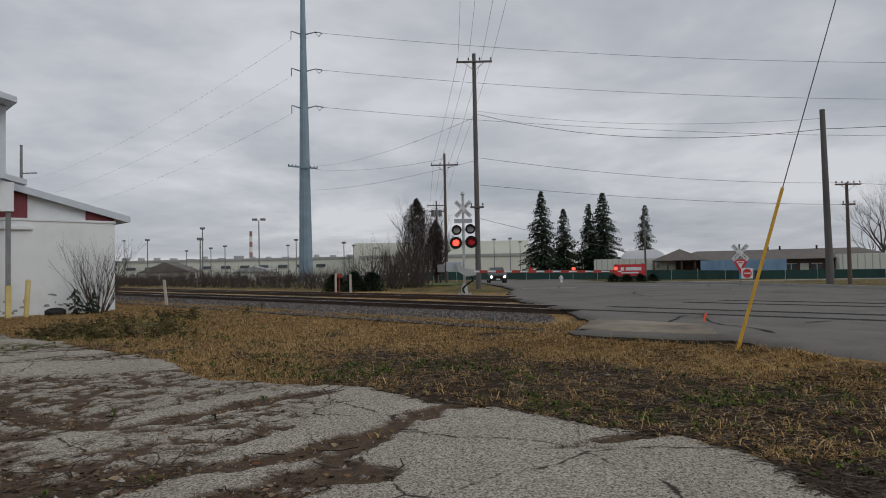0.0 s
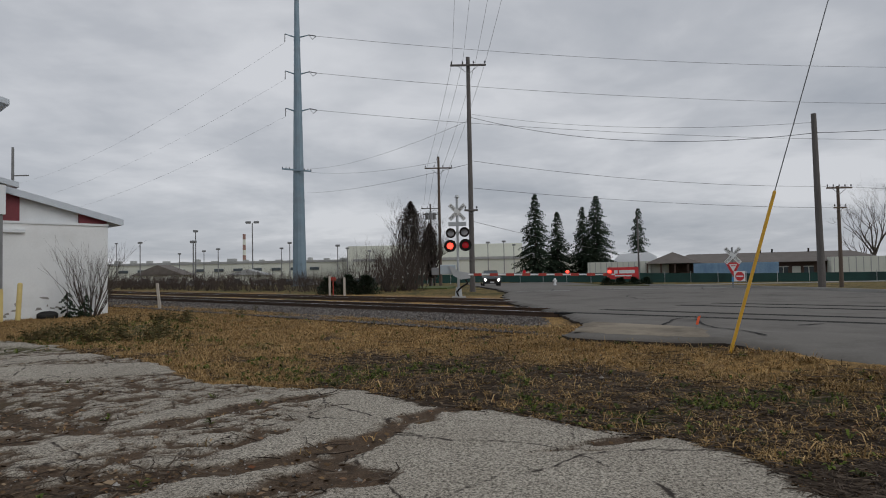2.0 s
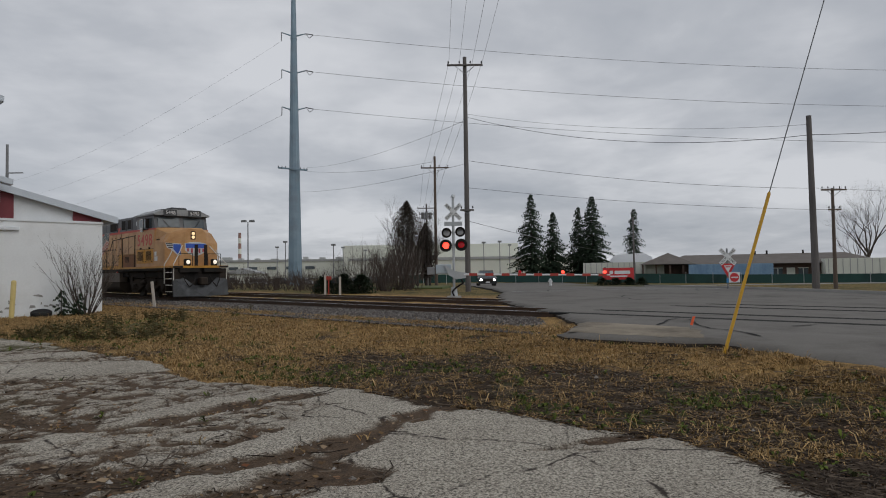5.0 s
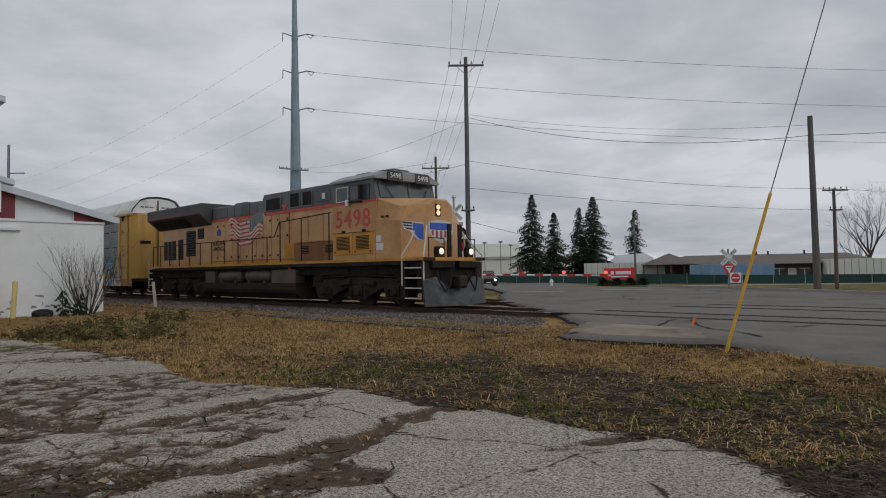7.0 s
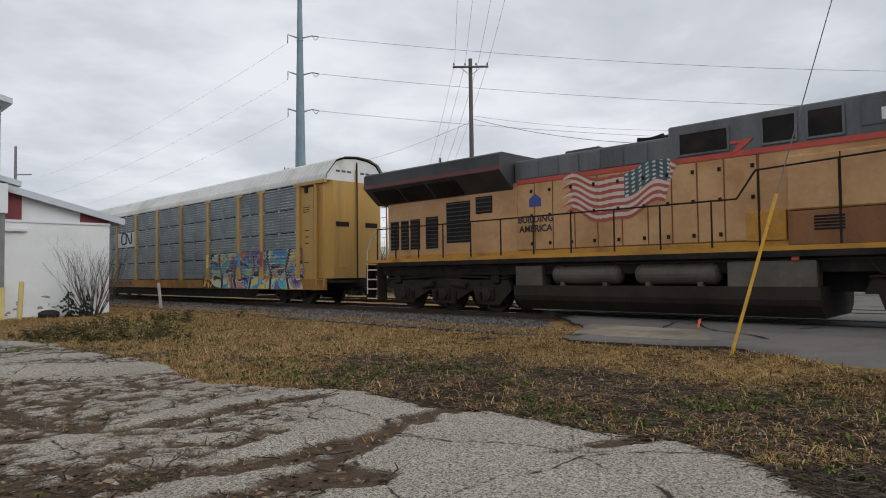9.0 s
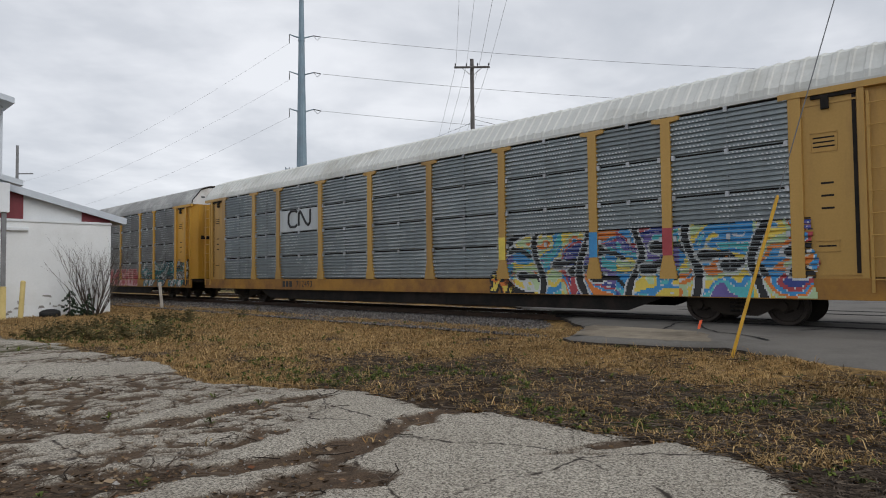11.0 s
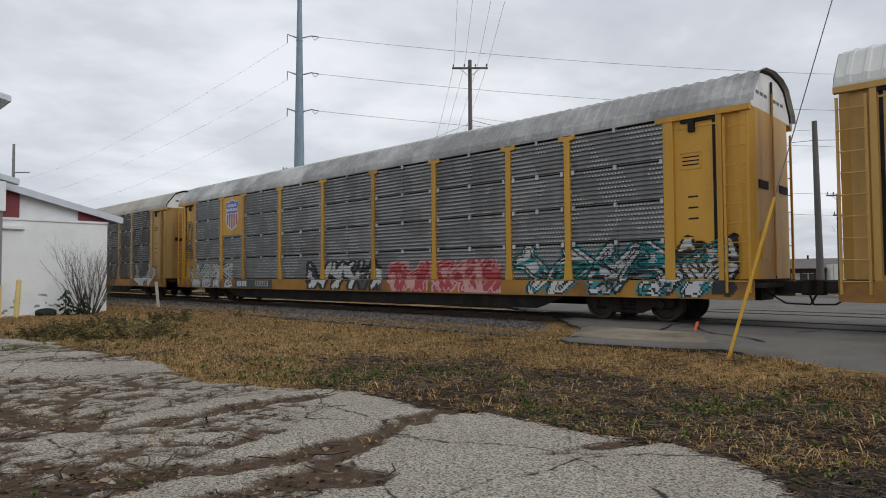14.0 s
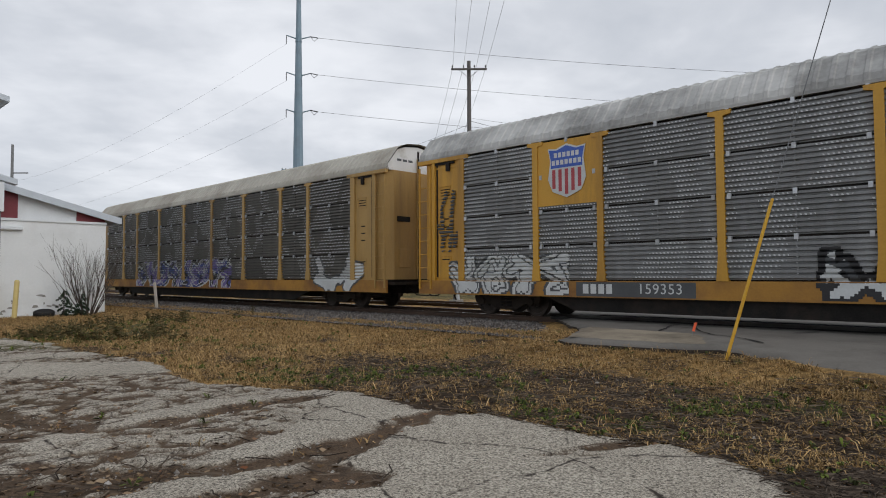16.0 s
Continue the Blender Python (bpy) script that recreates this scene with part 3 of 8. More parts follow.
def island_material(name, colours, rough=0.9, value=0.3):
    m = bpy.data.materials.new(name)
    m.use_nodes = True
    nt = m.node_tree
    N, L = nt.nodes.new, nt.links.new
    g = N("ShaderNodeNewGeometry")
    r = N("ShaderNodeValToRGB")
    L(g.outputs["Random Per Island"], r.inputs[0])
    while len(r.color_ramp.elements) < len(colours):
        r.color_ramp.elements.new(0.5)
    for i, (e, c) in enumerate(zip(r.color_ramp.elements, colours)):
        e.position, e.color = i / (len(colours) - 1), col(*c)
    L(r.outputs[0], nt.nodes["Principled BSDF"].inputs["Base Color"])
    nt.nodes["Principled BSDF"].inputs["Roughness"].default_value = rough
    nt.nodes["Principled BSDF"].inputs["Specular IOR Level"].default_value = 0.2
    return m


M["stones"] = island_material("mixed_ballast_stones", [(0.035, 0.032, 0.03), (0.09, 0.082, 0.078), (0.24, 0.22, 0.205), (0.06, 0.048, 0.038), (0.14, 0.13, 0.125)])
M["patch"] = surf("tan_concrete_patch", (0.22, 0.185, 0.14), (0.32, 0.275, 0.21), 1.2, 0.9, 0.006, 0.0, 40, (0.09, 0.075, 0.058), 0.45, 0.9)


for key in ("road", "patch", "tie", "rubber", "ballast"):
    M[key].node_tree.nodes["Principled BSDF"].inputs["Specular IOR Level"].default_value = 0.2


def road_patch():
    """A tan slab laid along the road's near edge, before the rails."""
    corners = [Vector((2.42, 12.40, 0)), Vector((4.50, 10.85, 0)), Vector((4.9, 12.3, 0)), Vector((3.35, 14.5, 0))]
    n = 14
    bm = bmesh.new()
    rnd = random.Random(5)
    grid = []
    for i in range(n + 1):
        row = []
        for j in range(n + 1):
            u, v = i / n, j / n
            p = corners[0] * (1 - u) * (1 - v) + corners[1] * u * (1 - v) + corners[2] * u * v + corners[3] * (1 - u) * v
            if i in (0, n) or j in (0, n):
                p += Vector((rnd.uniform(-0.07, 0.07), rnd.uniform(-0.07, 0.07), 0))
            p.z = float(road_z(np.array([p.x]), np.array([p.y]))[0]) + (0.018 if 0 < i < n and 0 < j < n else 0.002)
            row.append(bm.verts.new(p))
        grid.append(row)
    for i in range(n):
        for j in range(n):
            bm.faces.new((grid[i][j], grid[i + 1][j], grid[i + 1][j + 1], grid[i][j + 1])).smooth = True
    tagged(link_mesh("road_patch", bm, M["patch"]), "tan patched slab along the road's broken edge", "road patch", kind="structure")


ground_mesh()
road_mesh()
road_patch()
tracks()


# ---- grass, litter and loose stones near the camera ----
def patchy(x, y):
    """Growth comes in clumps with thin places between."""
    return 0.25 + 0.75 * smooth(0.36, 0.60, fbm(x, y, 1.4, 4, 61))


def scatter(name, label, category, count, area, seed, keep, build, material):
    """Many small pieces in one mesh of stuff: places drawn in the area, denser towards the camera, kept by the cover there."""
    rs = np.random.RandomState(seed)
    x0, x1, y0, y1 = area
    x = rs.uniform(x0, x1, count * 6)
    y = y0 + (y1 - y0) * rs.uniform(0, 1, count * 6) ** 1.7
    o = off_track(x, y)
    ok = (o < -3.3) & (x < road_left(y) - 0.1) & (np.abs(x) < y * 0.85 + 2) & (rs.uniform(0, 1, len(x)) < keep(*cover(x, y), x) * patchy(x, y))
    x, y = x[ok][:count], y[ok][:count]
    z = ground_z(x, y)
    verts, faces = [], []
    rnd = random.Random(seed)
    for a, b, c in zip(x, y, z):
        build(verts, faces, float(a), float(b), float(c), rnd)
    me = bpy.data.meshes.new(name)
    me.from_pydata(verts, [], faces)
    me.materials.append(material)
    return tagged(new(name, me), label, category, kind="stuff")


def tuft(verts, faces, x, y, z, rnd):
    for _ in range(rnd.randint(5, 9)):
        a, lean, h = rnd.uniform(0, 6.28), rnd.uniform(0.35, 1.2), rnd.uniform(0.05, 0.13) * (2.2 if rnd.random() < 0.04 else 1)
        w = rnd.uniform(0.003, 0.007)
        px, py = x + rnd.uniform(-0.06, 0.06), y + rnd.uniform(-0.06, 0.06)
        dx, dy = math.cos(a), math.sin(a)
        k = len(verts)
        mx, my, mz = px + dx * lean * h * 0.6, py + dy * lean * h * 0.6, z + h * (0.62 - 0.25 * lean)
        verts.extend([(px - dy * w, py + dx * w, z - 0.01), (px + dy * w, py - dx * w, z - 0.01), (mx + dy * w * 0.8, my - dx * w * 0.8, mz), (mx - dy * w * 0.8, my + dx * w * 0.8, mz), (px + dx * lean * h * 1.5, py + dy * lean * h * 1.5, z + h * (1.0 - 0.75 * lean))])
        faces.extend([(k, k + 1, k + 2, k + 3), (k + 3, k + 2, k + 4)])


def weed(verts, faces, x, y, z, rnd):
    for _ in range(rnd.randint(6, 11)):
        a, r, h = rnd.uniform(0, 6.28), rnd.uniform(0.03, 0.11), rnd.uniform(0.015, 0.085)
        w = r * 0.17
        dx, dy = math.cos(a), math.sin(a)
        k = len(verts)
        verts.extend([(x, y, z), (x + dx * r * 0.5 - dy * w, y + dy * r * 0.5 + dx * w, z + h), (x + dx * r, y + dy * r, z + h * 0.8), (x + dx * r * 0.5 + dy * w, y + dy * r * 0.5 - dx * w, z + h)])
        faces.append((k, k + 1, k + 2, k + 3))


def dead_leaf(verts, faces, x, y, z, rnd):
    a, r = rnd.uniform(0, 6.28), rnd.uniform(0.012, 0.04) * (1.5 if rnd.random() < 0.08 else 1)
    t = rnd.uniform(-0.5, 0.5)
    dx, dy = math.cos(a), math.sin(a)
    k = len(verts)
    z += 0.012
    verts.extend([(x - dx * r, y - dy * r, z), (x - dy * r * 0.6, y + dx * r * 0.6, z + t * r), (x + dx * r, y + dy * r, z + 0.01), (x + dy * r * 0.6, y - dx * r * 0.6, z - t * r * 0.3 + 0.01)])
    faces.append((k, k + 1, k + 2, k + 3))


def pebble(verts, faces, x, y, z, rnd):
    k, r = len(verts), rnd.uniform(0.005, 0.014) * (2.8 if rnd.random() < 0.05 else 1)
    q = [rnd.uniform(0.6, 1.2) * r for _ in range(6)]
    for px, py, pz in ((q[0], 0, 0), (0, q[1], 0), (-q[2], 0, 0), (0, -q[3], 0), (0, 0, q[4] * 0.8), (0, 0, -q[5])):
        verts.append((x + px, y + py, z + pz + 0.008))
    for t in ((0, 1, 4), (1, 2, 4), (2, 3, 4), (3, 0, 4), (1, 0, 5), (2, 1, 5), (3, 2, 5), (0, 3, 5)):
        faces.append(tuple(k + i for i in t))


def twig(verts, faces, x, y, z, rnd):
    """A thin dead stick lying on the ground, three-sided and bent once."""
    a, ln, r = rnd.uniform(0, 6.28), rnd.uniform(0.08, 0.32), rnd.uniform(0.002, 0.006)
    dx, dy = math.cos(a), math.sin(a)
    bend = rnd.uniform(-0.25, 0.25)
    k = len(verts)
    for t, off in ((0.0, 0.0), (0.55, bend), (1.0, bend * 0.4)):
        px, py, pz = x + dx * ln * t - dy * ln * off, y + dy * ln * t + dx * ln * off, z + 0.02 + 0.02 * t
        verts.extend([(px - dy * r, py + dx * r, pz), (px + dy * r, py - dx * r, pz), (px, py, pz + r * 1.6)])
    for g in (0, 3):
        for i in range(3):
            faces.append((k + g + i, k + g + (i + 1) % 3, k + g + 3 + (i + 1) % 3, k + g + 3 + i))


def stalk(verts, faces, x, y, z, rnd):
    """A standing clump of dead weed stems with a few leaves."""
    for _ in range(rnd.randint(4, 8)):
        a, lean, h, w = rnd.uniform(0, 6.28), rnd.uniform(0.1, 0.6), rnd.uniform(0.10, 0.38), rnd.uniform(0.003, 0.006)
        dx, dy = math.cos(a), math.sin(a)
        k = len(verts)
        verts.extend([(x - dy * w, y + dx * w, z - 0.02), (x + dy * w, y - dx * w, z - 0.02), (x + dx * h * lean + dy * w, y + dy * h * lean - dx * w, z + h), (x + dx * h * lean - dy * w, y + dy * h * lean + dx * w, z + h)])
        faces.append((k, k + 1, k + 2, k + 3))
        for _ in range(4):
            t, b, r = rnd.uniform(0.2, 1), rnd.uniform(0, 6.28), rnd.uniform(0.03, 0.08)
            px, py, pz = x + dx * h * lean * t, y + dy * h * lean * t, z + h * t
            ex, ey = math.cos(b), math.sin(b)
            k = len(verts)
            verts.extend([(px, py, pz), (px + ex * r - ey * r * 0.3, py + ey * r + ex * r * 0.3, pz + r * 0.5), (px + ex * r * 1.6, py + ey * r * 1.6, pz + r * 0.1)])
            faces.append((k, k + 1, k + 2))


M["twigs"] = island_material("dead_twigs", [(0.018, 0.013, 0.01), (0.06, 0.045, 0.034), (0.16, 0.125, 0.095), (0.03, 0.022, 0.016), (0.10, 0.075, 0.055)])
M["stalks"] = island_material("dead_weed_stems", [(0.03, 0.032, 0.014), (0.10, 0.08, 0.035), (0.055, 0.06, 0.022), (0.17, 0.12, 0.055), (0.035, 0.03, 0.016)])
M["dry_grass"] = island_material("dry_grass_blades", [(0.07, 0.042, 0.018), (0.38, 0.24, 0.10), (0.60, 0.42, 0.20), (0.17, 0.10, 0.04), (0.50, 0.33, 0.145), (0.10, 0.075, 0.03), (0.34, 0.19, 0.07)])
M["weeds"] = island_material("green_weeds", [(0.02, 0.028, 0.009), (0.065, 0.085, 0.02), (0.15, 0.19, 0.035), (0.04, 0.042, 0.016), (0.09, 0.12, 0.03)])
M["leaves"] = island_material("dead_leaves", [(0.03, 0.02, 0.012), (0.10, 0.06, 0.03), (0.22, 0.14, 0.07), (0.05, 0.03, 0.017), (0.30, 0.22, 0.14), (0.16, 0.065, 0.03)])
M["pebbles"] = island_material("loose_gravel", [(0.08, 0.07, 0.06), (0.22, 0.20, 0.175), (0.38, 0.36, 0.33), (0.13, 0.11, 0.09), (0.48, 0.46, 0.43)])


def vegetation():
    scatter("dry_grass", "matted tan winter grass with bent blades", "grass", 46000, (-28, 9, 5, 33), 3, lambda p, g, l, i, x: (1 - p) * np.clip(1.05 - l * 0.84, 0.05, 1) * (1 - 0.985 * i), tuft, M["dry_grass"])
    scatter("weeds", "low green weeds among the dry grass", "weeds", 3600, (-11, 9, 4.5, 22), 5, lambda p, g, l, i, x: (1 - p) * (0.05 + 0.8 * g * g) * (1 - 0.9 * i), weed, M["weeds"])
    scatter("leaf_litter", "scattered brown fallen leaves", "leaves", 15000, (-9, 9, 4.0, 15), 7, lambda p, g, l, i, x: (1 - p) * (0.10 + 0.9 * l) * (1 - 0.75 * i) + 0.012 * p, dead_leaf, M["leaves"])
    scatter("dead_twigs", "thin dead twigs lying in the litter", "twigs", 9000, (-9, 9, 4.0, 14), 13, lambda p, g, l, i, x: (1 - p) * (0.04 + 0.96 * l) * (1 - 0.9 * i), twig, M["twigs"])
    scatter("weed_stalks", "dead weed stems standing on the mound", "weeds", 120, (-11, -6, 15, 23), 15, lambda p, g, l, i, x: (1 - p) * np.clip(g - 0.15, 0, 1) * (1 - i) * (x < -5), stalk, M["stalks"])
    scatter("loose_gravel", "loose pale gravel on asphalt edges and bare soil", "gravel", 18000, (-10, 6, 3.8, 14), 9, lambda p, g, l, i, x: np.clip(0.07 * p + 0.10 * (1 - p) * l + 0.5 * np.exp(-((x - 2.3) ** 2 / 0.3)), 0, 1), pebble, M["pebbles"])


vegetation()


# ---- autorack cars: x forward, -y towards the camera's side, z over the rail ----
def perforated(m):
    """Rows of small bright holes over the middle of a steel panel."""
    nt = m.node_tree
    N, L = nt.nodes.new, nt.links.new
    p = nt.nodes["Principled BSDF"]
    old = p.inputs["Base Color"].links[0].from_socket
    tc, sep, oi = N("ShaderNodeTexCoord"), N("ShaderNodeSeparateXYZ"), N("ShaderNodeObjectInfo")
    L(tc.outputs["Object"], sep.inputs[0])
    def f(op, a, b=None):
        x = N("ShaderNodeMath"); x.operation = op
        for k, s in ((0, a), (1, b)):
            if s is None: continue
            if isinstance(s, (int, float)): x.inputs[k].default_value = s
            else: L(s, x.inputs[k])
        return x.outputs[0]
    dash = f("LESS_THAN", f("FRACT", f("MULTIPLY", f("ADD", sep.outputs[0], f("MULTIPLY", sep.outputs[2], 0.5)), 11.0)), 0.42)
    row = f("COMPARE", f("FRACT", f("MULTIPLY", sep.outputs[2], 8.85)), 0.55)
    nt.nodes[-1].inputs[2].default_value = 0.16
    n = N("ShaderNodeTexNoise"); n.noise_dimensions = "4D"; n.inputs["Scale"].default_value = 1.1; n.inputs["Detail"].default_value = 1
    L(tc.outputs["Object"], n.inputs["Vector"]); L(f("MULTIPLY", oi.outputs["Random"], 40.0), n.inputs["W"])
    gate = f("GREATER_THAN", n.outputs[0], 0.50)
    k = f("MULTIPLY", f("MULTIPLY", dash, row), gate)
    mix = N("ShaderNodeMix"); mix.data_type = "RGBA"; mix.inputs[7].default_value = col(0.60, 0.62, 0.63)
    L(f("MULTIPLY", k, 0.9), mix.inputs[0]); L(old, mix.inputs[6])
    L(mix.outputs[2], p.inputs["Base Color"])


for key in ("galv", "galv_dirty", "galv_brown"):
    perforated(M[key])
M["clip"] = surf("bright_zinc_clip", (0.35, 0.37, 0.39), (0.5, 0.52, 0.54), 3, 0.5, 0, 0.3, 30, (0.2, 0.19, 0.18), 0.4, 1.0, False, 0.3)
PAINT = {k: surf(k + "_spray_paint", c, tuple(min(1, v * 1.25 + 0.01) for v in c), 2, 0.55, 0, 0, 20) for k, c in {
    "black": (0.012, 0.012, 0.014), "silver": (0.50, 0.52, 0.52), "teal": (0.02, 0.22, 0.24), "crimson": (0.36, 0.05, 0.06), "pink": (0.55, 0.30, 0.29),
    "azure": (0.04, 0.24, 0.50), "navy": (0.03, 0.05, 0.22), "lemon": (0.65, 0.50, 0.08), "tangerine": (0.60, 0.18, 0.03), "violet": (0.13, 0.10, 0.30), "slate": (0.06, 0.065, 0.07), "sea": (0.08, 0.42, 0.45), "pale_green": (0.40, 0.52, 0.30)}.items()}
POSTS = (-9.34, -7.37, -4.41, -1.46, 1.49, 4.44, 7.39, 9.34)
DOOR, HALF = 12.08, 13.9
ROW0, ROW_STEP, RIB = 1.05, 0.935, 0.113
SIDE = 1.475


def rib_out(z):
    """How far the corrugated side stands out at height z."""
    u = ((z - ROW0) % ROW_STEP) / RIB
    return 0.06 * float(np.interp(u % 1.0, [0, 0.26, 0.36, 0.86, 1.0], [0, 0, 1, 1, 0]))


def panel_mesh(width):
    bm = bmesh.new()
    zs = []
    for k in range(8):
        zs += [(k + a) * RIB for a in (0.0, 0.26, 0.36, 0.86)]
    zs = [z for z in zs if z < 0.87] + [0.885]
    cols = [[bm.verts.new((x, -rib_out(z + ROW0), z)) for z in zs] for x in (-width / 2, width / 2)]
    for k in range(len(zs) - 1):
        bm.faces.new((cols[0][k], cols[1][k], cols[1][k + 1], cols[0][k + 1]))
    me = bpy.data.meshes.new("side_panel")
    bm.to_mesh(me); bm.free()
    return me


def wheelset(parent, x, r, gauge=0.755):
    bm = bmesh.new()
    for s in (-1, 1):
        lathe(bm, [(s * (gauge - 0.075), r + 0.028), (s * (gauge - 0.045), r + 0.026), (s * (gauge - 0.03), r), (s * (gauge + 0.07), r - 0.004), (s * (gauge + 0.068), r - 0.07), (s * (gauge + 0.03), r - 0.09), (s * (gauge + 0.035), 0.15), (s * (gauge + 0.09), 0.13), (s * (gauge + 0.09), 0.02)], (0, 0, 0), "y", 26)
    rod(bm, (0, -gauge, 0), (0, gauge, 0), 0.09)
    for i in range(3):
        a = i * 2.1
        box(bm, 0.16 * math.cos(a) - 0.03, 0.16 * math.cos(a) + 0.03, -gauge - 0.085, -gauge + 0.0, 0.16 * math.sin(a) - 0.03, 0.16 * math.sin(a) + 0.03)
    w = part("wheelset", bm, M["wheel"], parent)
    w.location = (x, 0, r)
    WHEELS.append((w, x, r))
    return w


WHEELS = []


def freight_truck(car, x):
    """A two-axle bogie: frames, springs, bolster."""
    bm = bmesh.new()
    for s in (-1, 1):
        y0, y1 = s * 0.93, s * 1.08
        prism(bm, [(-1.2, 0.52), (-1.12, 0.66), (-0.62, 0.66), (-0.30, 0.82), (0.30, 0.82), (0.62, 0.66), (1.12, 0.66), (1.2, 0.52), (1.14, 0.36), (0.68, 0.36), (0.36, 0.20), (-0.36, 0.20), (-0.68, 0.36), (-1.14, 0.36)], min(y0, y1), max(y0, y1))
        for k in (-0.89, 0.89):
            rod(bm, (k, s * 1.06, 0.42), (k, s * 1.15, 0.42), 0.11, 0.10, 12)
    box(bm, -0.22, 0.22, -0.95, 0.95, 0.42, 0.72)
    for v in bm.verts:
        v.co.x += x
    part("truck_frame", bm, M["under"], car)
    sp = bmesh.new()
    for s in (-1, 1):
        for k in (-0.16, -0.055, 0.055, 0.16):
            for j in range(4):
                rod(sp, (x + k, s * 1.085, 0.28 + j * 0.09), (x + k, s * 1.085, 0.33 + j * 0.09), 0.05, 0.05, 8)
    tagged(part("truck_springs", sp, M["black"], car), kind="stuff")
    for k in (-0.89, 0.89):
        wheelset(car, x + k, 0.42)


def ladder(car, x, y, z0, z1, material, name="ladder"):
    bm = bmesh.new()
    for k in (-0.24, 0.24):
        box(bm, x + k - 0.025, x + k + 0.025, y - 0.03, y + 0.02, z0, z1)
    z = z0 + 0.25
    while z < z1 - 0.1:
        rod(bm, (x - 0.24, y - 0.05, z), (x + 0.24, y - 0.05, z), 0.013, 0.013, 6)
        z += 0.42
    return part(name, bm, material, car)


def graffiti(car, name, x0, x1, z0, z1, letters_n, colours, outline, seed, label, thick=0.13, slant=0.2, edge=0.07, inner=None):
    """Spray-painted bulging letters that follow the ribs: small faces wherever a stroke covers the side."""
    rnd = random.Random(seed)
    step = 0.034
    nx = int((x1 - x0) / step)
    zs = []
    z = z0
    while z < z1:
        zs.append(z)
        z += RIB / 4 if z > ROW0 else 0.05
    gx = x0 + (np.arange(nx) + 0.5) * step
    gz = np.array([(a + b) / 2 for a, b in zip(zs, zs[1:])])
    X, Z = np.meshgrid(gx, gz)
    mask = np.full(X.shape, -1)
    width, height = (x1 - x0) / letters_n, z1 - z0
    wob = (fbm(X, Z, 1.7, 3, seed) - 0.5) * 0.16
    halo = np.full(X.shape, 1e9)
    fills = []
    for k in range(letters_n):
        cx = x0 + (k + 0.5) * width
        pts = [(cx + rnd.uniform(-0.42, 0.42) * width, z0 + height * a) for a in (0.12, rnd.uniform(0.3, 0.5), rnd.uniform(0.5, 0.7), 0.88)]
        arm = [(cx - 0.40 * width, z0 + height * rnd.uniform(0.3, 0.8)), (cx, z0 + height * rnd.uniform(0.2, 0.85)), (cx + 0.42 * width, z0 + height * rnd.uniform(0.2, 0.85)), (cx + rnd.uniform(-0.2, 0.3) * width, z0 + height * 0.14)]
        d = np.minimum(seg_dist(X - slant * (Z - z0), Z, pts)[0], seg_dist(X - slant * (Z - z0), Z, arm)[0]) + wob * 0.6
        halo = np.minimum(halo, d)
        fills.append(d)
    t = thick
    mask[(halo < t + edge)] = 0
    stripe = fbm(X * 0.7, Z, 1.5, 3, seed + 3)
    for k, d in enumerate(fills):
        inside = d < t
        pick = (np.floor(stripe * 9 + k) % len(colours)).astype(int) + 1
        mask[inside] = pick[inside]
        if inner:
            mask[np.abs(d + wob * 1.2 - t * 0.45) < 0.022] = len(colours) + 1
            mask[np.abs(d - t * 0.98) < 0.022] = len(colours) + 1
    bm = bmesh.new()
    cache = {}
    def vert(i, j):
        if (i, j) not in cache:
            zz = zs[j]
            y = -(SIDE + rib_out(zz) + 0.006) if zz > ROW0 - 0.01 else -1.561
            cache[(i, j)] = bm.verts.new((x0 + i * step, y, zz))
        return cache[(i, j)]
    for j in range(mask.shape[0]):
        for i in range(nx):
            if mask[j, i] >= 0:
                bm.faces.new((vert(i, j), vert(i + 1, j), vert(i + 1, j + 1), vert(i, j + 1))).material_index = int(mask[j, i])
    return part(name, bm, [PAINT[outline]] + [PAINT[c] for c in colours] + [PAINT[inner or outline]], car, label)


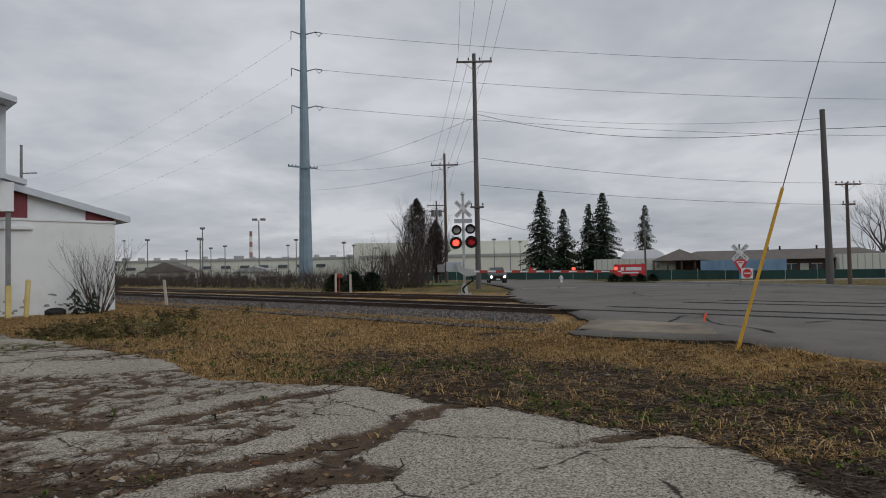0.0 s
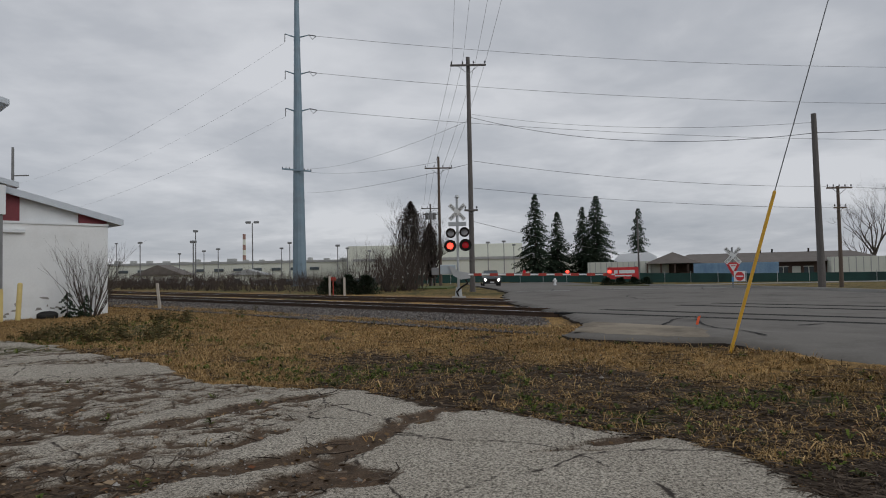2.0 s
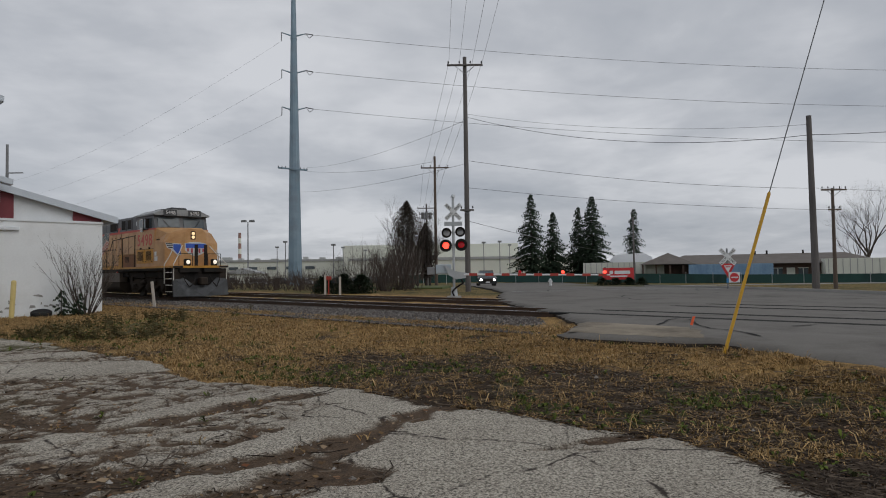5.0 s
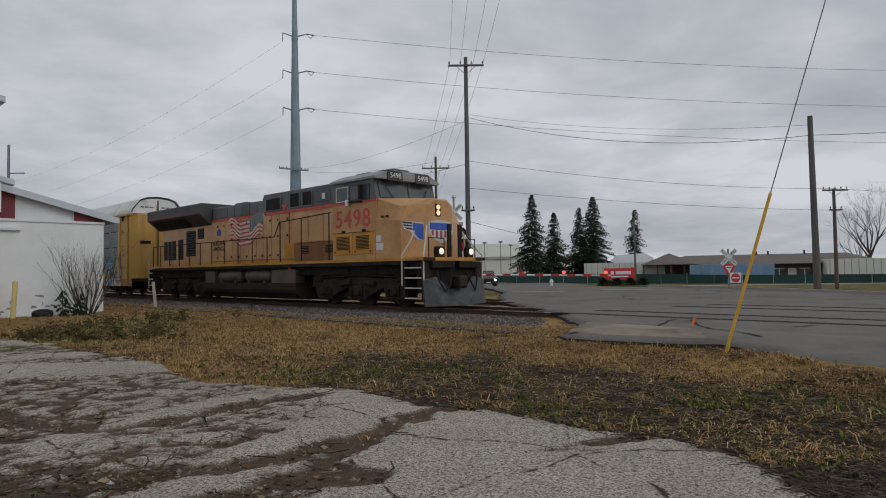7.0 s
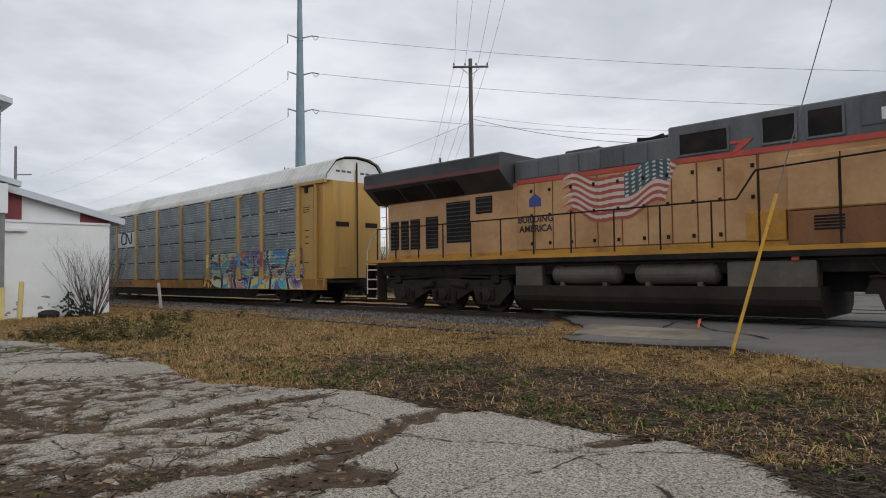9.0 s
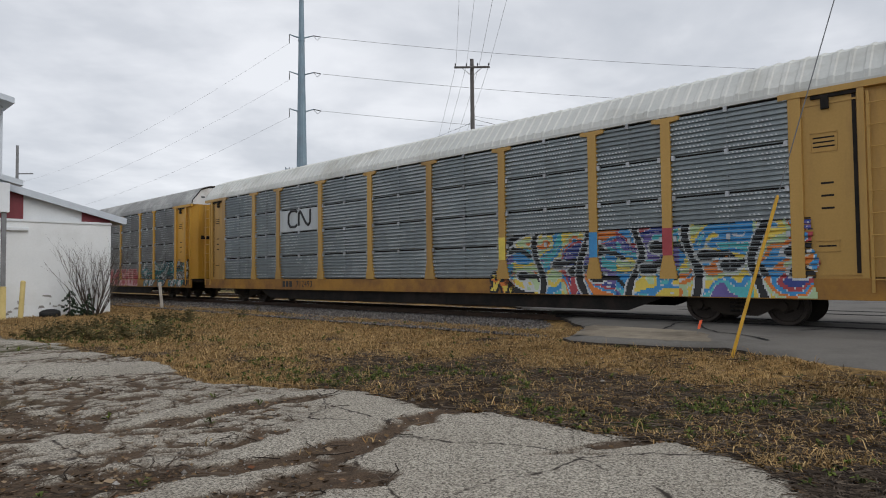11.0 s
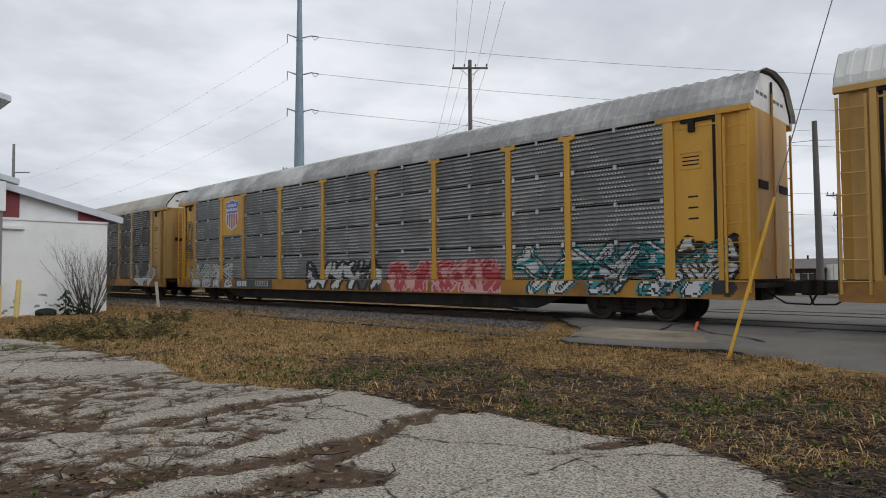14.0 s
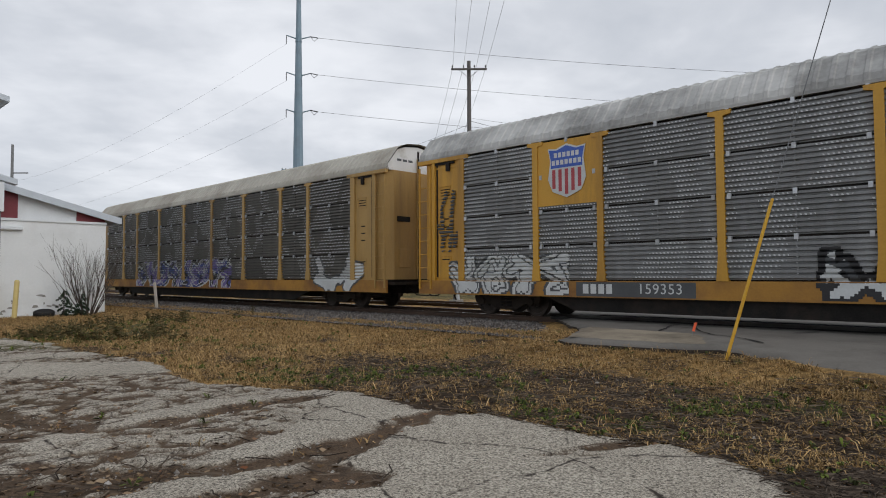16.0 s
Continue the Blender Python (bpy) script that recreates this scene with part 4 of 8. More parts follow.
def autorack(label, steel, paint, sill_paint, roof, extras, post=0.115, foot=0.21):
    car = thing("autorack_car", label, "train car", group="autorack cars of the train")
    Y = M[paint]
    # underframe
    bm = bmesh.new()
    box(bm, -HALF + 0.2, HALF - 0.2, -0.45, 0.45, 0.55, 1.0)
    prism(bm, [(-9.3, 0.64), (-8.2, 0.24), (8.2, 0.24), (9.3, 0.64)], -1.40, -1.33)
    prism(bm, [(-9.3, 0.64), (-8.2, 0.24), (8.2, 0.24), (9.3, 0.64)], 1.33, 1.40)
    box(bm, -HALF + 0.1, HALF - 0.1, -1.4, 1.4, 0.92, 1.04)
    part("underframe", bm, M["black"], car)
    for x in (-10.75, 10.75):
        freight_truck(car, x)
    for s in (-1, 1):
        bm = bmesh.new()
        box(bm, s * (HALF + 0.0), s * (HALF + 0.75), -0.11, 0.11, 0.72, 0.98)
        box(bm, s * (HALF + 0.55), s * (HALF + 0.9), -0.2, 0.16, 0.68, 1.02, bevel=0.03)
        part("coupler", bm, M["under"], car)
        bm = bmesh.new()
        tube(bm, [(s * (HALF - 0.1), -0.4, 0.75), (s * (HALF + 0.3), -0.38, 0.5), (s * (HALF + 0.75), -0.25, 0.48), (s * (HALF + 0.85), -0.15, 0.7)], 0.022)
        part("air_hose", bm, M["black"], car)
    for s in (-1, 1):
        a, b = sorted((s * 1.47, s * 1.55))
        part("side_sill", boxes((-HALF, HALF, a, b, 0.60, 1.02)), M[sill_paint], car)
    # black box: shade inside put in as colour, so panel joints read as gaps
    part("inner_shade_box", boxes((-HALF + 0.7, HALF - 0.7, -1.455, 1.455, 1.04, 4.80)), M["black"], car)
    meshes = {}
    edges = (-DOOR,) + POSTS + (DOOR,)
    for s in (-1, 1):
        for i, (a, b) in enumerate(zip(edges, edges[1:])):
            w = round(b - a - 0.03, 2)
            if w not in meshes:
                meshes[w] = panel_mesh(w)
                meshes[w].materials.append(M[steel])
            for r in range(4):
                o = new("side_panel", meshes[w])
                o.parent = car
                o.matrix_local = pose((a + b) / 2, s * SIDE, ROW0 + r * ROW_STEP, 0, 0, 0 if s < 0 else 180)
    for i, (a, b) in enumerate(zip(edges, edges[1:])):
        bm = bmesh.new()
        x = (a + b) / 2
        for r in range(4):
            z = ROW0 + r * ROW_STEP
            box(bm, x - 0.014, x + 0.014, -1.512, -1.47, z + 0.0, z + 0.88)
        part("panel_seam", bm, M[steel], car)
        bm = bmesh.new()
        for r in range(1, 5):
            z = ROW0 + r * ROW_STEP - 0.04
            for xx in (a + 0.17, x, b - 0.17):
                box(bm, xx - 0.04, xx + 0.04, -1.565, -1.50, z - 0.065, z + 0.055)
        tagged(part("panel_clips", bm, M["clip"], car), kind="stuff")
    for s in (-1, 1):
        for x in POSTS:
            bm = bmesh.new()
            y0, y1 = 1.44, 1.58
            prism(bm, [(x - foot, 1.02), (x - foot + 0.01, 1.14), (x - post, 1.55), (x - post, 4.66), (x - post * 2.9, 4.69), (x - post * 2.9, 4.78), (x + post * 2.9, 4.78), (x + post * 2.9, 4.69), (x + post, 4.66), (x + post, 1.55), (x + foot - 0.01, 1.14), (x + foot, 1.02)], min(s * y0, s * y1), max(s * y0, s * y1))
            part("side_post", bm, Y, car)
        part("top_plate", boxes((-HALF, HALF, min(s * 1.42, s * 1.56), max(s * 1.42, s * 1.56), 4.80, 4.87)), M[roof], car)
    # ends: side door bays, end doors, ladders
    for e in (-1, 1):
        for s in (-1, 1):
            bm = bmesh.new()
            x0, x1 = sorted((e * DOOR, e * (HALF - 0.62)))
            y0, y1 = sorted((s * 1.42, s * 1.49))
            box(bm, x0, x1, y0, y1, 1.02, 4.72)
            for xa, xb, za, zb in ((0.22, 0.62, 3.55, 3.95), (0.24, 0.62, 1.55, 1.78), (0.08, 0.92, 1.08, 1.12), (0.08, 0.92, 4.50, 4.54)):
                xa, xb = x0 + (x1 - x0) * xa, x0 + (x1 - x0) * xb
                ya, yb = sorted((s * 1.485, s * 1.505))
                for q in ((xa, xb, zb - 0.02, zb), (xa, xb, za, za + 0.02), (xa, xa + 0.02, za, zb), (xb - 0.02, xb, za, zb)):
                    box(bm, q[0], q[1], ya, yb, q[2], q[3])
            part("door_side", bm, Y, car)
            bm = bmesh.new()
            for a, b in ((e * DOOR - 0.12, e * DOOR + 0.12), (e * (HALF - 0.66) - 0.06, e * (HALF - 0.66) + 0.06)):
                box(bm, a, b, min(s * 1.44, s * 1.555), max(s * 1.44, s * 1.555), 1.02, 4.72)
            xa, xb = sorted((e * (DOOR - 0.3), e * HALF))
            box(bm, xa, xb, min(s * 1.44, s * 1.57), max(s * 1.44, s * 1.57), 4.70, 4.82)
            part("door_frame", bm, Y, car)
            slot = e * (HALF - 0.78)
            part("door_gap", boxes((slot - 0.035, slot + 0.035, min(s * 1.48, s * 1.497), max(s * 1.48, s * 1.497), 1.1, 4.66)), M["black"], car)
            rows = [(0.26, 0.58, 3.82 - 0.09 * k, 3.85 - 0.09 * k) for k in range(3)] + [(0.36, 0.55, 2.9 - 0.25 * k, 2.94 - 0.25 * k) for k in range(3)] + [(0.3, 0.56, 1.65, 1.68)]
            bm = bmesh.new()
            for xa, xb, za, zb in rows:
                box(bm, x0 + (x1 - x0) * xa, x0 + (x1 - x0) * xb, min(s * 1.488, s * 1.493), max(s * 1.488, s * 1.493), za, zb)
            tagged(part("stencil_bars", bm, M["black"], car), kind="stuff")
            part("door_latch", boxes((e * (DOOR + 0.55) - 0.07, e * (DOOR + 0.55) + 0.07, min(s * 1.49, s * 1.56), max(s * 1.49, s * 1.56), 4.40, 4.68), (e * (DOOR + 0.75) - 0.45, e * (DOOR + 0.75) + 0.45, min(s * 1.49, s * 1.54), max(s * 1.49, s * 1.54), 4.62, 4.69)), M["black"], car)
            ladder(car, e * (HALF - 0.30), s * 1.56 if s < 0 else 1.60, 0.75, 4.6, Y)
        # curved end doors
        bm = bmesh.new()
        prism(bm, [(e * (HALF - 0.62), -1.46), (e * (HALF - 0.25), -1.42), (e * (HALF - 0.02), -1.15), (e * HALF, -0.03), (e * (HALF - 0.03), -0.03), (e * (HALF - 0.35), -1.10), (e * (HALF - 0.62), -1.2)], 1.04, 4.82, 0, "z")
        part("end_door", bm, Y, car)
        bm = bmesh.new()
        prism(bm, [(e * (HALF - 0.62), 1.46), (e * (HALF - 0.25), 1.42), (e * (HALF - 0.02), 1.15), (e * HALF, 0.03), (e * (HALF - 0.03), 0.03), (e * (HALF - 0.35), 1.10), (e * (HALF - 0.62), 1.2)], 1.04, 4.82, 0, "z")
        part("end_door", bm, Y, car)
        xa, xb = sorted((e * (HALF - 0.02), e * (HALF + 0.012)))
        for y0 in (-1.02, 0.42):
            part("door_vent", boxes((xa, xb, y0, y0 + 0.60, 3.05, 3.23)), M["black"], car)
        part("door_split", boxes((xa, xb, -0.03, 0.03, 1.05, 5.6)), M["black"], car)
        part("lock_rod", rods(((e * (HALF + 0.03), -0.09, 1.1), (e * (HALF + 0.03), -0.09, 5.3), 0.02, 0.02)), Y, car)
        part("end_hatch", boxes((xa, xb, -0.95, -0.45, 1.45, 2.1), bevel=0.005), Y, car)
        bm = bmesh.new()
        for y0 in (-1.0, 0.2):
            for k in range(3):
                box(bm, e * (HALF - 0.035) if e > 0 else -HALF + 0.03, e * (HALF - 0.03) if e > 0 else -HALF + 0.035, y0 + k * 0.27, y0 + 0.2 + k * 0.27, 5.16, 5.24)
        tagged(part("end_stencil", bm, PAINT["slate"], car), kind="stuff")
        part("end_platform", boxes((min(e * (HALF - 0.3), e * (HALF + 0.2)), max(e * (HALF - 0.3), e * (HALF + 0.2)), -1.35, 1.35, 0.86, 0.95)), M["under"], car)
        # fascia under the roof's end
        arc = [(-1.46, 4.82), (-1.43, 5.00), (-0.98, 5.56), (-0.6, 5.69), (0, 5.75), (0.6, 5.69), (0.98, 5.56), (1.43, 5.00), (1.46, 4.82)]
        bm = bmesh.new()
        prism(bm, arc, e * (HALF - 0.10), e * (HALF - 0.035), 0, "x")
        part("roof_end", bm, M["white"], car)
        bm = bmesh.new()
        for (a, b), (c, d) in zip(arc, arc[1:]):
            rod(bm, (e * (HALF - 0.03), a * 1.02, b + 0.03), (e * (HALF - 0.03), c * 1.02, d + 0.03), 0.03, 0.03, 6)
        part("roof_rim", bm, M["black"], car)
    # arched ribbed roof
    bm = bmesh.new()
    arc = [(-1.54, 4.87), (-1.50, 5.02), (-1.03, 5.60), (-0.62, 5.76), (0, 5.82), (0.62, 5.76), (1.03, 5.60), (1.50, 5.02), (1.54, 4.87)]
    xs = []
    x = -HALF + 0.02
    while x < HALF - 0.02:
        xs += [(x, 0), (x + 0.17, 0), (x + 0.20, 1), (x + 0.27, 1)]
        x += 0.30
    prev = None
    for x, up in xs:
        ring = [bm.verts.new((x, a * (1 + 0.012 * up), b + 0.022 * up * (1 if b > 4.9 else 0))) for a, b in arc]
        if prev:
            for i in range(len(arc) - 1):
                bm.faces.new((prev[i], prev[i + 1], ring[i + 1], ring[i]))
        prev = ring
    part("roof", bm, M[roof], car)
    extras(car)
    return car


def plate(car, name, outline, y, material, label="", depth=0.012):
    bm = bmesh.new()
    prism(bm, outline, y - depth, y)
    return part(name, bm, material, car, label)


def round_patch(cx, cz, rx, rz, n=20, a0=0, a1=360):
    return [(cx + rx * math.cos(radians(a0 + (a1 - a0) * i / (n - 1))), cz + rz * math.sin(radians(a0 + (a1 - a0) * i / (n - 1)))) for i in range(n)]


def side_text(car, name, words, size, x, z, y, material, bold=0.0, spacing=1.0):
    return letters(name, words, size, car, pose(x, y, z, 90, 0, 0), material, 0.003, bold, spacing)


def mural(car, x0, x1, z0, z1):
    """A solid block of bubble letters: banded colour fills, white and black outlines, on the ribs and the sill."""
    names = ["azure", "navy", "sea", "lemon", "tangerine", "crimson", "violet", "azure", "pale_green"]
    step = 0.03
    nx = int((x1 - x0) / step)
    zs, z = [], z0
    while z < z1:
        zs.append(z)
        z += RIB / 4 if z > ROW0 else 0.045
    gx = x0 + (np.arange(nx) + 0.5) * step
    gz = np.array([(a + b) / 2 for a, b in zip(zs, zs[1:])])
    X, Z = np.meshgrid(gx, gz)
    height = z1 - z0
    wx = X + (fbm(X, Z, 0.9, 3, 71) - 0.5) * 1.3
    wz = Z + (fbm(X, Z, 0.9, 3, 72) - 0.5) * 1.0
    band = fbm(wx, wz * 1.4, 0.75, 3, 73) * 15 + X * 0.35
    frac = band - np.floor(band)
    mask = (np.floor(band).astype(int) * 5 + np.floor(X / 1.6).astype(int)) % len(names) + 2
    mask[frac < 0.09] = 1
    # letter strokes: a curved body each, black outside, white rim
    rnd = random.Random(8)
    wob = (fbm(X, Z, 1.6, 3, 74) - 0.5) * 0.25
    width = (x1 - x0) / 6
    for k in range(6):
        cx = x0 + (k + 0.5) * width
        gap = np.abs(X - (x0 + k * width) + 0.16 * np.sin(Z * 3 + k * 2) + wob * 0.6)
        if k:
            mask[gap < 0.13] = 1
            mask[gap < 0.085] = 0
        for _ in range(2):
            bx, bz = cx + rnd.uniform(-0.35, 0.3) * width, z0 + height * rnd.uniform(0.25, 0.75)
            d = np.hypot((X - bx) / 1.7, Z - bz) + wob * 0.4
            mask[(d < 0.17)] = 1
            mask[(d < 0.125)] = 0
            hook = seg_dist(X, Z, [(bx, bz), (bx + 0.5, bz + rnd.uniform(-0.1, 0.25)), (bx + 0.7, bz - 0.2)])[0] + wob * 0.25
            mask[hook < 0.06] = 0
    r = np.hypot((X - (x0 + 1.3)) / 1.22, (Z - (z0 + height * 0.5)) / (height * 0.55))
    left = X < x0 + 1.3
    mask[left & (r > 0.86)] = 0
    mask[left & (np.abs(r - 0.85) < 0.03)] = 1
    mask[left & (r > 1.05)] = -1
    mask[(Z > z1 - 0.05 + wob * 0.3) & ~left] = 0
    mask[X > x1 - 0.35 + wob * 1.6] = -1
    bm = bmesh.new()
    cache = {}
    def vert(i, j):
        if (i, j) not in cache:
            zz = zs[j]
            cache[(i, j)] = bm.verts.new((x0 + i * step, -(SIDE + rib_out(zz) + 0.006) if zz > ROW0 - 0.01 else -1.561, zz))
        return cache[(i, j)]
    for j in range(mask.shape[0]):
        for i in range(nx):
            if mask[j, i] >= 0:
                bm.faces.new((vert(i, j), vert(i + 1, j), vert(i + 1, j + 1), vert(i, j + 1))).material_index = int(mask[j, i])
    part("mural", bm, [PAINT["black"], PAINT["silver"]] + [PAINT[c] for c in names], car, "multicoloured bubble-letter spray mural")
    # painted posts inside the mural
    for k, x in enumerate(POSTS):
        if x0 < x < x1:
            part("painted_post", boxes((x - 0.117, x + 0.117, -1.586, -1.580, 1.56, 2.2)), PAINT[("azure", "crimson", "lemon")[k % 3]], car)


def front_car(car):
    """White plate with a dark looping mark, a colourful mural, a number on the sill."""
    plate(car, "mark_plate", [(-7.24, 2.94), (-4.54, 2.94), (-4.54, 3.80), (-7.24, 3.80)], -1.540, M["galv_light"], "pale grey plate with a dark looping mark", 0.01)
    bm = bmesh.new()
    ring = [(-5.98, 3.70), (-6.1, 3.76), (-6.42, 3.76), (-6.58, 3.62), (-6.6, 3.28), (-6.46, 3.13), (-6.1, 3.12), (-5.98, 3.2)]
    for line in (ring, [(-5.86, 3.14), (-5.86, 3.62), (-5.76, 3.72), (-5.36, 3.22), (-5.2, 3.14), (-5.08, 3.24), (-5.06, 3.76)]):
        for (a, b), (c, d) in zip(line, line[1:]):
            rod(bm, (a, -1.548, b), (c, -1.548, d), 0.05, 0.05, 8)
    part("looping_mark", bm, PAINT["black"], car)
    side_text(car, "car_number", "712493", 0.33, -5.5, 0.82, -1.557, PAINT["black"], 0.0, 1.15)
    bm = bmesh.new()
    for i in range(3):
        box(bm, -7.05 + i * 0.25, -6.87 + i * 0.25, -1.556, -1.549, 0.70, 0.94)
    part("mark_bars", bm, PAINT["black"], car)
    mural(car, 4.25, 12.75, 0.62, 2.28)
    graffiti(car, "spray_tag", 3.95, 4.9, 0.62, 1.3, 3, ["lemon", "tangerine"], "black", 9, "small yellow spray tag", 0.05)


def badge(car, cx, cz, w, h):
    """A heraldic shield: blue head, red and white stripes."""
    def outline(k):
        return [(cx - w * 0.5 * k, cz + h * 0.44 * k), (cx - w * 0.28 * k, cz + h * 0.42 * k), (cx, cz + h * 0.5 * k), (cx + w * 0.28 * k, cz + h * 0.42 * k), (cx + w * 0.5 * k, cz + h * 0.44 * k), (cx + w * 0.44 * k, cz + h * 0.2 * k), (cx + w * 0.5 * k, cz - h * 0.15 * k), (cx + w * 0.38 * k, cz - h * 0.38 * k), (cx, cz - h * 0.5 * k), (cx - w * 0.38 * k, cz - h * 0.38 * k), (cx - w * 0.5 * k, cz - h * 0.15 * k), (cx - w * 0.44 * k, cz + h * 0.2 * k)]
    sh = plate(car, "shield", outline(1.0), -1.565, PAINT["silver"], "striped shield emblem with a blue head")
    o = outline(0.93)
    bm = bmesh.new()
    prism(bm, [o[11], o[0], o[1], o[2], o[3], o[4], o[5], (cx + w * 0.42, cz + h * 0.06), (cx - w * 0.42, cz + h * 0.06)][::-1], -1.585, -1.578)
    part("shield_head", bm, PAINT["navy_bright"], sh)
    bm = bmesh.new()
    for k in (-0.34, -0.17, 0.0, 0.17, 0.34):
        low = -0.44 + abs(k) * 0.35
        box(bm, cx + (k - 0.042) * w, cx + (k + 0.042) * w, -1.585, -1.578, cz + low * h, cz + 0.03 * h)
    part("shield_stripes", bm, PAINT["crimson"], sh)
    bm = bmesh.new()
    for r in (0.30, 0.16):
        for k in range(6 if r > 0.2 else 7):
            n = 6 if r > 0.2 else 7
            a = cx + (k - (n - 1) / 2) * w * 0.115
            box(bm, a - w * 0.04, a + w * 0.04, -1.592, -1.585, cz + (r - 0.045) * h, cz + (r + 0.045) * h)
    tagged(part("shield_bars", bm, PAINT["silver"], sh), kind="stuff")


PAINT["navy_bright"] = surf("bright_blue_enamel", (0.03, 0.09, 0.42), (0.05, 0.12, 0.5), 2, 0.4, 0, 0, 20)


def middle_car(car):
    plate(car, "emblem_plate", [(-9.3, 3.02), (-7.4, 3.02), (-7.4, 4.75), (-9.3, 4.75)], -1.54, M["yellow"], "yellow plate behind the emblem", 0.012)
    badge(car, -8.33, 3.92, 1.15, 1.42)
    side_text(car, "car_number", "159353", 0.34, -5.85, 0.82, -1.560, PAINT["silver"], 0.0, 1.1)
    bm = bmesh.new()
    for i in range(4):
        box(bm, -7.9 + i * 0.22, -7.74 + i * 0.22, -1.556, -1.549, 0.70, 0.94)
    part("mark_bars", bm, PAINT["silver"], car)
    part("mark_panel", boxes((-8.1, -5.0, -1.5535, -1.54, 0.63, 0.99)), PAINT["slate"], car)
    graffiti(car, "teal_letters", 7.4, 13.4, 0.64, 1.95, 5, ["silver", "silver", "teal"], "teal", 14, "white and teal spray-painted letters", 0.19, 0.25, 0.06, "black")
    graffiti(car, "teal_outline", 10.2, 13.6, 0.66, 2.05, 3, ["silver", "black"], "black", 22, "black-edged spray-painted letters", 0.10, 0.15)
    graffiti(car, "red_letters", 2.2, 7.1, 0.64, 1.65, 5, ["crimson", "crimson", "crimson", "pink"], "pink", 6, "red spray-painted letters edged pink", 0.22, 0.2, 0.05, "pink")
    graffiti(car, "black_letters", -2.6, 1.9, 0.64, 1.72, 6, ["silver", "silver", "slate"], "black", 31, "white spray-painted letters edged black", 0.075, 0.15, 0.13)
    graffiti(car, "faded_letters", -12.6, -8.3, 0.64, 1.75, 4, ["silver", "silver", "silver"], "slate", 17, "faded white spray-painted block letters", 0.24, 0.1, 0.05, "slate")
    graffiti(car, "door_scrawl", -13.1, -12.2, 1.7, 4.0, 2, ["slate"], "slate", 19, "thin black scrawl", 0.0, 0.0)


def rear_car(car):
    graffiti(car, "violet_letters", -7.4, 3.4, 0.66, 2.0, 8, ["violet", "navy", "black", "violet"], "silver", 41, "violet spray-painted letters edged white", 0.27, 0.2, 0.06, "silver")
    graffiti(car, "white_letters", 9.7, 12.7, 0.62, 1.9, 2, ["silver"], "slate", 44, "white block spray-painted letters", 0.16, 0.1)


TRAIN = []
TRAIN.append((autorack("yellow-posted autorack car with corrugated silver sides and a bright mural", "galv", "yellow_pale", "rust_sill", "roof_white", front_car), -15.9))
TRAIN.append((autorack("sooty autorack car with yellow posts, shield emblem and spray-painted letters", "galv_dirty", "yellow", "rust_sill", "roof_dirty", middle_car, 0.085, 0.13), -45.26))
TRAIN.append((autorack("brown-stained autorack car with ochre posts and violet spray paint", "galv_brown", "ochre", "rust_sill", "roof_tan", rear_car, 0.075, 0.15), -74.65))


# ---- locomotive: x forward from its rear, -y towards the camera's side, z over the rail ----
M["armour"] = surf("weathered_orange_yellow_paint", (0.46, 0.245, 0.095), (0.60, 0.35, 0.155), 0.8, 0.42, 0.0, 0.0, 9, (0.36, 0.17, 0.055), 0.38, 0.9, False)
M["armour_rust"] = surf("rust_brown_panel", (0.19, 0.075, 0.024), (0.28, 0.12, 0.04), 1.2, 0.65, 0.0, 0.0, 20, (0.10, 0.045, 0.02), 0.5, 0.8, True)
M["harbor"] = surf("grimy_grey_paint", (0.095, 0.099, 0.106), (0.155, 0.16, 0.17), 1.0, 0.55, 0.0, 0.0, 20, (0.035, 0.034, 0.033), 0.4, 0.7, True)
M["harbor_dark"] = surf("sooty_grey_paint", (0.035, 0.036, 0.038), (0.07, 0.07, 0.072), 1.0, 0.6, 0.0, 0.0, 20, (0.02, 0.02, 0.02), 0.4, 0.7)
M["signal_red"] = surf("faded_red_paint", (0.44, 0.045, 0.03), (0.56, 0.08, 0.05), 2, 0.5, 0, 0, 20)
M["sill_yellow"] = surf("yellow_sill_stripe", (0.48, 0.22, 0.016), (0.60, 0.29, 0.028), 1.5, 0.5, 0, 0, 25, (0.2, 0.09, 0.02), 0.35, 0.9)
M["tank"] = surf("dusty_brown_tank", (0.075, 0.06, 0.047), (0.125, 0.102, 0.08), 1.5, 0.6, 0.003, 0.0, 20, (0.045, 0.037, 0.03), 0.4, 0.9)
M["plough"] = surf("scraped_dark_plough", (0.03, 0.031, 0.033), (0.075, 0.078, 0.082), 1.4, 0.5, 0.004, 0.3, 20, (0.10, 0.105, 0.11), 0.25, 1.6)
M["pale"] = surf("pale_handrail_paint", (0.5, 0.47, 0.42), (0.62, 0.6, 0.55), 2, 0.5, 0, 0, 30)
M["lens_warm"] = glow("lit_headlight", (1.0, 0.70, 0.38), 0.8)
M["lens_white"] = glow("lit_ditch_light", (1.0, 0.9, 0.75), 0.6)
M["window_glass"] = surf("tinted_window_glass", (0.05, 0.065, 0.075), (0.09, 0.11, 0.12), 1, 0.06, 0, 0, 5)


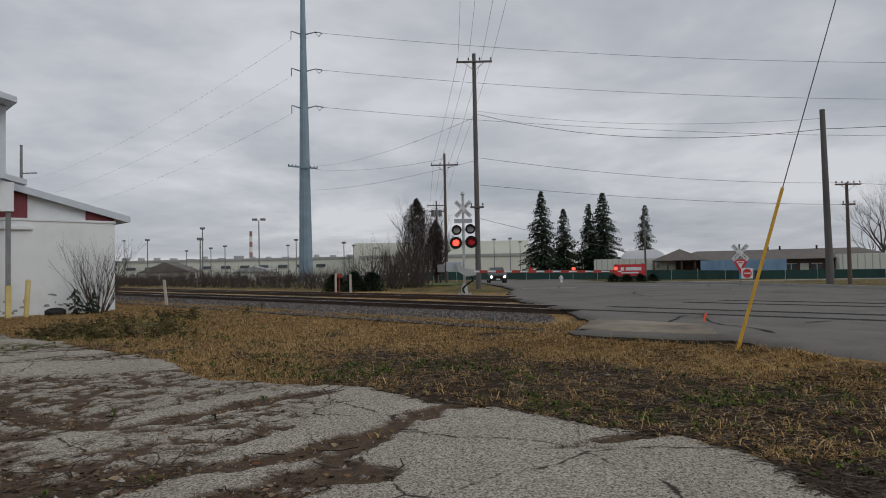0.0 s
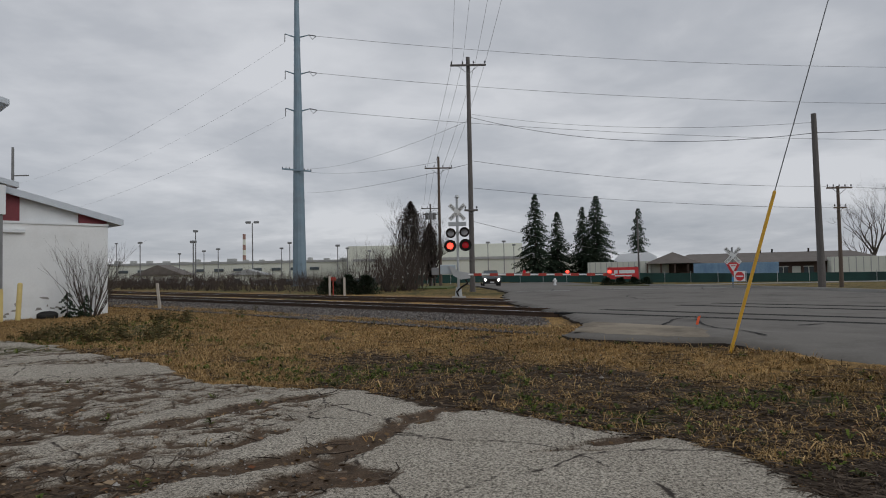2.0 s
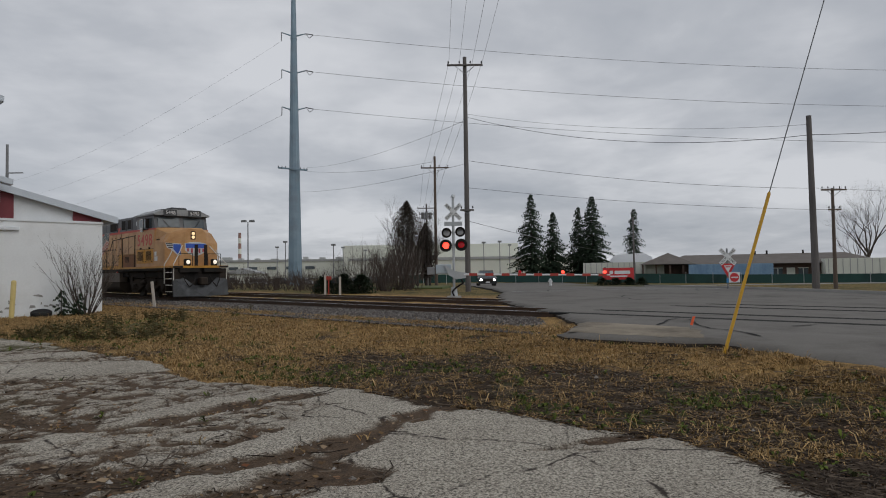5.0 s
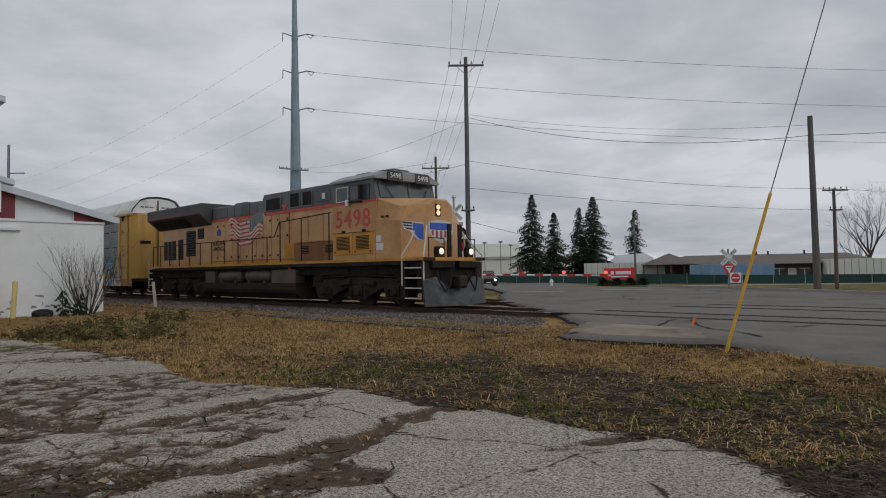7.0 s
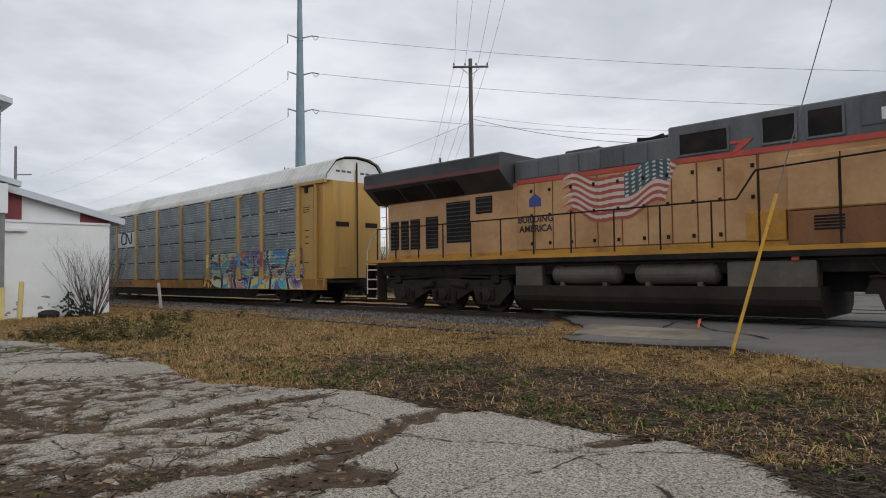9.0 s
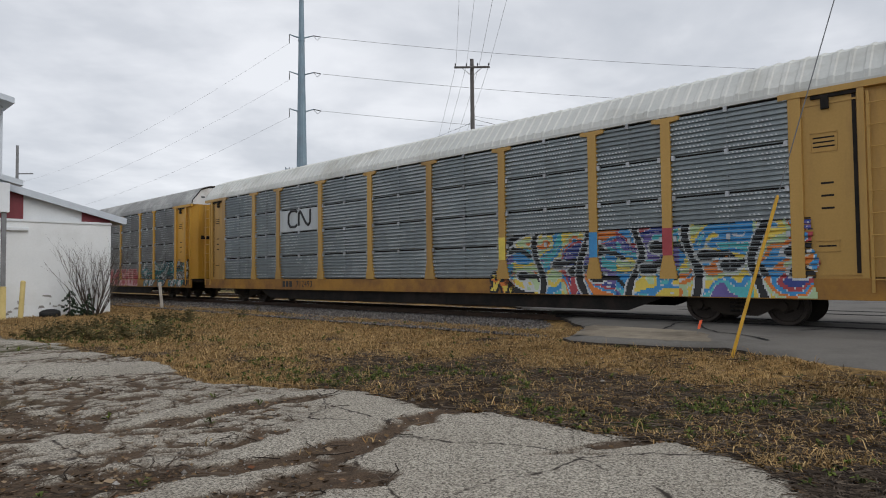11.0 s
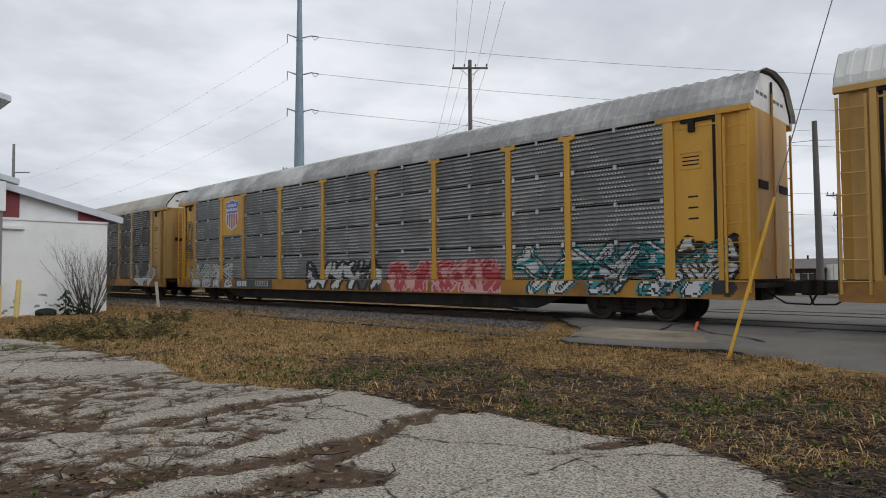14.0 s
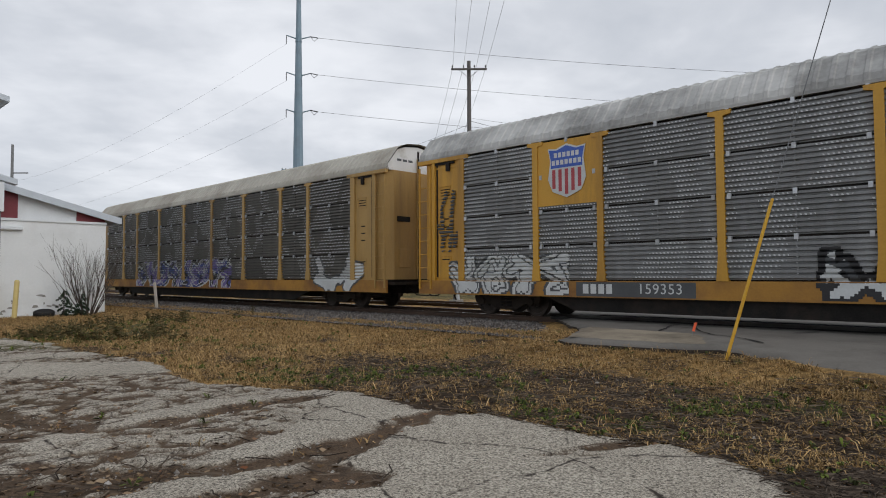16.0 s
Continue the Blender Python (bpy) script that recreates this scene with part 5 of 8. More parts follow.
def flag_decal(loco, x0, x1, z0, z1, y):
    """A waving striped flag painted on the hood, with a starred corner and a ragged left edge."""
    step = 0.02
    nx, nz = int((x1 - x0) / step), int((z1 - z0) / step)
    bm = bmesh.new()
    cache = {}
    def vert(i, j):
        if (i, j) not in cache:
            cache[(i, j)] = bm.verts.new((x0 + i * step, y, z0 + j * step))
        return cache[(i, j)]
    for i in range(nx):
        for j in range(nz):
            u, v = (i + 0.5) / nx, (j + 0.5) / nz
            wave = 0.10 * math.sin(u * 9.0 + 0.6) + 0.04 * math.sin(u * 17.0)
            top, low = 0.86 + wave + 0.10 * u, 0.14 + wave * 1.2 + 0.06 * u
            if u > 0.88:
                low += (u - 0.88) * 1.2
            t = (v - low) / (top - low)
            if not 0 <= t <= 1 or u < 0.10 * abs(math.sin(t * 14)) or u > 0.98 - 0.10 * (1 - t):
                continue
            if u > 0.56 and t > 0.48 and u < 0.93:
                star = math.hypot(((u * 18) % 1) - 0.5, ((t * 11 + (int(u * 18) % 2) * 0.5) % 1) - 0.5) < 0.27
                mi = 1 if star else 2
            else:
                mi = 0 if int(t * 13) % 2 == 0 else 1
            bm.faces.new((vert(i, j), vert(i + 1, j), vert(i + 1, j + 1), vert(i, j + 1))).material_index = mi
    part("flag_decal", bm, [M["flag_red"], M["flag_white"], M["flag_blue"]], loco, "faded waving striped flag decal")


M["flag_red"] = surf("faded_flag_red", (0.34, 0.055, 0.04), (0.44, 0.10, 0.07), 2, 0.6, 0, 0, 20)
M["flag_white"] = surf("faded_flag_white", (0.55, 0.45, 0.37), (0.64, 0.54, 0.46), 2, 0.6, 0, 0, 20)
M["flag_blue"] = surf("faded_flag_blue", (0.035, 0.085, 0.11), (0.06, 0.125, 0.145), 2, 0.6, 0, 0, 20)


def loco_truck(loco, axles):
    mid = axles[1]
    bm = bmesh.new()
    a, c = axles[0] - 0.85, axles[2] + 0.85
    for s in (-1, 1):
        y0, y1 = sorted((s * 1.02, s * 1.2))
        out = [(a, 0.68), (a + 0.12, 0.98), (mid - 0.8, 0.98), (mid - 0.5, 1.06), (mid + 0.5, 1.06), (mid + 0.8, 0.98), (c - 0.12, 0.98), (c, 0.68)]
        low = []
        for x in axles[::-1]:
            low += [(x + 0.52, 0.36), (x + 0.40, 0.24), (x - 0.40, 0.24), (x - 0.52, 0.36), (x - 0.62, 0.68)]
        prism(bm, out + low, y0, y1)
        for x in axles:
            box(bm, x - 0.22, x + 0.22, min(s * 1.18, s * 1.28), max(s * 1.18, s * 1.28), 0.36, 0.72, bevel=0.03)
    box(bm, mid - 0.5, mid + 0.5, -1.05, 1.05, 0.45, 0.85)
    part("truck_frame", bm, M["under"], loco)
    for s in (-1, 1):
        for x in axles:
            bm = bmesh.new()
            lathe(bm, [(s * 1.27, 0.17), (s * 1.34, 0.16), (s * 1.36, 0.06), (s * 1.36, 0.0)], (x, 0, 0.54), "y", 16)
            for k in (0.36, ) if x < mid else (-0.36, ) if x > mid else (-0.42, 0.42):
                for j in range(5):
                    rod(bm, (x + k, s * 1.22, 0.36 + j * 0.055), (x + k, s * 1.22, 0.395 + j * 0.055), 0.095, 0.095, 10)
            part("axle_box", bm, M["under"], loco)
    bm = bmesh.new()
    for s in (-1, 1):
        rod(bm, (mid - 0.95, s * 1.24, 0.78), (mid - 0.4, s * 1.24, 0.86), 0.11, 0.11, 10)
        rod(bm, (mid + 0.95, s * 1.24, 0.78), (mid + 0.4, s * 1.24, 0.86), 0.11, 0.11, 10)
        tube(bm, [(a + 0.1, s * 1.24, 1.02), (mid, s * 1.26, 1.1), (c - 0.1, s * 1.24, 1.02)], 0.03)
    tagged(part("brake_cylinders", bm, M["under"], loco), kind="stuff")
    bm = bmesh.new()
    for s in (-1, 1):
        for x in (mid - 1.5, mid - 0.75, mid + 0.75, mid + 1.5):
            lathe(bm, [(s * 1.195, 0.0), (s * 1.205, 0.07), (s * 1.205, 0.0)], (x, 0, 0.84), "y", 12)
        for x in (axles[0] - 0.3, axles[2] + 0.3):
            box(bm, x - 0.16, x + 0.16, min(s * 1.2, s * 1.3), max(s * 1.2, s * 1.3), 0.86, 1.14, bevel=0.03)
    part("frame_boss", bm, M["black"], loco)
    for x in axles:
        wheelset(loco, x, 0.53)


def locomotive():
    L = thing("locomotive", "weathered orange-yellow and grey diesel locomotive with red numbers", "locomotive")
    O, G = M["armour"], M["harbor"]
    part("frame", boxes((0.55, 21.6, -1.3, 1.3, 1.12, 1.50), (0.55, 21.6, -0.6, 0.6, 0.7, 1.12)), M["black"], L)
    part("walkway", boxes((0.45, 21.75, -1.52, 1.52, 1.56, 1.66)), M["under"], L)
    for s in (-1, 1):
        a, b = sorted((s * 1.47, s * 1.535))
        part("sill_stripe", boxes((0.45, 21.72, a, b, 1.57, 1.67)), M["sill_yellow"], L)
        part("frame_side", boxes((1.0, 20.7, a, b, 1.44, 1.565)), M["black"], L)
    # engine hood with raised doors
    part("hood", boxes((0.9, 16.95, -0.92, 0.92, 1.66, 3.80)), O, L)
    part("hood_top", boxes((6.5, 11.2, -0.90, 0.90, 3.80, 4.44), (11.2, 16.98, -0.93, 0.93, 3.80, 4.66), bevel=0.03), G, L)
    x, widths, i = 6.6, (0.62, 0.62, 0.70, 0.70, 0.70, 0.70, 0.62, 0.62, 0.62, 0.72, 0.60, 0.60), 0
    for s in (-1, 1):
        a, b = sorted((s * 0.915, s * 0.927))
        part("door_frame", boxes((6.6, 13.26, a, b, 1.80, 3.735)), M["armour_rust"], L)
        a, b = sorted((s * 0.915, s * 0.985))
        part("hood_foot", boxes((0.9, 13.84, a, b, 1.662, 1.80), bevel=0.01), M["sill_yellow"], L)
        a, b = sorted((s * 0.93, s * 1.02))
        part("locker", boxes((12.98, 13.80, a, b, 1.80, 2.46), bevel=0.015), M["sill_yellow"], L)
        for k in range(7):
            xx = 6.75 + k * 0.66
            a, b = sorted((s * 0.895, s * 0.925))
            part("top_panel", boxes((xx, xx + 0.6, a, b, 3.88, 4.38), bevel=0.012), G, L)
    while x < 13.2 and i < len(widths):
        w = widths[i]
        for s in (-1, 1):
            a, b = sorted((s * 0.92, s * 0.95))
            d = part("hood_door", boxes((x + 0.016, x + w - 0.016, a, b, 1.83, 3.72), bevel=0.012), O, L)
            hz = bmesh.new()
            for z in (1.95, 2.75, 3.45):
                box(hz, x + w - 0.13, x + w - 0.06, min(s * 0.945, s * 0.975), max(s * 0.945, s * 0.975), z, z + 0.09)
            tagged(part("door_latches", hz, M["black"], d), kind="stuff")
        x += w
        i += 1
    for s in (-1, 1):
        a, b = sorted((s * 0.93, s * 1.12))
        part("blower_cover", boxes((13.85, 16.9, a, b, 2.42, 3.58), bevel=0.03), O, L)
        d = part("lower_cover", boxes((13.85, 16.9, a, b, 1.67, 2.40), bevel=0.02), M["armour_rust"], L)
        lv = bmesh.new()
        for x0 in (14.35, 16.0):
            for k in range(5):
                box(lv, x0, x0 + 0.55, min(s * 1.10, s * 1.135), max(s * 1.10, s * 1.135), 1.98 + k * 0.065, 2.02 + k * 0.065)
        part("louvers", lv, M["black"], d)
        gap = bmesh.new()
        for xx in (14.85, 15.85):
            box(gap, xx - 0.012, xx + 0.012, min(s * 1.11, s * 1.125), max(s * 1.11, s * 1.125), 2.45, 3.55)
        part("cover_seams", gap, M["black"], L)
        a, b = sorted((s * 0.925, s * 0.945))
        part("hood_stripe", boxes((6.6, 16.95, a, b, 3.74, 3.86)), M["signal_red"], L)
        bm = bmesh.new()
        prism(bm, [(12.52, 4.10), (13.16, 4.10), (12.86, 3.86), (12.66, 3.80), (12.86, 4.03), (12.52, 4.03)], min(s * 0.93, s * 0.952), max(s * 0.93, s * 0.952))
        part("stripe_step", bm, M["signal_red"], L)
        for x0, x1, z0, z1 in ((11.5, 12.6, 3.94, 4.42), (13.37, 14.0, 3.95, 4.50), (14.26, 14.88, 3.95, 4.50)):
            g = part("hood_grille", boxes((x0, x1, min(s * 0.93, s * 0.96), max(s * 0.93, s * 0.96), z0, z1)), M["black"], L)
            fr = bmesh.new()
            y0, y1 = sorted((s * 0.93, s * 0.975))
            for q in ((x0 - 0.05, x1 + 0.05, z1, z1 + 0.05), (x0 - 0.05, x1 + 0.05, z0 - 0.05, z0), (x0 - 0.05, x0, z0, z1), (x1, x1 + 0.05, z0, z1)):
                box(fr, q[0], q[1], y0, y1, q[2], q[3])
            part("grille_frame", fr, G, g)
        part("hood_hatch", boxes((15.2, 16.1, min(s * 0.93, s * 0.95), max(s * 0.93, s * 0.95), 4.02, 4.5), bevel=0.01), G, L)
        part("white_sign", boxes((15.55, 15.75, min(s * 0.95, s * 0.958), max(s * 0.95, s * 0.958), 4.10, 4.34)), M["white"], L)
    # rear end: flared radiator and louvred doors
    bm = bmesh.new()
    prism(bm, [(-0.92, 3.62), (-1.52, 4.12), (-1.56, 4.20), (-1.56, 4.62), (-1.45, 4.68), (1.45, 4.68), (1.56, 4.62), (1.56, 4.20), (1.52, 4.12), (0.92, 3.62)], 0.35, 6.45, 0, "x")
    part("radiator", bm, M["harbor_dark"], L, "sooty flared radiator housing")
    for x0, x1 in ((0.7, 1.9), (2.05, 3.25), (3.4, 4.6)):
        bm = bmesh.new()
        prism(bm, [(-0.98, 3.655), (-1.46, 4.055), (-1.475, 4.04), (-0.995, 3.64)], x0, x1, 0, "x")
        part("flare_screen", bm, M["black"], L)
    part("radiator_band", boxes((0.34, 6.46, -1.575, -1.55, 4.15, 4.28)), M["signal_red_dull"], L)
    bm = bmesh.new()
    for k in range(14):
        box(bm, 0.7 + k * 0.4, 0.95 + k * 0.4, -1.3, 1.3, 4.68, 4.705)
    part("radiator_grille", bm, M["black"], L)
    for s in (-1, 1):
        for x0, x1, z0, z1 in ((1.05, 1.45, 2.0, 3.0), (1.58, 1.95, 2.0, 3.0), (2.05, 2.5, 2.0, 3.02), (2.8, 3.35, 2.0, 3.05), (3.75, 4.75, 2.15, 3.45), (5.0, 5.65, 3.0, 3.52)):
            g = part("louvred_opening", boxes((x0, x1, min(s * 0.92, s * 0.94), max(s * 0.92, s * 0.94), z0, z1)), M["black"], L)
            fr = bmesh.new()
            z = z0 + 0.06
            while z < z1:
                box(fr, x0, x1, min(s * 0.93, s * 0.955), max(s * 0.93, s * 0.955), z, z + 0.03)
                z += 0.13
            part("slats", fr, M["harbor_dark"], g)
    bm = bmesh.new()
    box(bm, 8.0, 9.1, -0.55, 0.55, 4.44, 4.58, bevel=0.04)
    box(bm, 9.3, 9.9, -0.4, 0.4, 4.44, 4.52, bevel=0.03)
    part("exhaust_stack", bm, M["harbor_dark"], L)
    bm = bmesh.new()
    for k, dx in ((-0.18, 0.35), (0.0, 0.5), (0.18, 0.3)):
        rod(bm, (10.4, k, 4.62), (10.4 + dx, k, 4.62), 0.035, 0.09, 10)
        rod(bm, (10.4, k, 4.62), (10.4 - 0.35, k, 4.62), 0.035, 0.08, 10)
    rod(bm, (10.4, -0.2, 4.58), (10.4, 0.2, 4.58), 0.04)
    rod(bm, (10.4, 0, 4.42), (10.4, 0, 4.6), 0.05)
    part("air_horn", bm, M["black"], L)
    # cab
    bm = bmesh.new()
    prism(bm, [(16.98, 1.67), (19.35, 1.67), (19.42, 3.74), (16.98, 3.74)], -1.5, 1.5)
    part("cab_lower", bm, O, L)
    bm = bmesh.new()
    prism(bm, [(16.98, 3.74), (19.42, 3.74), (19.22, 4.52), (16.98, 4.52)], -1.48, 1.48)
    part("cab_upper", bm, G, L)
    part("cab_stripe", boxes((16.97, 19.44, -1.512, 1.512, 3.66, 3.74)), M["signal_red"], L)
    bm = bmesh.new()
    prism(bm, [(-1.58, 4.46), (-1.58, 4.54), (-0.95, 4.80), (0.95, 4.80), (1.58, 4.54), (1.58, 4.46)], 16.9, 19.5, 0, "x")
    part("cab_roof", bm, M["cab_roof"], L)
    bm = bmesh.new()
    box(bm, 17.2, 18.0, -0.6, 0.1, 4.80, 4.92, bevel=0.03)
    box(bm, 18.3, 19.1, -0.45, 0.45, 4.80, 4.95, bevel=0.05)
    part("roof_units", bm, M["harbor_dark"], L)
    # number boards over the windscreen
    for s in (-1, 1):
        bm = bmesh.new()
        prism(bm, [(19.2, 4.40), (19.56, 4.42), (19.50, 4.78), (19.2, 4.80)], min(s * 0.32, s * 1.05), max(s * 0.32, s * 1.05))
        nb = part("number_board", bm, M["harbor_dark"], L)
        letters("board_digits", "5498", 0.27, nb, Matrix.Translation((19.552, s * 0.68, 4.60)) @ pose(0, 0, 0, 90, 0, 90) , M["white"], 0.004)
    # windscreens and side windows
    for s in (-1, 1):
        bm = bmesh.new()
        y0, y1 = sorted((s * 0.12, s * 1.30))
        q = [(19.425, 3.82), (19.285, 4.36)]
        v = [bm.verts.new((q[0][0] + 0.012, y0, q[0][1])), bm.verts.new((q[0][0] + 0.012, y1, q[0][1])), bm.verts.new((q[1][0] + 0.012, y1, q[1][1])), bm.verts.new((q[1][0] + 0.012, y0, q[1][1]))]
        v2 = [bm.verts.new(a.co + Vector((-0.03, 0, 0))) for a in v]
        bm.faces.new(v); bm.faces.new(v2[::-1])
        for k in range(4):
            bm.faces.new((v[k], v2[k], v2[(k + 1) % 4], v[(k + 1) % 4]))
        w = part("windscreen", bm, M["window_glass"], L)
        wp = bmesh.new()
        tube(wp, [(19.47, s * 0.7, 3.82), (19.42, s * 0.95, 4.1)], 0.012)
        tube(wp, [(19.44, s * 0.85, 3.98), (19.39, s * 1.05, 4.25)], 0.012)
        part("wiper", wp, M["black"], w)
        for x0, x1, z0, z1 in ((17.22, 17.86, 3.80, 4.28), (17.97, 18.62, 3.80, 4.30), (18.74, 19.04, 3.76, 4.28)):
            w = part("cab_window", boxes((x0, x1, min(s * 1.475, s * 1.49), max(s * 1.475, s * 1.49), z0, z1)), M["window_glass"], L)
            fr = bmesh.new()
            y0, y1 = sorted((s * 1.478, s * 1.505))
            for q in ((x0 - 0.04, x1 + 0.04, z1, z1 + 0.04), (x0 - 0.04, x1 + 0.04, z0 - 0.04, z0), (x0 - 0.04, x0, z0, z1), (x1, x1 + 0.04, z0, z1)):
                box(fr, q[0], q[1], y0, y1, q[2], q[3])
            part("window_frame", fr, M["pale"] if x0 < 17.5 else M["harbor_dark"], w)
        part("window_awning", boxes((17.93, 18.72, min(s * 1.50, s * 1.58), max(s * 1.50, s * 1.66), 3.70, 3.73)), M["black"], L)
        part("mirror", boxes((17.86, 17.98, min(s * 1.52, s * 1.64), max(s * 1.52, s * 1.64), 3.58, 3.82), bevel=0.02), M["white"], L)
        part("wind_deflector", boxes((18.66, 18.72, min(s * 1.5, s * 1.68), max(s * 1.5, s * 1.68), 3.78, 4.28)), M["black"], L)
        a, b = sorted((s * 1.49, s * 1.52))
        v = part("vent_panel", boxes((17.04, 18.12, a, b, 1.84, 2.62), (18.15, 19.25, a, b, 1.84, 2.62), bevel=0.012), M["sill_yellow"], L)
        fr = bmesh.new()
        for x0, x1 in ((17.22, 17.98), (18.34, 19.06)):
            for k in range(10):
                box(fr, x0, x1, min(s * 1.518, s * 1.535), max(s * 1.518, s * 1.535), 2.02 + k * 0.05, 2.046 + k * 0.05)
        part("vent_slats", fr, M["black"], v)
        ht = bmesh.new()
        for x0 in (17.12, 17.95, 18.25, 19.1):
            box(ht, x0, x0 + 0.06, min(s * 1.518, s * 1.54), max(s * 1.518, s * 1.54), 1.92, 1.97)
        box(ht, 17.55, 17.7, min(s * 1.5, s * 1.54), max(s * 1.5, s * 1.54), 2.64, 2.72)
        box(ht, 18.7, 18.85, min(s * 1.5, s * 1.54), max(s * 1.5, s * 1.54), 2.64, 2.72)
        box(ht, 17.0, 19.3, min(s * 1.5, s * 1.525), max(s * 1.5, s * 1.525), 2.625, 2.64)
        part("panel_catches", ht, M["black"], L)
        part("cab_placard", boxes((19.4, 19.66, min(s * 1.49, s * 1.503), max(s * 1.49, s * 1.503), 2.24, 2.46)), M["white"], L)
        part("cab_placard", boxes((19.4, 19.78, min(s * 1.49, s * 1.503), max(s * 1.49, s * 1.503), 1.96, 2.20)), M["white"], L)
        part("grab_slot", boxes((19.66, 19.80, min(s * 1.48, s * 1.50), max(s * 1.48, s * 1.50), 3.06, 3.13), (19.9, 20.04, min(s * 1.48, s * 1.50), max(s * 1.48, s * 1.50), 3.06, 3.13)), M["black"], L)
    side_text(L, "road_number", "5498", 0.88, 18.13, 3.10, -1.505, M["signal_red"], 0.012, 1.17)
    letters("road_number", "5498", 0.88, L, pose(18.13, 1.505, 3.10, 90, 0, 180), M["signal_red"], 0.003, 0.012, 1.17)
    flag_decal(L, 8.15, 11.5, 2.35, 3.92, -0.960)
    side_text(L, "slogan", "BUILDING\nAMERICA", 0.27, 7.25, 2.55, -0.956, PAINT["black"], 0.006)
    bm = bmesh.new()
    prism(bm, [(7.05, 3.05), (7.45, 3.05), (7.45, 3.28), (7.25, 3.42), (7.05, 3.28)], -0.960, -0.948)
    part("small_emblem", bm, PAINT["navy"], L)
    # nose: chamfered, sloping forward
    bm = bmesh.new()
    rings = []
    for x, half, waist, ridge, ridge_z, top, top_z in ((19.36, 1.49, 3.0, 1.43, 3.76, 0.95, 3.78), (20.40, 1.485, 2.95, 1.25, 3.42, 0.60, 3.73), (20.62, 1.47, 2.9, 1.12, 3.44, 0.50, 3.72), (21.0, 0.70, 2.9, 0.64, 3.50, 0.36, 3.70), (21.06, 0.60, 2.9, 0.56, 3.46, 0.32, 3.64)):
        rings.append([bm.verts.new(p) for p in ((x, -half, 1.67), (x, -half, waist), (x, -ridge, ridge_z), (x, -top, top_z), (x, top, top_z), (x, ridge, ridge_z), (x, half, waist), (x, half, 1.67))])
    for a, b in zip(rings, rings[1:]):
        for k in range(8):
            bm.faces.new((a[k], a[(k + 1) % 8], b[(k + 1) % 8], b[k]))
    bm.faces.new(rings[0]); bm.faces.new(rings[-1][::-1])
    part("nose", bm, O, L)
    bm = bmesh.new()
    box(bm, 21.03, 21.085, -0.27, 0.0, 3.08, 3.52, bevel=0.02)
    hl = part("headlight_box", bm, M["black"], L)
    for z in (3.20, 3.40):
        b2 = bmesh.new()
        lathe(b2, [(0.0, 0.088), (0.02, 0.085), (0.03, 0.05), (0.034, 0.0)], (21.085, -0.14, z), "x", 16)
        part("headlight_lens", b2, M["lens_warm"], hl, "lit warm headlight lens")
    # winged emblem: blue shield with pale feathers on the chamfer
    way = Vector((21.0 - 20.62, 1.47 - 0.72, 0)).normalized()
    def onn(k, z, lift):
        p = Vector((20.62, -1.47, z)) + way * k
        return p + Vector((way.y, -way.x, 0)) * lift
    def wing(name, rows, material, lift):
        b = bmesh.new()
        for quad in rows:
            f0 = [b.verts.new(onn(k, z, lift)) for k, z in quad]
            f1 = [b.verts.new(onn(k, z, lift - 0.01)) for k, z in quad]
            b.faces.new(f0); b.faces.new(f1[::-1])
            for i in range(len(quad)):
                b.faces.new((f0[i], f1[i], f1[(i + 1) % len(quad)], f0[(i + 1) % len(quad)]))
        return part(name, b, material, L)
    wing("emblem_backing", [[(0.02, 2.90), (0.80, 2.84), (0.80, 2.22), (0.58, 2.28), (0.30, 2.56), (0.12, 2.62)]], PAINT["silver"], 0.012)
    wing("emblem_wing", [[(0.05, 2.88), (0.40, 2.85), (0.40, 2.80), (0.07, 2.82)], [(0.09, 2.78), (0.40, 2.76), (0.40, 2.71), (0.11, 2.72)], [(0.14, 2.68), (0.40, 2.66), (0.40, 2.60), (0.18, 2.63)]], PAINT["black"], 0.022)
    wing("emblem_heart", [[(0.42, 2.83), (0.79, 2.81), (0.79, 2.26), (0.62, 2.32), (0.42, 2.56)]], PAINT["navy_bright"], 0.022)
    bm = bmesh.new()
    prism(bm, [(-0.60, 2.86), (-0.2, 2.95), (0.2, 2.95), (0.60, 2.86), (0.58, 2.5), (0.35, 2.30), (0, 2.16), (-0.35, 2.30), (-0.58, 2.5)], 21.055, 21.075, 0, "x")
    ne = part("nose_emblem", bm, PAINT["silver"], L)
    part("emblem_head", boxes((21.075, 21.083, -0.55, 0.55, 2.62, 2.86)), PAINT["navy_bright"], ne)
    bm = bmesh.new()
    for k in (-0.42, -0.21, 0.0, 0.21, 0.42):
        box(bm, 21.075, 21.082, k - 0.05, k + 0.05, 2.30 + abs(k) * 0.3, 2.60)
    part("emblem_stripes", bm, PAINT["crimson"], ne)
    # front platform, steps, rails, plough
    bm = bmesh.new()
    prism(bm, [(20.6, -1.5), (21.62, -1.5), (21.80, -0.8), (21.80, 0.8), (21.62, 1.5), (20.6, 1.5)], 1.55, 1.67, 0, "z")
    part("front_deck", bm, M["sill_yellow"], L)
    for s in (-1, 1):
        part("gate_plate", boxes((21.66, 21.72, min(s * 0.18, s * 0.34), max(s * 0.18, s * 0.34), 1.66, 2.78)), M["black"], L)
        part("anticlimber", boxes((21.55, 21.82, min(s * 0.1, s * 1.2), max(s * 0.1, s * 1.2), 1.30, 1.53), bevel=0.03), M["black"], L)
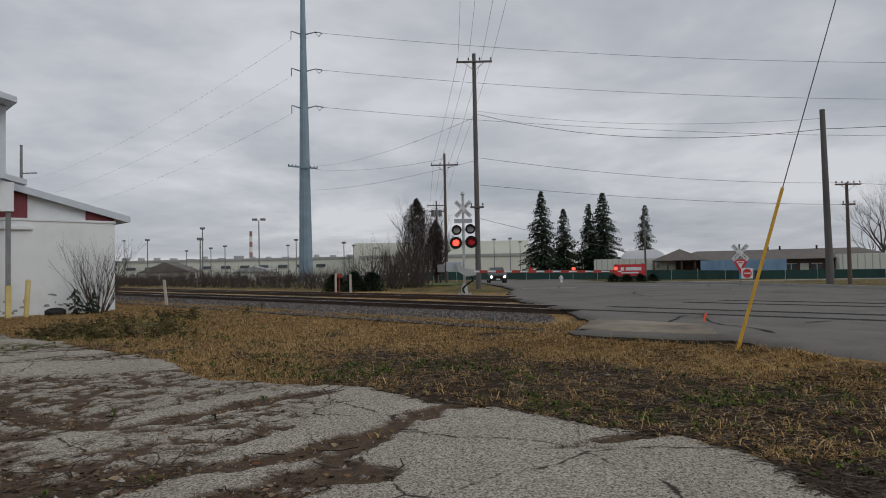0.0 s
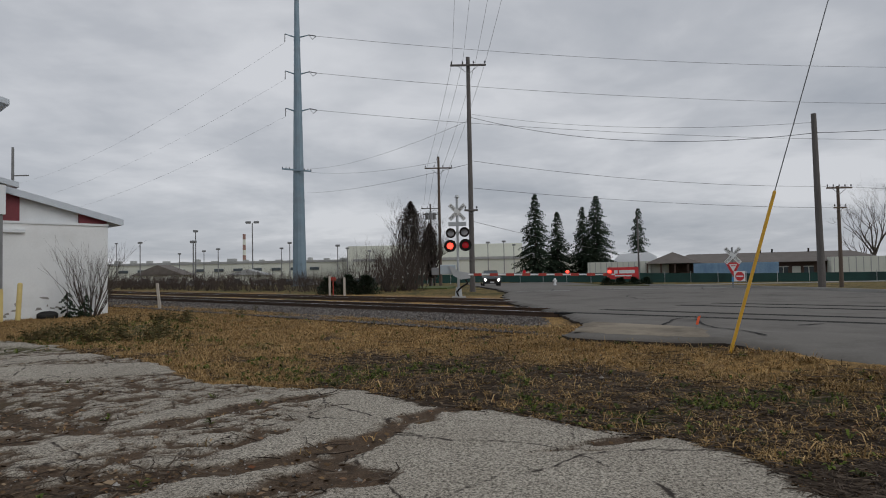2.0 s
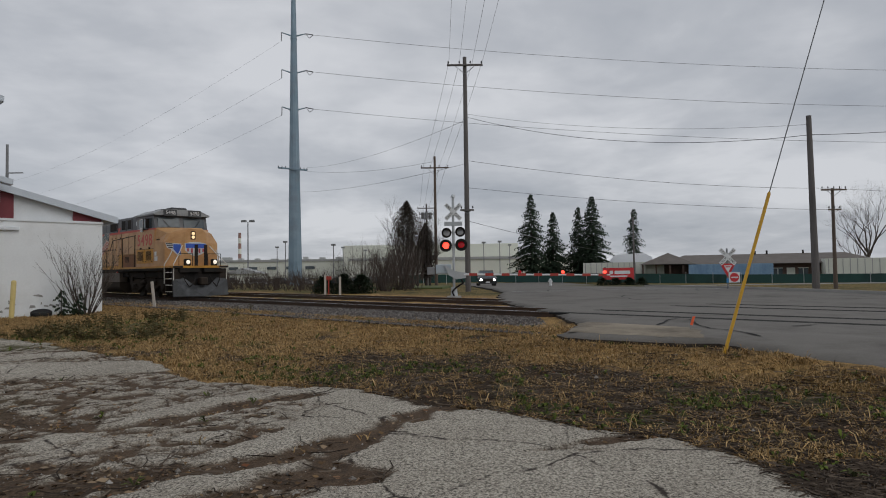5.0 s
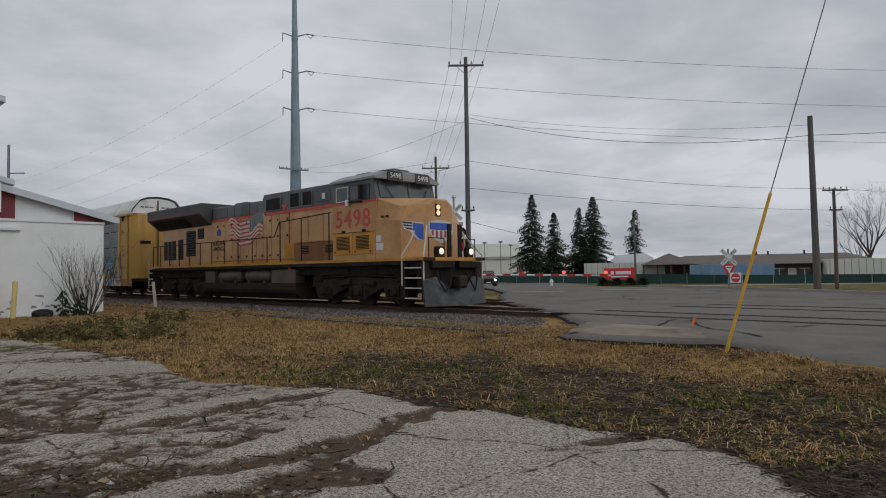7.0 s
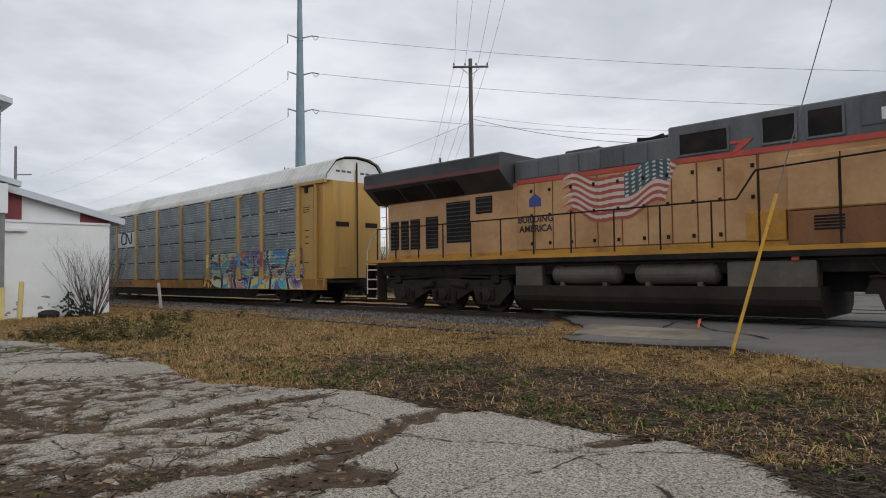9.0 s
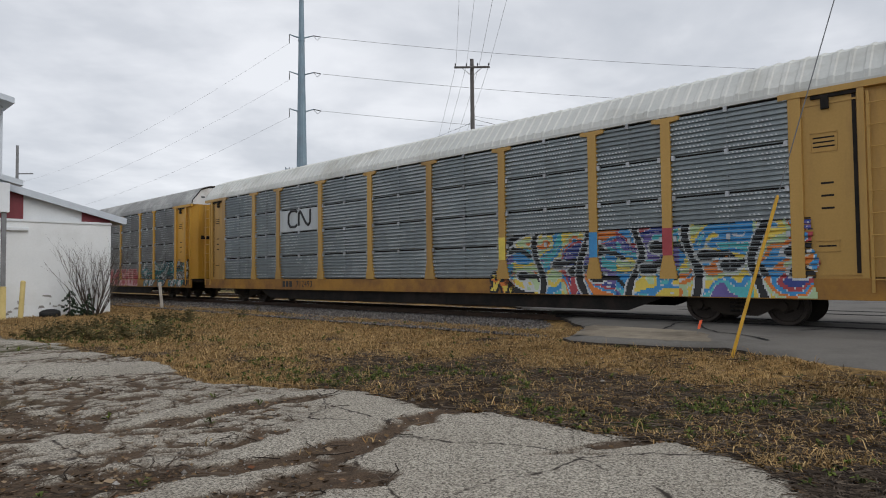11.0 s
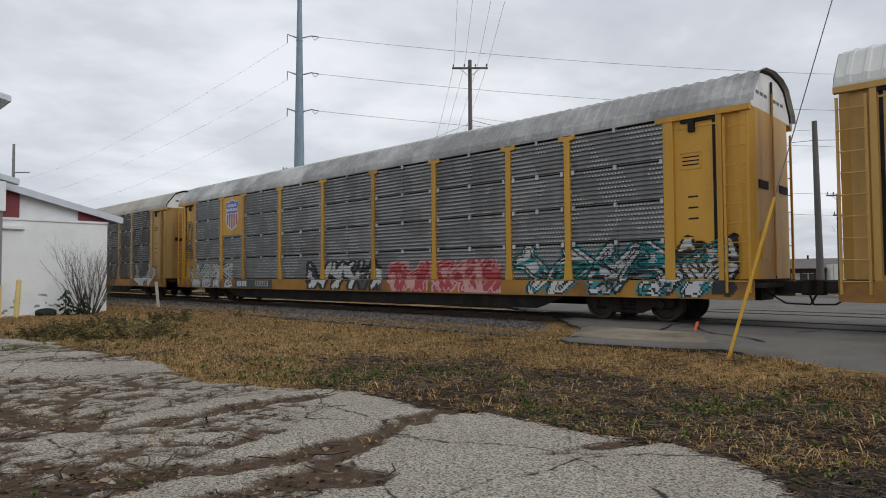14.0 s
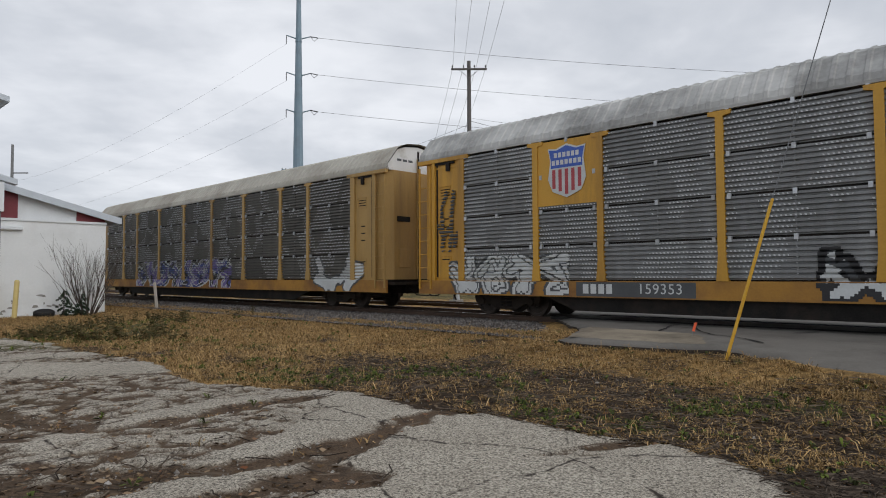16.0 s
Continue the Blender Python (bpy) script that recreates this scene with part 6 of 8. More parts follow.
    for xa, xb in ((20.75, 21.65), (0.35, 1.0)):
        for s in (-1, 1):
            bm = bmesh.new()
            for k in range(4):
                z = 0.32 + k * 0.33
                box(bm, xa + 0.08, xb - 0.05, min(s * 1.15, s * 1.5), max(s * 1.15, s * 1.5), z, z + 0.035)
            part("step_treads", bm, M["under"], L)
            bm = bmesh.new()
            for k in range(4):
                z = 0.325 + k * 0.33
                box(bm, xa + 0.08, xb - 0.05, min(s * 1.495, s * 1.52), max(s * 1.495, s * 1.52), z - 0.01, z + 0.035)
            part("step_nosing", bm, M["pale"], L)
            bm = bmesh.new()
            box(bm, xa, xa + 0.06, min(s * 1.1, s * 1.5), max(s * 1.1, s * 1.5), 0.28, 1.5)
            box(bm, xb - 0.05, xb, min(s * 1.1, s * 1.5), max(s * 1.1, s * 1.5), 0.28, 1.5)
            part("step_sides", bm, M["under"], L)
    bm = bmesh.new()
    prism(bm, [(-1.5, 0.08), (-1.5, 0.95), (-0.9, 1.02), (-0.4, 0.62), (0.4, 0.62), (0.9, 1.02), (1.5, 0.95), (1.5, 0.08), (0.0, 0.06)], 21.60, 21.67, 0, "x")
    for v in bm.verts:
        v.co.x += 0.42 * (1 - abs(v.co.y) / 1.5) * (1.1 - v.co.z) + (0.10 if v.co.z < 0.3 else 0)
    part("plough", bm, M["plough"], L)
    bm = bmesh.new()
    box(bm, 21.4, 21.95, -0.14, 0.14, 0.72, 1.0)
    box(bm, 21.8, 22.12, -0.22, 0.18, 0.66, 1.05, bevel=0.04)
    part("coupler", bm, M["under"], L)
    part("pilot", boxes((21.35, 21.58, -1.45, 1.45, 0.5, 1.52)), M["black"], L)
    bm = bmesh.new()
    box(bm, -0.3, 0.6, -0.14, 0.14, 0.72, 1.0)
    box(bm, -0.75, -0.25, -0.2, 0.16, 0.68, 1.02, bevel=0.03)
    part("coupler", bm, M["under"], L)
    for s in (-1, 1):
        bm = bmesh.new()
        tube(bm, [(21.85, s * 0.35, 1.2), (21.98, s * 0.55, 0.75), (21.95, s * 0.75, 0.55), (21.85, s * 0.95, 0.9), (21.8, s * 1.0, 1.2)], 0.028)
        part("air_hose", bm, M["black"], L)
        b2 = bmesh.new()
        box(b2, 21.55, 21.78, s * 0.74 - 0.16, s * 0.74 + 0.16, 1.66, 2.02, bevel=0.04)
        dl = part("ditch_light", b2, M["black"], L)
        b3 = bmesh.new()
        lathe(b3, [(0.0, 0.11), (0.02, 0.10), (0.03, 0.0)], (21.78, s * 0.74, 1.86), "x", 16)
        part("ditch_lens", b3, M["lens_white"], dl, "lit white lens")
        bm = bmesh.new()
        tube(bm, [(21.66, s * 1.46, 0.75), (21.66, s * 1.46, 1.75), (21.45, s * 1.15, 2.15), (21.12, s * 0.75, 2.75)], 0.028)
        part("step_rail", bm, M["pale"], L)
        bm = bmesh.new()
        tube(bm, [(20.72, s * 1.53, 0.75), (20.72, s * 1.53, 1.75), (20.95, s * 1.35, 2.2), (20.98, s * 1.2, 2.55)], 0.028)
        part("step_rail", bm, M["pale"], L)
        bm = bmesh.new()
        tube(bm, [(21.6, s * 0.42, 1.66), (21.6, s * 0.42, 2.3), (21.6, s * 1.15, 2.3), (21.6, s * 1.15, 1.66)], 0.018)
        part("front_rail", bm, M["black"], L)
        bm = bmesh.new()
        tube(bm, [(0.95, s * 1.48, 2.72), (12.95, s * 1.48, 2.72), (13.35, s * 1.48, 3.30), (16.8, s * 1.48, 3.45)], 0.022)
        part("handrail", bm, M["black"], L)
        for xx in (0.95, 1.9, 3.0, 4.1, 5.25, 6.4, 7.55, 8.75, 10.0, 11.2, 12.4, 13.4, 14.9, 16.7):
            zt = 2.72 if xx < 13 else 3.30 + (xx - 13.35) * 0.043
            part("stanchion", rods(((xx, s * 1.48, 1.66), (xx, s * 1.48, zt), 0.024, 0.02)), M["black"], L)
        bm = bmesh.new()
        tube(bm, [(0.42, s * 1.5, 0.5), (0.42, s * 1.5, 2.0), (0.62, s * 1.46, 2.45), (0.95, s * 1.48, 2.72)], 0.022)
        tube(bm, [(0.95, s * 1.45, 0.5), (0.95, s * 1.48, 1.7)], 0.022)
        part("rear_step_rail", bm, M["pale"], L)
    # between the trucks
    bm = bmesh.new()
    prism(bm, [(-1.42, 0.42), (-1.48, 0.55), (-1.48, 0.82), (1.48, 0.82), (1.48, 0.55), (1.42, 0.36), (1.1, 0.16), (-1.1, 0.16)], 6.85, 14.5, 0, "x")
    part("fuel_tank", bm, M["under"], L)
    for s in (-1, 1):
        for x0, x1 in ((8.05, 10.1), (10.45, 12.5)):
            bm = bmesh.new()
            lathe(bm, [(x0, 0.0), (x0 + 0.02, 0.14), (x0 + 0.07, 0.22), (x0 + 0.15, 0.26), (x1 - 0.15, 0.26), (x1 - 0.07, 0.22), (x1 - 0.02, 0.14), (x1, 0.0)], (0, s * 1.22, 1.10), "x", 20)
            for xx in (x0 + 0.4, x1 - 0.4):
                lathe(bm, [(xx - 0.03, 0.266), (xx + 0.03, 0.266)], (0, s * 1.22, 1.10), "x", 20)
                box(bm, xx - 0.06, xx + 0.06, min(s * 1.3, s * 1.47), max(s * 1.3, s * 1.47), 0.82, 0.92)
            part("air_reservoir", bm, M["tank"], L, smooth=False)
        for xa, xb in ((6.9, 7.8), (12.7, 14.45)):
            part("battery_box", boxes((xa, xb, min(s * 1.0, s * 1.47), max(s * 1.0, s * 1.47), 0.80, 1.36), bevel=0.02), M["tank"], L)
        part("red_tag", boxes((14.0, 14.14, min(s * 1.45, s * 1.50), max(s * 1.45, s * 1.50), 1.36, 1.46)), M["signal_red"], L)
        pi = bmesh.new()
        tube(pi, [(1.0, s * 1.35, 1.38), (20.5, s * 1.35, 1.38)], 0.03)
        for k in range(9):
            xx = 1.5 + k * 2.3
            tube(pi, [(xx, s * 1.35, 1.38), (xx + 0.2, s * 1.3, 1.1), (xx + 0.5, s * 1.2, 1.05)], 0.02)
        part("brake_pipe", pi, M["under"], L)
    loco_truck(L, (2.05, 3.9, 5.7))
    loco_truck(L, (16.05, 18.1, 20.05))
    return L


M["signal_red_dull"] = surf("sooty_red_paint", (0.10, 0.03, 0.03), (0.16, 0.045, 0.04), 2, 0.6, 0, 0, 20)
M["cab_roof"] = surf("pale_cab_roof", (0.22, 0.228, 0.23), (0.34, 0.35, 0.35), 1.5, 0.5, 0, 0, 20, (0.15, 0.15, 0.15), 0.35, 1.0)
TRAIN.append((locomotive(), 0.0))


# ---- the white roadside building ----
M["wall_white"] = surf("old_white_wall_paint", (0.74, 0.76, 0.76), (0.82, 0.84, 0.84), 0.7, 0.8, 0.004, 0.0, 14, (0.66, 0.67, 0.66), 0.3, 0.4)
M["peel"] = surf("bare_grey_render", (0.24, 0.23, 0.21), (0.36, 0.35, 0.33), 3, 0.9, 0.004, 0, 30)
M["red_panel"] = surf("dark_red_panel", (0.16, 0.025, 0.035), (0.22, 0.04, 0.05), 2, 0.6, 0, 0, 20)
M["fascia"] = surf("blue_grey_metal_fascia", (0.50, 0.55, 0.60), (0.60, 0.65, 0.70), 1.5, 0.5, 0, 0.1, 20)
M["panel_white"] = surf("white_metal_panel", (0.70, 0.73, 0.75), (0.78, 0.81, 0.83), 1.5, 0.5, 0, 0, 20)
M["post_grey"] = surf("grey_post_paint", (0.16, 0.165, 0.17), (0.24, 0.245, 0.25), 2, 0.6, 0, 0, 20)
M["bollard"] = surf("pale_yellow_paint", (0.60, 0.47, 0.17), (0.72, 0.58, 0.25), 2, 0.6, 0, 0, 25, (0.4, 0.3, 0.12), 0.3, 1.2)
CORNER = Vector((-14.1, 26.8, 0))


def on_house(a, b, z=0.0):
    """a: metres from the wall's corner back from the track; b: metres out of the end wall; z up."""
    return CORNER - ACROSS * a + ALONG * b + Vector((0, 0, z))


HOUSE = Matrix.Translation(CORNER) @ Matrix(((-ACROSS.x, ALONG.x, 0, 0), (-ACROSS.y, ALONG.y, 0, 0), (0, 0, 1, 0), (0, 0, 0, 1)))


def white_building():
    h = thing("commercial_building", "low white-painted building with red panels and a grey sloping roof", "building", HOUSE)
    part("end_wall", boxes((0.0, 9.0, -14, -0.0, -0.4, 3.74)), M["wall_white"], h)
    bm = bmesh.new()
    prism(bm, [(0.0, 3.78), (0.0, 3.92), (9.0, 6.26), (9.0, 3.78)], -13.8, -0.12)
    part("gable_wall", bm, M["panel_white"], h)
    part("wall_trim", boxes((-0.02, 9.0, -0.06, 0.05, 3.70, 3.79)), M["panel_white"], h)
    bm = bmesh.new()
    prism(bm, [(3.16, 3.80), (3.16, 4.72), (4.6, 5.09), (4.6, 3.80)], -0.12, -0.04)
    part("red_panel", bm, M["red_panel"], h)
    bm = bmesh.new()
    prism(bm, [(0.02, 3.80), (1.09, 3.80), (1.09, 4.18), (0.02, 3.90)], -0.12, -0.04)
    part("red_panel", bm, M["red_panel"], h)
    bm = bmesh.new()
    prism(bm, [(-0.48, 3.80), (9.2, 6.32), (9.2, 6.50), (-0.48, 3.98)], -14.3, 0.16)
    part("roof", bm, M["roof_sheet"], h)
    bm = bmesh.new()
    prism(bm, [(-0.50, 3.74), (9.2, 6.26), (9.2, 6.53), (-0.50, 4.01)], 0.16, 0.21)
    part("roof_fascia", bm, M["fascia"], h)
    part("gutter", boxes((-0.56, -0.48, -14.3, 0.2, 3.76, 4.0)), M["fascia"], h)
    part("wall_duct", boxes((3.0, 5.2, 0.0, 0.14, 3.33, 3.47), bevel=0.02), M["panel_white"], h)
    bm = bmesh.new()
    rnd = random.Random(3)
    for _ in range(26):
        a, z = rnd.uniform(1.2, 4.4), abs(rnd.gauss(0, 0.35)) + 0.05
        w = rnd.uniform(0.05, 0.28)
        prism(bm, [(a, z), (a + w, z + rnd.uniform(-0.03, 0.05)), (a + w * 0.8, z + rnd.uniform(0.05, 0.12)), (a + w * 0.2, z + rnd.uniform(0.03, 0.1))], 0.0, 0.006)
    tagged(part("peeled_patches", bm, M["peel"], h, "peeled paint patches low on the wall"), kind="stuff")
    # nearer canopy, its post and the tall part behind
    bm = bmesh.new()
    prism(bm, [(3.43, 4.95), (3.43, 5.15), (9.0, 6.50), (9.0, 6.30)], 0.62, 1.08)
    part("canopy_roof", bm, M["fascia"], h)
    part("canopy_beam", boxes((3.84, 4.6, 0.7, 1.05, 3.94, 5.02)), M["panel_white"], h)
    part("tall_wall", boxes((4.14, 9.0, 1.0, 1.3, 5.1, 7.74)), M["fascia"], h)
    bm = bmesh.new()
    prism(bm, [(3.98, 7.72), (3.98, 7.92), (9.0, 9.05), (9.0, 8.85)], 0.6, 2.2)
    part("tall_roof", bm, M["fascia"], h)
    post = part("canopy_post", boxes((3.91, 4.05, 0.82, 0.96, 1.15, 3.95)), M["post_grey"], h)
    part("post_sleeve", boxes((3.89, 4.07, 0.80, 0.98, -0.3, 1.22), bevel=0.015), M["bollard"], post, "pale yellow lower sleeve")
    return h


M["roof_sheet"] = surf("grey_roof_sheet", (0.28, 0.30, 0.32), (0.38, 0.40, 0.42), 1, 0.6, 0, 0, 15)


def bollard():
    bm = bmesh.new()
    rod(bm, (0, 0, -0.35), (0, 0, 1.38), 0.085, 0.085, 14)
    lathe(bm, [(1.38, 0.085), (1.42, 0.06), (1.435, 0.0)], (0, 0, 0), "z", 14)
    ob = link_mesh("bollard", bm, M["bollard"])
    ob.matrix_world = Matrix.Translation(on_house(3.49, 1.2)) @ pose(0, 0, 0, 0, 3.5, 0)
    tagged(ob, "pale yellow steel bollard leaning before the white wall", "bollard")


def old_tyre():
    bm = bmesh.new()
    lathe(bm, [(-0.1, 0.2), (-0.11, 0.3), (-0.07, 0.36), (0.07, 0.36), (0.11, 0.3), (0.1, 0.2)], (0, 0, 0), "z", 20)
    ob = link_mesh("old_tyre", bm, M["rubber"])
    ob.matrix_world = Matrix.Translation(on_house(2.35, 0.5, 0.12)) @ pose(0, 0, 0, 12, 6, 0)
    tagged(ob, "black discarded tyre lying against the white wall", "tyre")


# ---- bare shrubs and trees ----
M["bark"] = surf("grey_brown_bark", (0.045, 0.036, 0.03), (0.10, 0.08, 0.065), 6, 0.9, 0.003, 0, 40)
M["bark_dark"] = surf("dark_twigs", (0.026, 0.020, 0.018), (0.062, 0.047, 0.04), 6, 0.9, 0, 0, 40)
M["twig_red"] = surf("reddish_twigs", (0.045, 0.034, 0.029), (0.10, 0.075, 0.062), 6, 0.9, 0, 0, 40)


def branch(bm, p, d, length, r, depth, rnd, spread=0.6, n=4, up=0.15):
    """A tapering, bending limb that forks until it is twig-thin."""
    steps = 3
    for k in range(steps):
        q = p + d * (length / steps)
        r2 = r * (1 - 0.22 / steps * (k + 1))
        rod(bm, p, q, r, r2, n, 0, False)
        p, r = q, r2
        d = (d + Vector((rnd.uniform(-1, 1), rnd.uniform(-1, 1), rnd.uniform(-0.6, 1) + up)) * 0.16).normalized()
        if depth and k >= 1:
            for _ in range(rnd.choice((1, 2)) if depth > 1 else 2):
                e = (d + Vector((rnd.uniform(-1, 1), rnd.uniform(-1, 1), rnd.uniform(-0.4, 0.9))) * spread).normalized()
                branch(bm, p, e, length * rnd.uniform(0.5, 0.8), r * 0.62, depth - 1, rnd, spread, max(3, n - 1), up)


def bare_shrub(x, y, z, height, stems, seed, label, material, spread=0.55, depth=2, group=""):
    rnd = random.Random(seed)
    s = thing("bare_shrub", label, "shrub", pose(x, y, z), group)
    bm = bmesh.new()
    for i in range(stems):
        a, lean = rnd.uniform(0, 6.28), rnd.uniform(0.05, spread)
        d = Vector((math.cos(a) * lean, math.sin(a) * lean, 1)).normalized()
        branch(bm, Vector((math.cos(a) * 0.12, math.sin(a) * 0.12, -0.1)), d, height * rnd.uniform(0.45, 0.75), height * 0.008, depth, rnd, 0.45, 4, 0.25)
    part("crown", bm, material, s)
    return s


def bare_tree(x, y, z, height, seed, label, trunk=0.16, depth=4, material=None):
    rnd = random.Random(seed)
    t = thing("bare_tree", label, "tree", pose(x, y, z))
    bm = bmesh.new()
    rod(bm, (0, 0, -0.3), (0.05, 0, height * 0.3), trunk, trunk * 0.8, 8)
    part("trunk", bm, material or M["bark"], t)
    bm = bmesh.new()
    for i in range(6):
        a = i * 1.05 + rnd.uniform(-0.3, 0.3)
        lean = rnd.uniform(0.25, 0.9)
        branch(bm, Vector((0.04, 0, height * rnd.uniform(0.22, 0.32))), Vector((math.cos(a) * lean, math.sin(a) * lean, 1)).normalized(), height * rnd.uniform(0.28, 0.4), trunk * 0.5, depth, rnd, 0.62, 5, 0.1)
    part("crown", bm, material or M["bark"], t)
    return t


def leafy_tree(x, y, z, height, half, seed, label):
    """A bare-limbed tree that still holds many small dead leaves, thicker inside, ragged outside."""
    t = bare_tree(x, y, z, height * 0.86, seed, label, 0.13, 4, M["bark_dark"])
    rnd = random.Random(seed + 1)
    verts, faces = [], []
    for _ in range(15000):
        b = rnd.random() ** 0.85
        a = rnd.uniform(0, 6.28)
        lobe = 0.78 + 0.22 * math.sin(a * 3 + b * 7 + seed) + 0.16 * math.sin(a * 5 - b * 13)
        r = half * lobe * math.sqrt(rnd.random()) * (math.sin(math.pi * min(1, 0.16 + 0.84 * b)) ** 0.7 if b > 0.35 else 0.75 + 0.5 * b)
        px, py, pz = math.cos(a) * r, math.sin(a) * r, height * (0.14 + 0.84 * b) + rnd.uniform(-0.15, 0.15)
        c, ln = rnd.uniform(0, 6.28), rnd.uniform(0.07, 0.19)
        ex, ey, up = math.cos(c) * ln, math.sin(c) * ln, rnd.uniform(-0.8, 0.8) * ln
        n = len(verts)
        verts.extend([(px, py, pz), (px + ex * 0.5 - ey * 0.35, py + ey * 0.5 + ex * 0.35, pz + up * 0.5), (px + ex, py + ey, pz + up), (px + ex * 0.5 + ey * 0.35, py + ey * 0.5 - ex * 0.35, pz + up * 0.4)])
        faces.append((n, n + 1, n + 2, n + 3))
    me = bpy.data.meshes.new("foliage")
    me.from_pydata(verts, [], faces)
    me.materials.append(M["dead_needles"])
    o = new("foliage", me)
    o.parent = t
    tagged(o, "dead brown leaves still on the twigs")
    return t


M["dead_needles"] = island_material("dead_brown_foliage", [(0.045, 0.037, 0.032), (0.085, 0.068, 0.057), (0.14, 0.112, 0.092), (0.06, 0.053, 0.043)])
M["needles"] = island_material("spruce_needles", [(0.012, 0.022, 0.014), (0.025, 0.042, 0.024), (0.04, 0.06, 0.035), (0.018, 0.03, 0.018)])


def spruce(x, y, z, height, radius, seed, label, thin=1.0, lean=0.0, needles="needles"):
    """Tapered trunk, whorls of drooping boughs, each carrying many small sprays of needles, with gaps."""
    rnd = random.Random(seed)
    t = thing("spruce_tree", label, "tree", pose(x, y, z, 0, lean, 0), "spruces by the fence" if height > 10 else "")
    bm = bmesh.new()
    rod(bm, (0, 0, -0.3), (0, 0, height * 0.98), height * 0.018, 0.02, 8)
    part("trunk", bm, M["bark_dark"], t)
    verts, faces = [], []
    h = height * 0.05
    small = 1.0 if height > 10 else 0.6 if height > 4 else 0.25
    bulge = [rnd.uniform(0.7, 1.15) for _ in range(30)]
    while h < height * 0.985:
        u = h / height
        reach = radius * (1 - u) ** 0.85 * bulge[int(u * 29)] + 0.12
        for i in range(int((9 + 5 * (1 - u)) * thin)):
            a = rnd.uniform(0, 6.28)
            r = reach * rnd.uniform(0.6, 1.12)
            dx, dy = math.cos(a), math.sin(a)
            droop = 0.28 * r
            m = max(3, int(r / (0.26 * small)))
            for k in range(m):
                s = (k + 1) / m
                bx, by = dx * r * s, dy * r * s
                bz = h - droop * s * s + 0.16 * r * max(0, s - 0.75)
                for _ in range(3):
                    b = a + rnd.uniform(-1.3, 1.3)
                    w, ln = rnd.uniform(0.06, 0.13) * small, rnd.uniform(0.22, 0.5) * (1.2 - 0.4 * s) * small * (0.35 + 0.65 * (1 - u) ** 0.7)
                    ex, ey = math.cos(b), math.sin(b)
                    z0, z1 = bz + rnd.uniform(-0.06, 0.1) * small, bz - rnd.uniform(-0.08, 0.32) * small
                    n = len(verts)
                    verts.extend([(bx, by, z0), (bx + ex * ln * 0.5 - ey * w, by + ey * ln * 0.5 + ex * w, (z0 + z1) / 2 + 0.03), (bx + ex * ln, by + ey * ln, z1), (bx + ex * ln * 0.5 + ey * w, by + ey * ln * 0.5 - ex * w, (z0 + z1) / 2 - 0.05)])
                    faces.append((n, n + 1, n + 2, n + 3))
        h += height * rnd.uniform(0.016, 0.028) * (2.5 if height < 4 else 1)
    me = bpy.data.meshes.new("foliage")
    me.from_pydata(verts, [], faces)
    me.materials.append(M[needles])
    o = new("foliage", me)
    o.parent = t
    return t


def juniper(x, y, z, w, h, seed, label, name="evergreen_shrub"):
    """A low evergreen of many small sprays round a few stems."""
    rnd = random.Random(seed)
    t = thing(name, label, "shrub", pose(x, y, z))
    part("stem", rods(((0, 0, -0.1), (0, 0, h * 0.6), 0.03, 0.01)), M["bark_dark"], t)
    verts, faces = [], []
    for _ in range(int(900 * w * h) + 250):
        a, b = rnd.uniform(0, 6.28), rnd.uniform(0, 1)
        r = w * 0.5 * math.sqrt(rnd.random()) * (1 - 0.75 * b ** 2)
        x0, y0, z0 = math.cos(a) * r, math.sin(a) * r * 0.8, h * b
        c, ln, wd = rnd.uniform(0, 6.28), rnd.uniform(0.1, 0.26), rnd.uniform(0.02, 0.05)
        ex, ey, up = math.cos(c), math.sin(c), rnd.uniform(0, 0.9)
        n = len(verts)
        verts.extend([(x0, y0, z0), (x0 + ex * ln * 0.5 - ey * wd, y0 + ey * ln * 0.5 + ex * wd, z0 + up * ln * 0.5), (x0 + ex * ln, y0 + ey * ln, z0 + up * ln), (x0 + ex * ln * 0.5 + ey * wd, y0 + ey * ln * 0.5 - ex * wd, z0 + up * ln * 0.5)])
        faces.append((n, n + 1, n + 2, n + 3))
    me = bpy.data.meshes.new("foliage")
    me.from_pydata(verts, [], faces)
    me.materials.append(M["needles"])
    o = new("foliage", me)
    o.parent = t
    return t


# ---- poles and wires ----
M["pole_steel"] = surf("galvanised_pole", (0.17, 0.25, 0.31), (0.26, 0.345, 0.41), 0.5, 0.55, 0, 0.2, 10, (0.19, 0.22, 0.25), 0.3, 0.3)
M["pole_wood"] = surf("weathered_pole_wood", (0.09, 0.083, 0.08), (0.165, 0.152, 0.145), 2, 0.9, 0.004, 0, 30, (0.05, 0.042, 0.038), 0.3, 0.8, True)
M["pole_brown"] = surf("brown_pole_wood", (0.09, 0.066, 0.052), (0.15, 0.115, 0.09), 2, 0.9, 0.004, 0, 30, (0.06, 0.045, 0.036), 0.3, 0.8, True)
M["wire"] = surf("aluminium_wire", (0.13, 0.135, 0.14), (0.19, 0.195, 0.20), 2, 0.6, 0, 0.3, 20)
M["ceramic"] = surf("dark_insulator", (0.03, 0.03, 0.032), (0.06, 0.06, 0.062), 3, 0.3, 0, 0, 20)


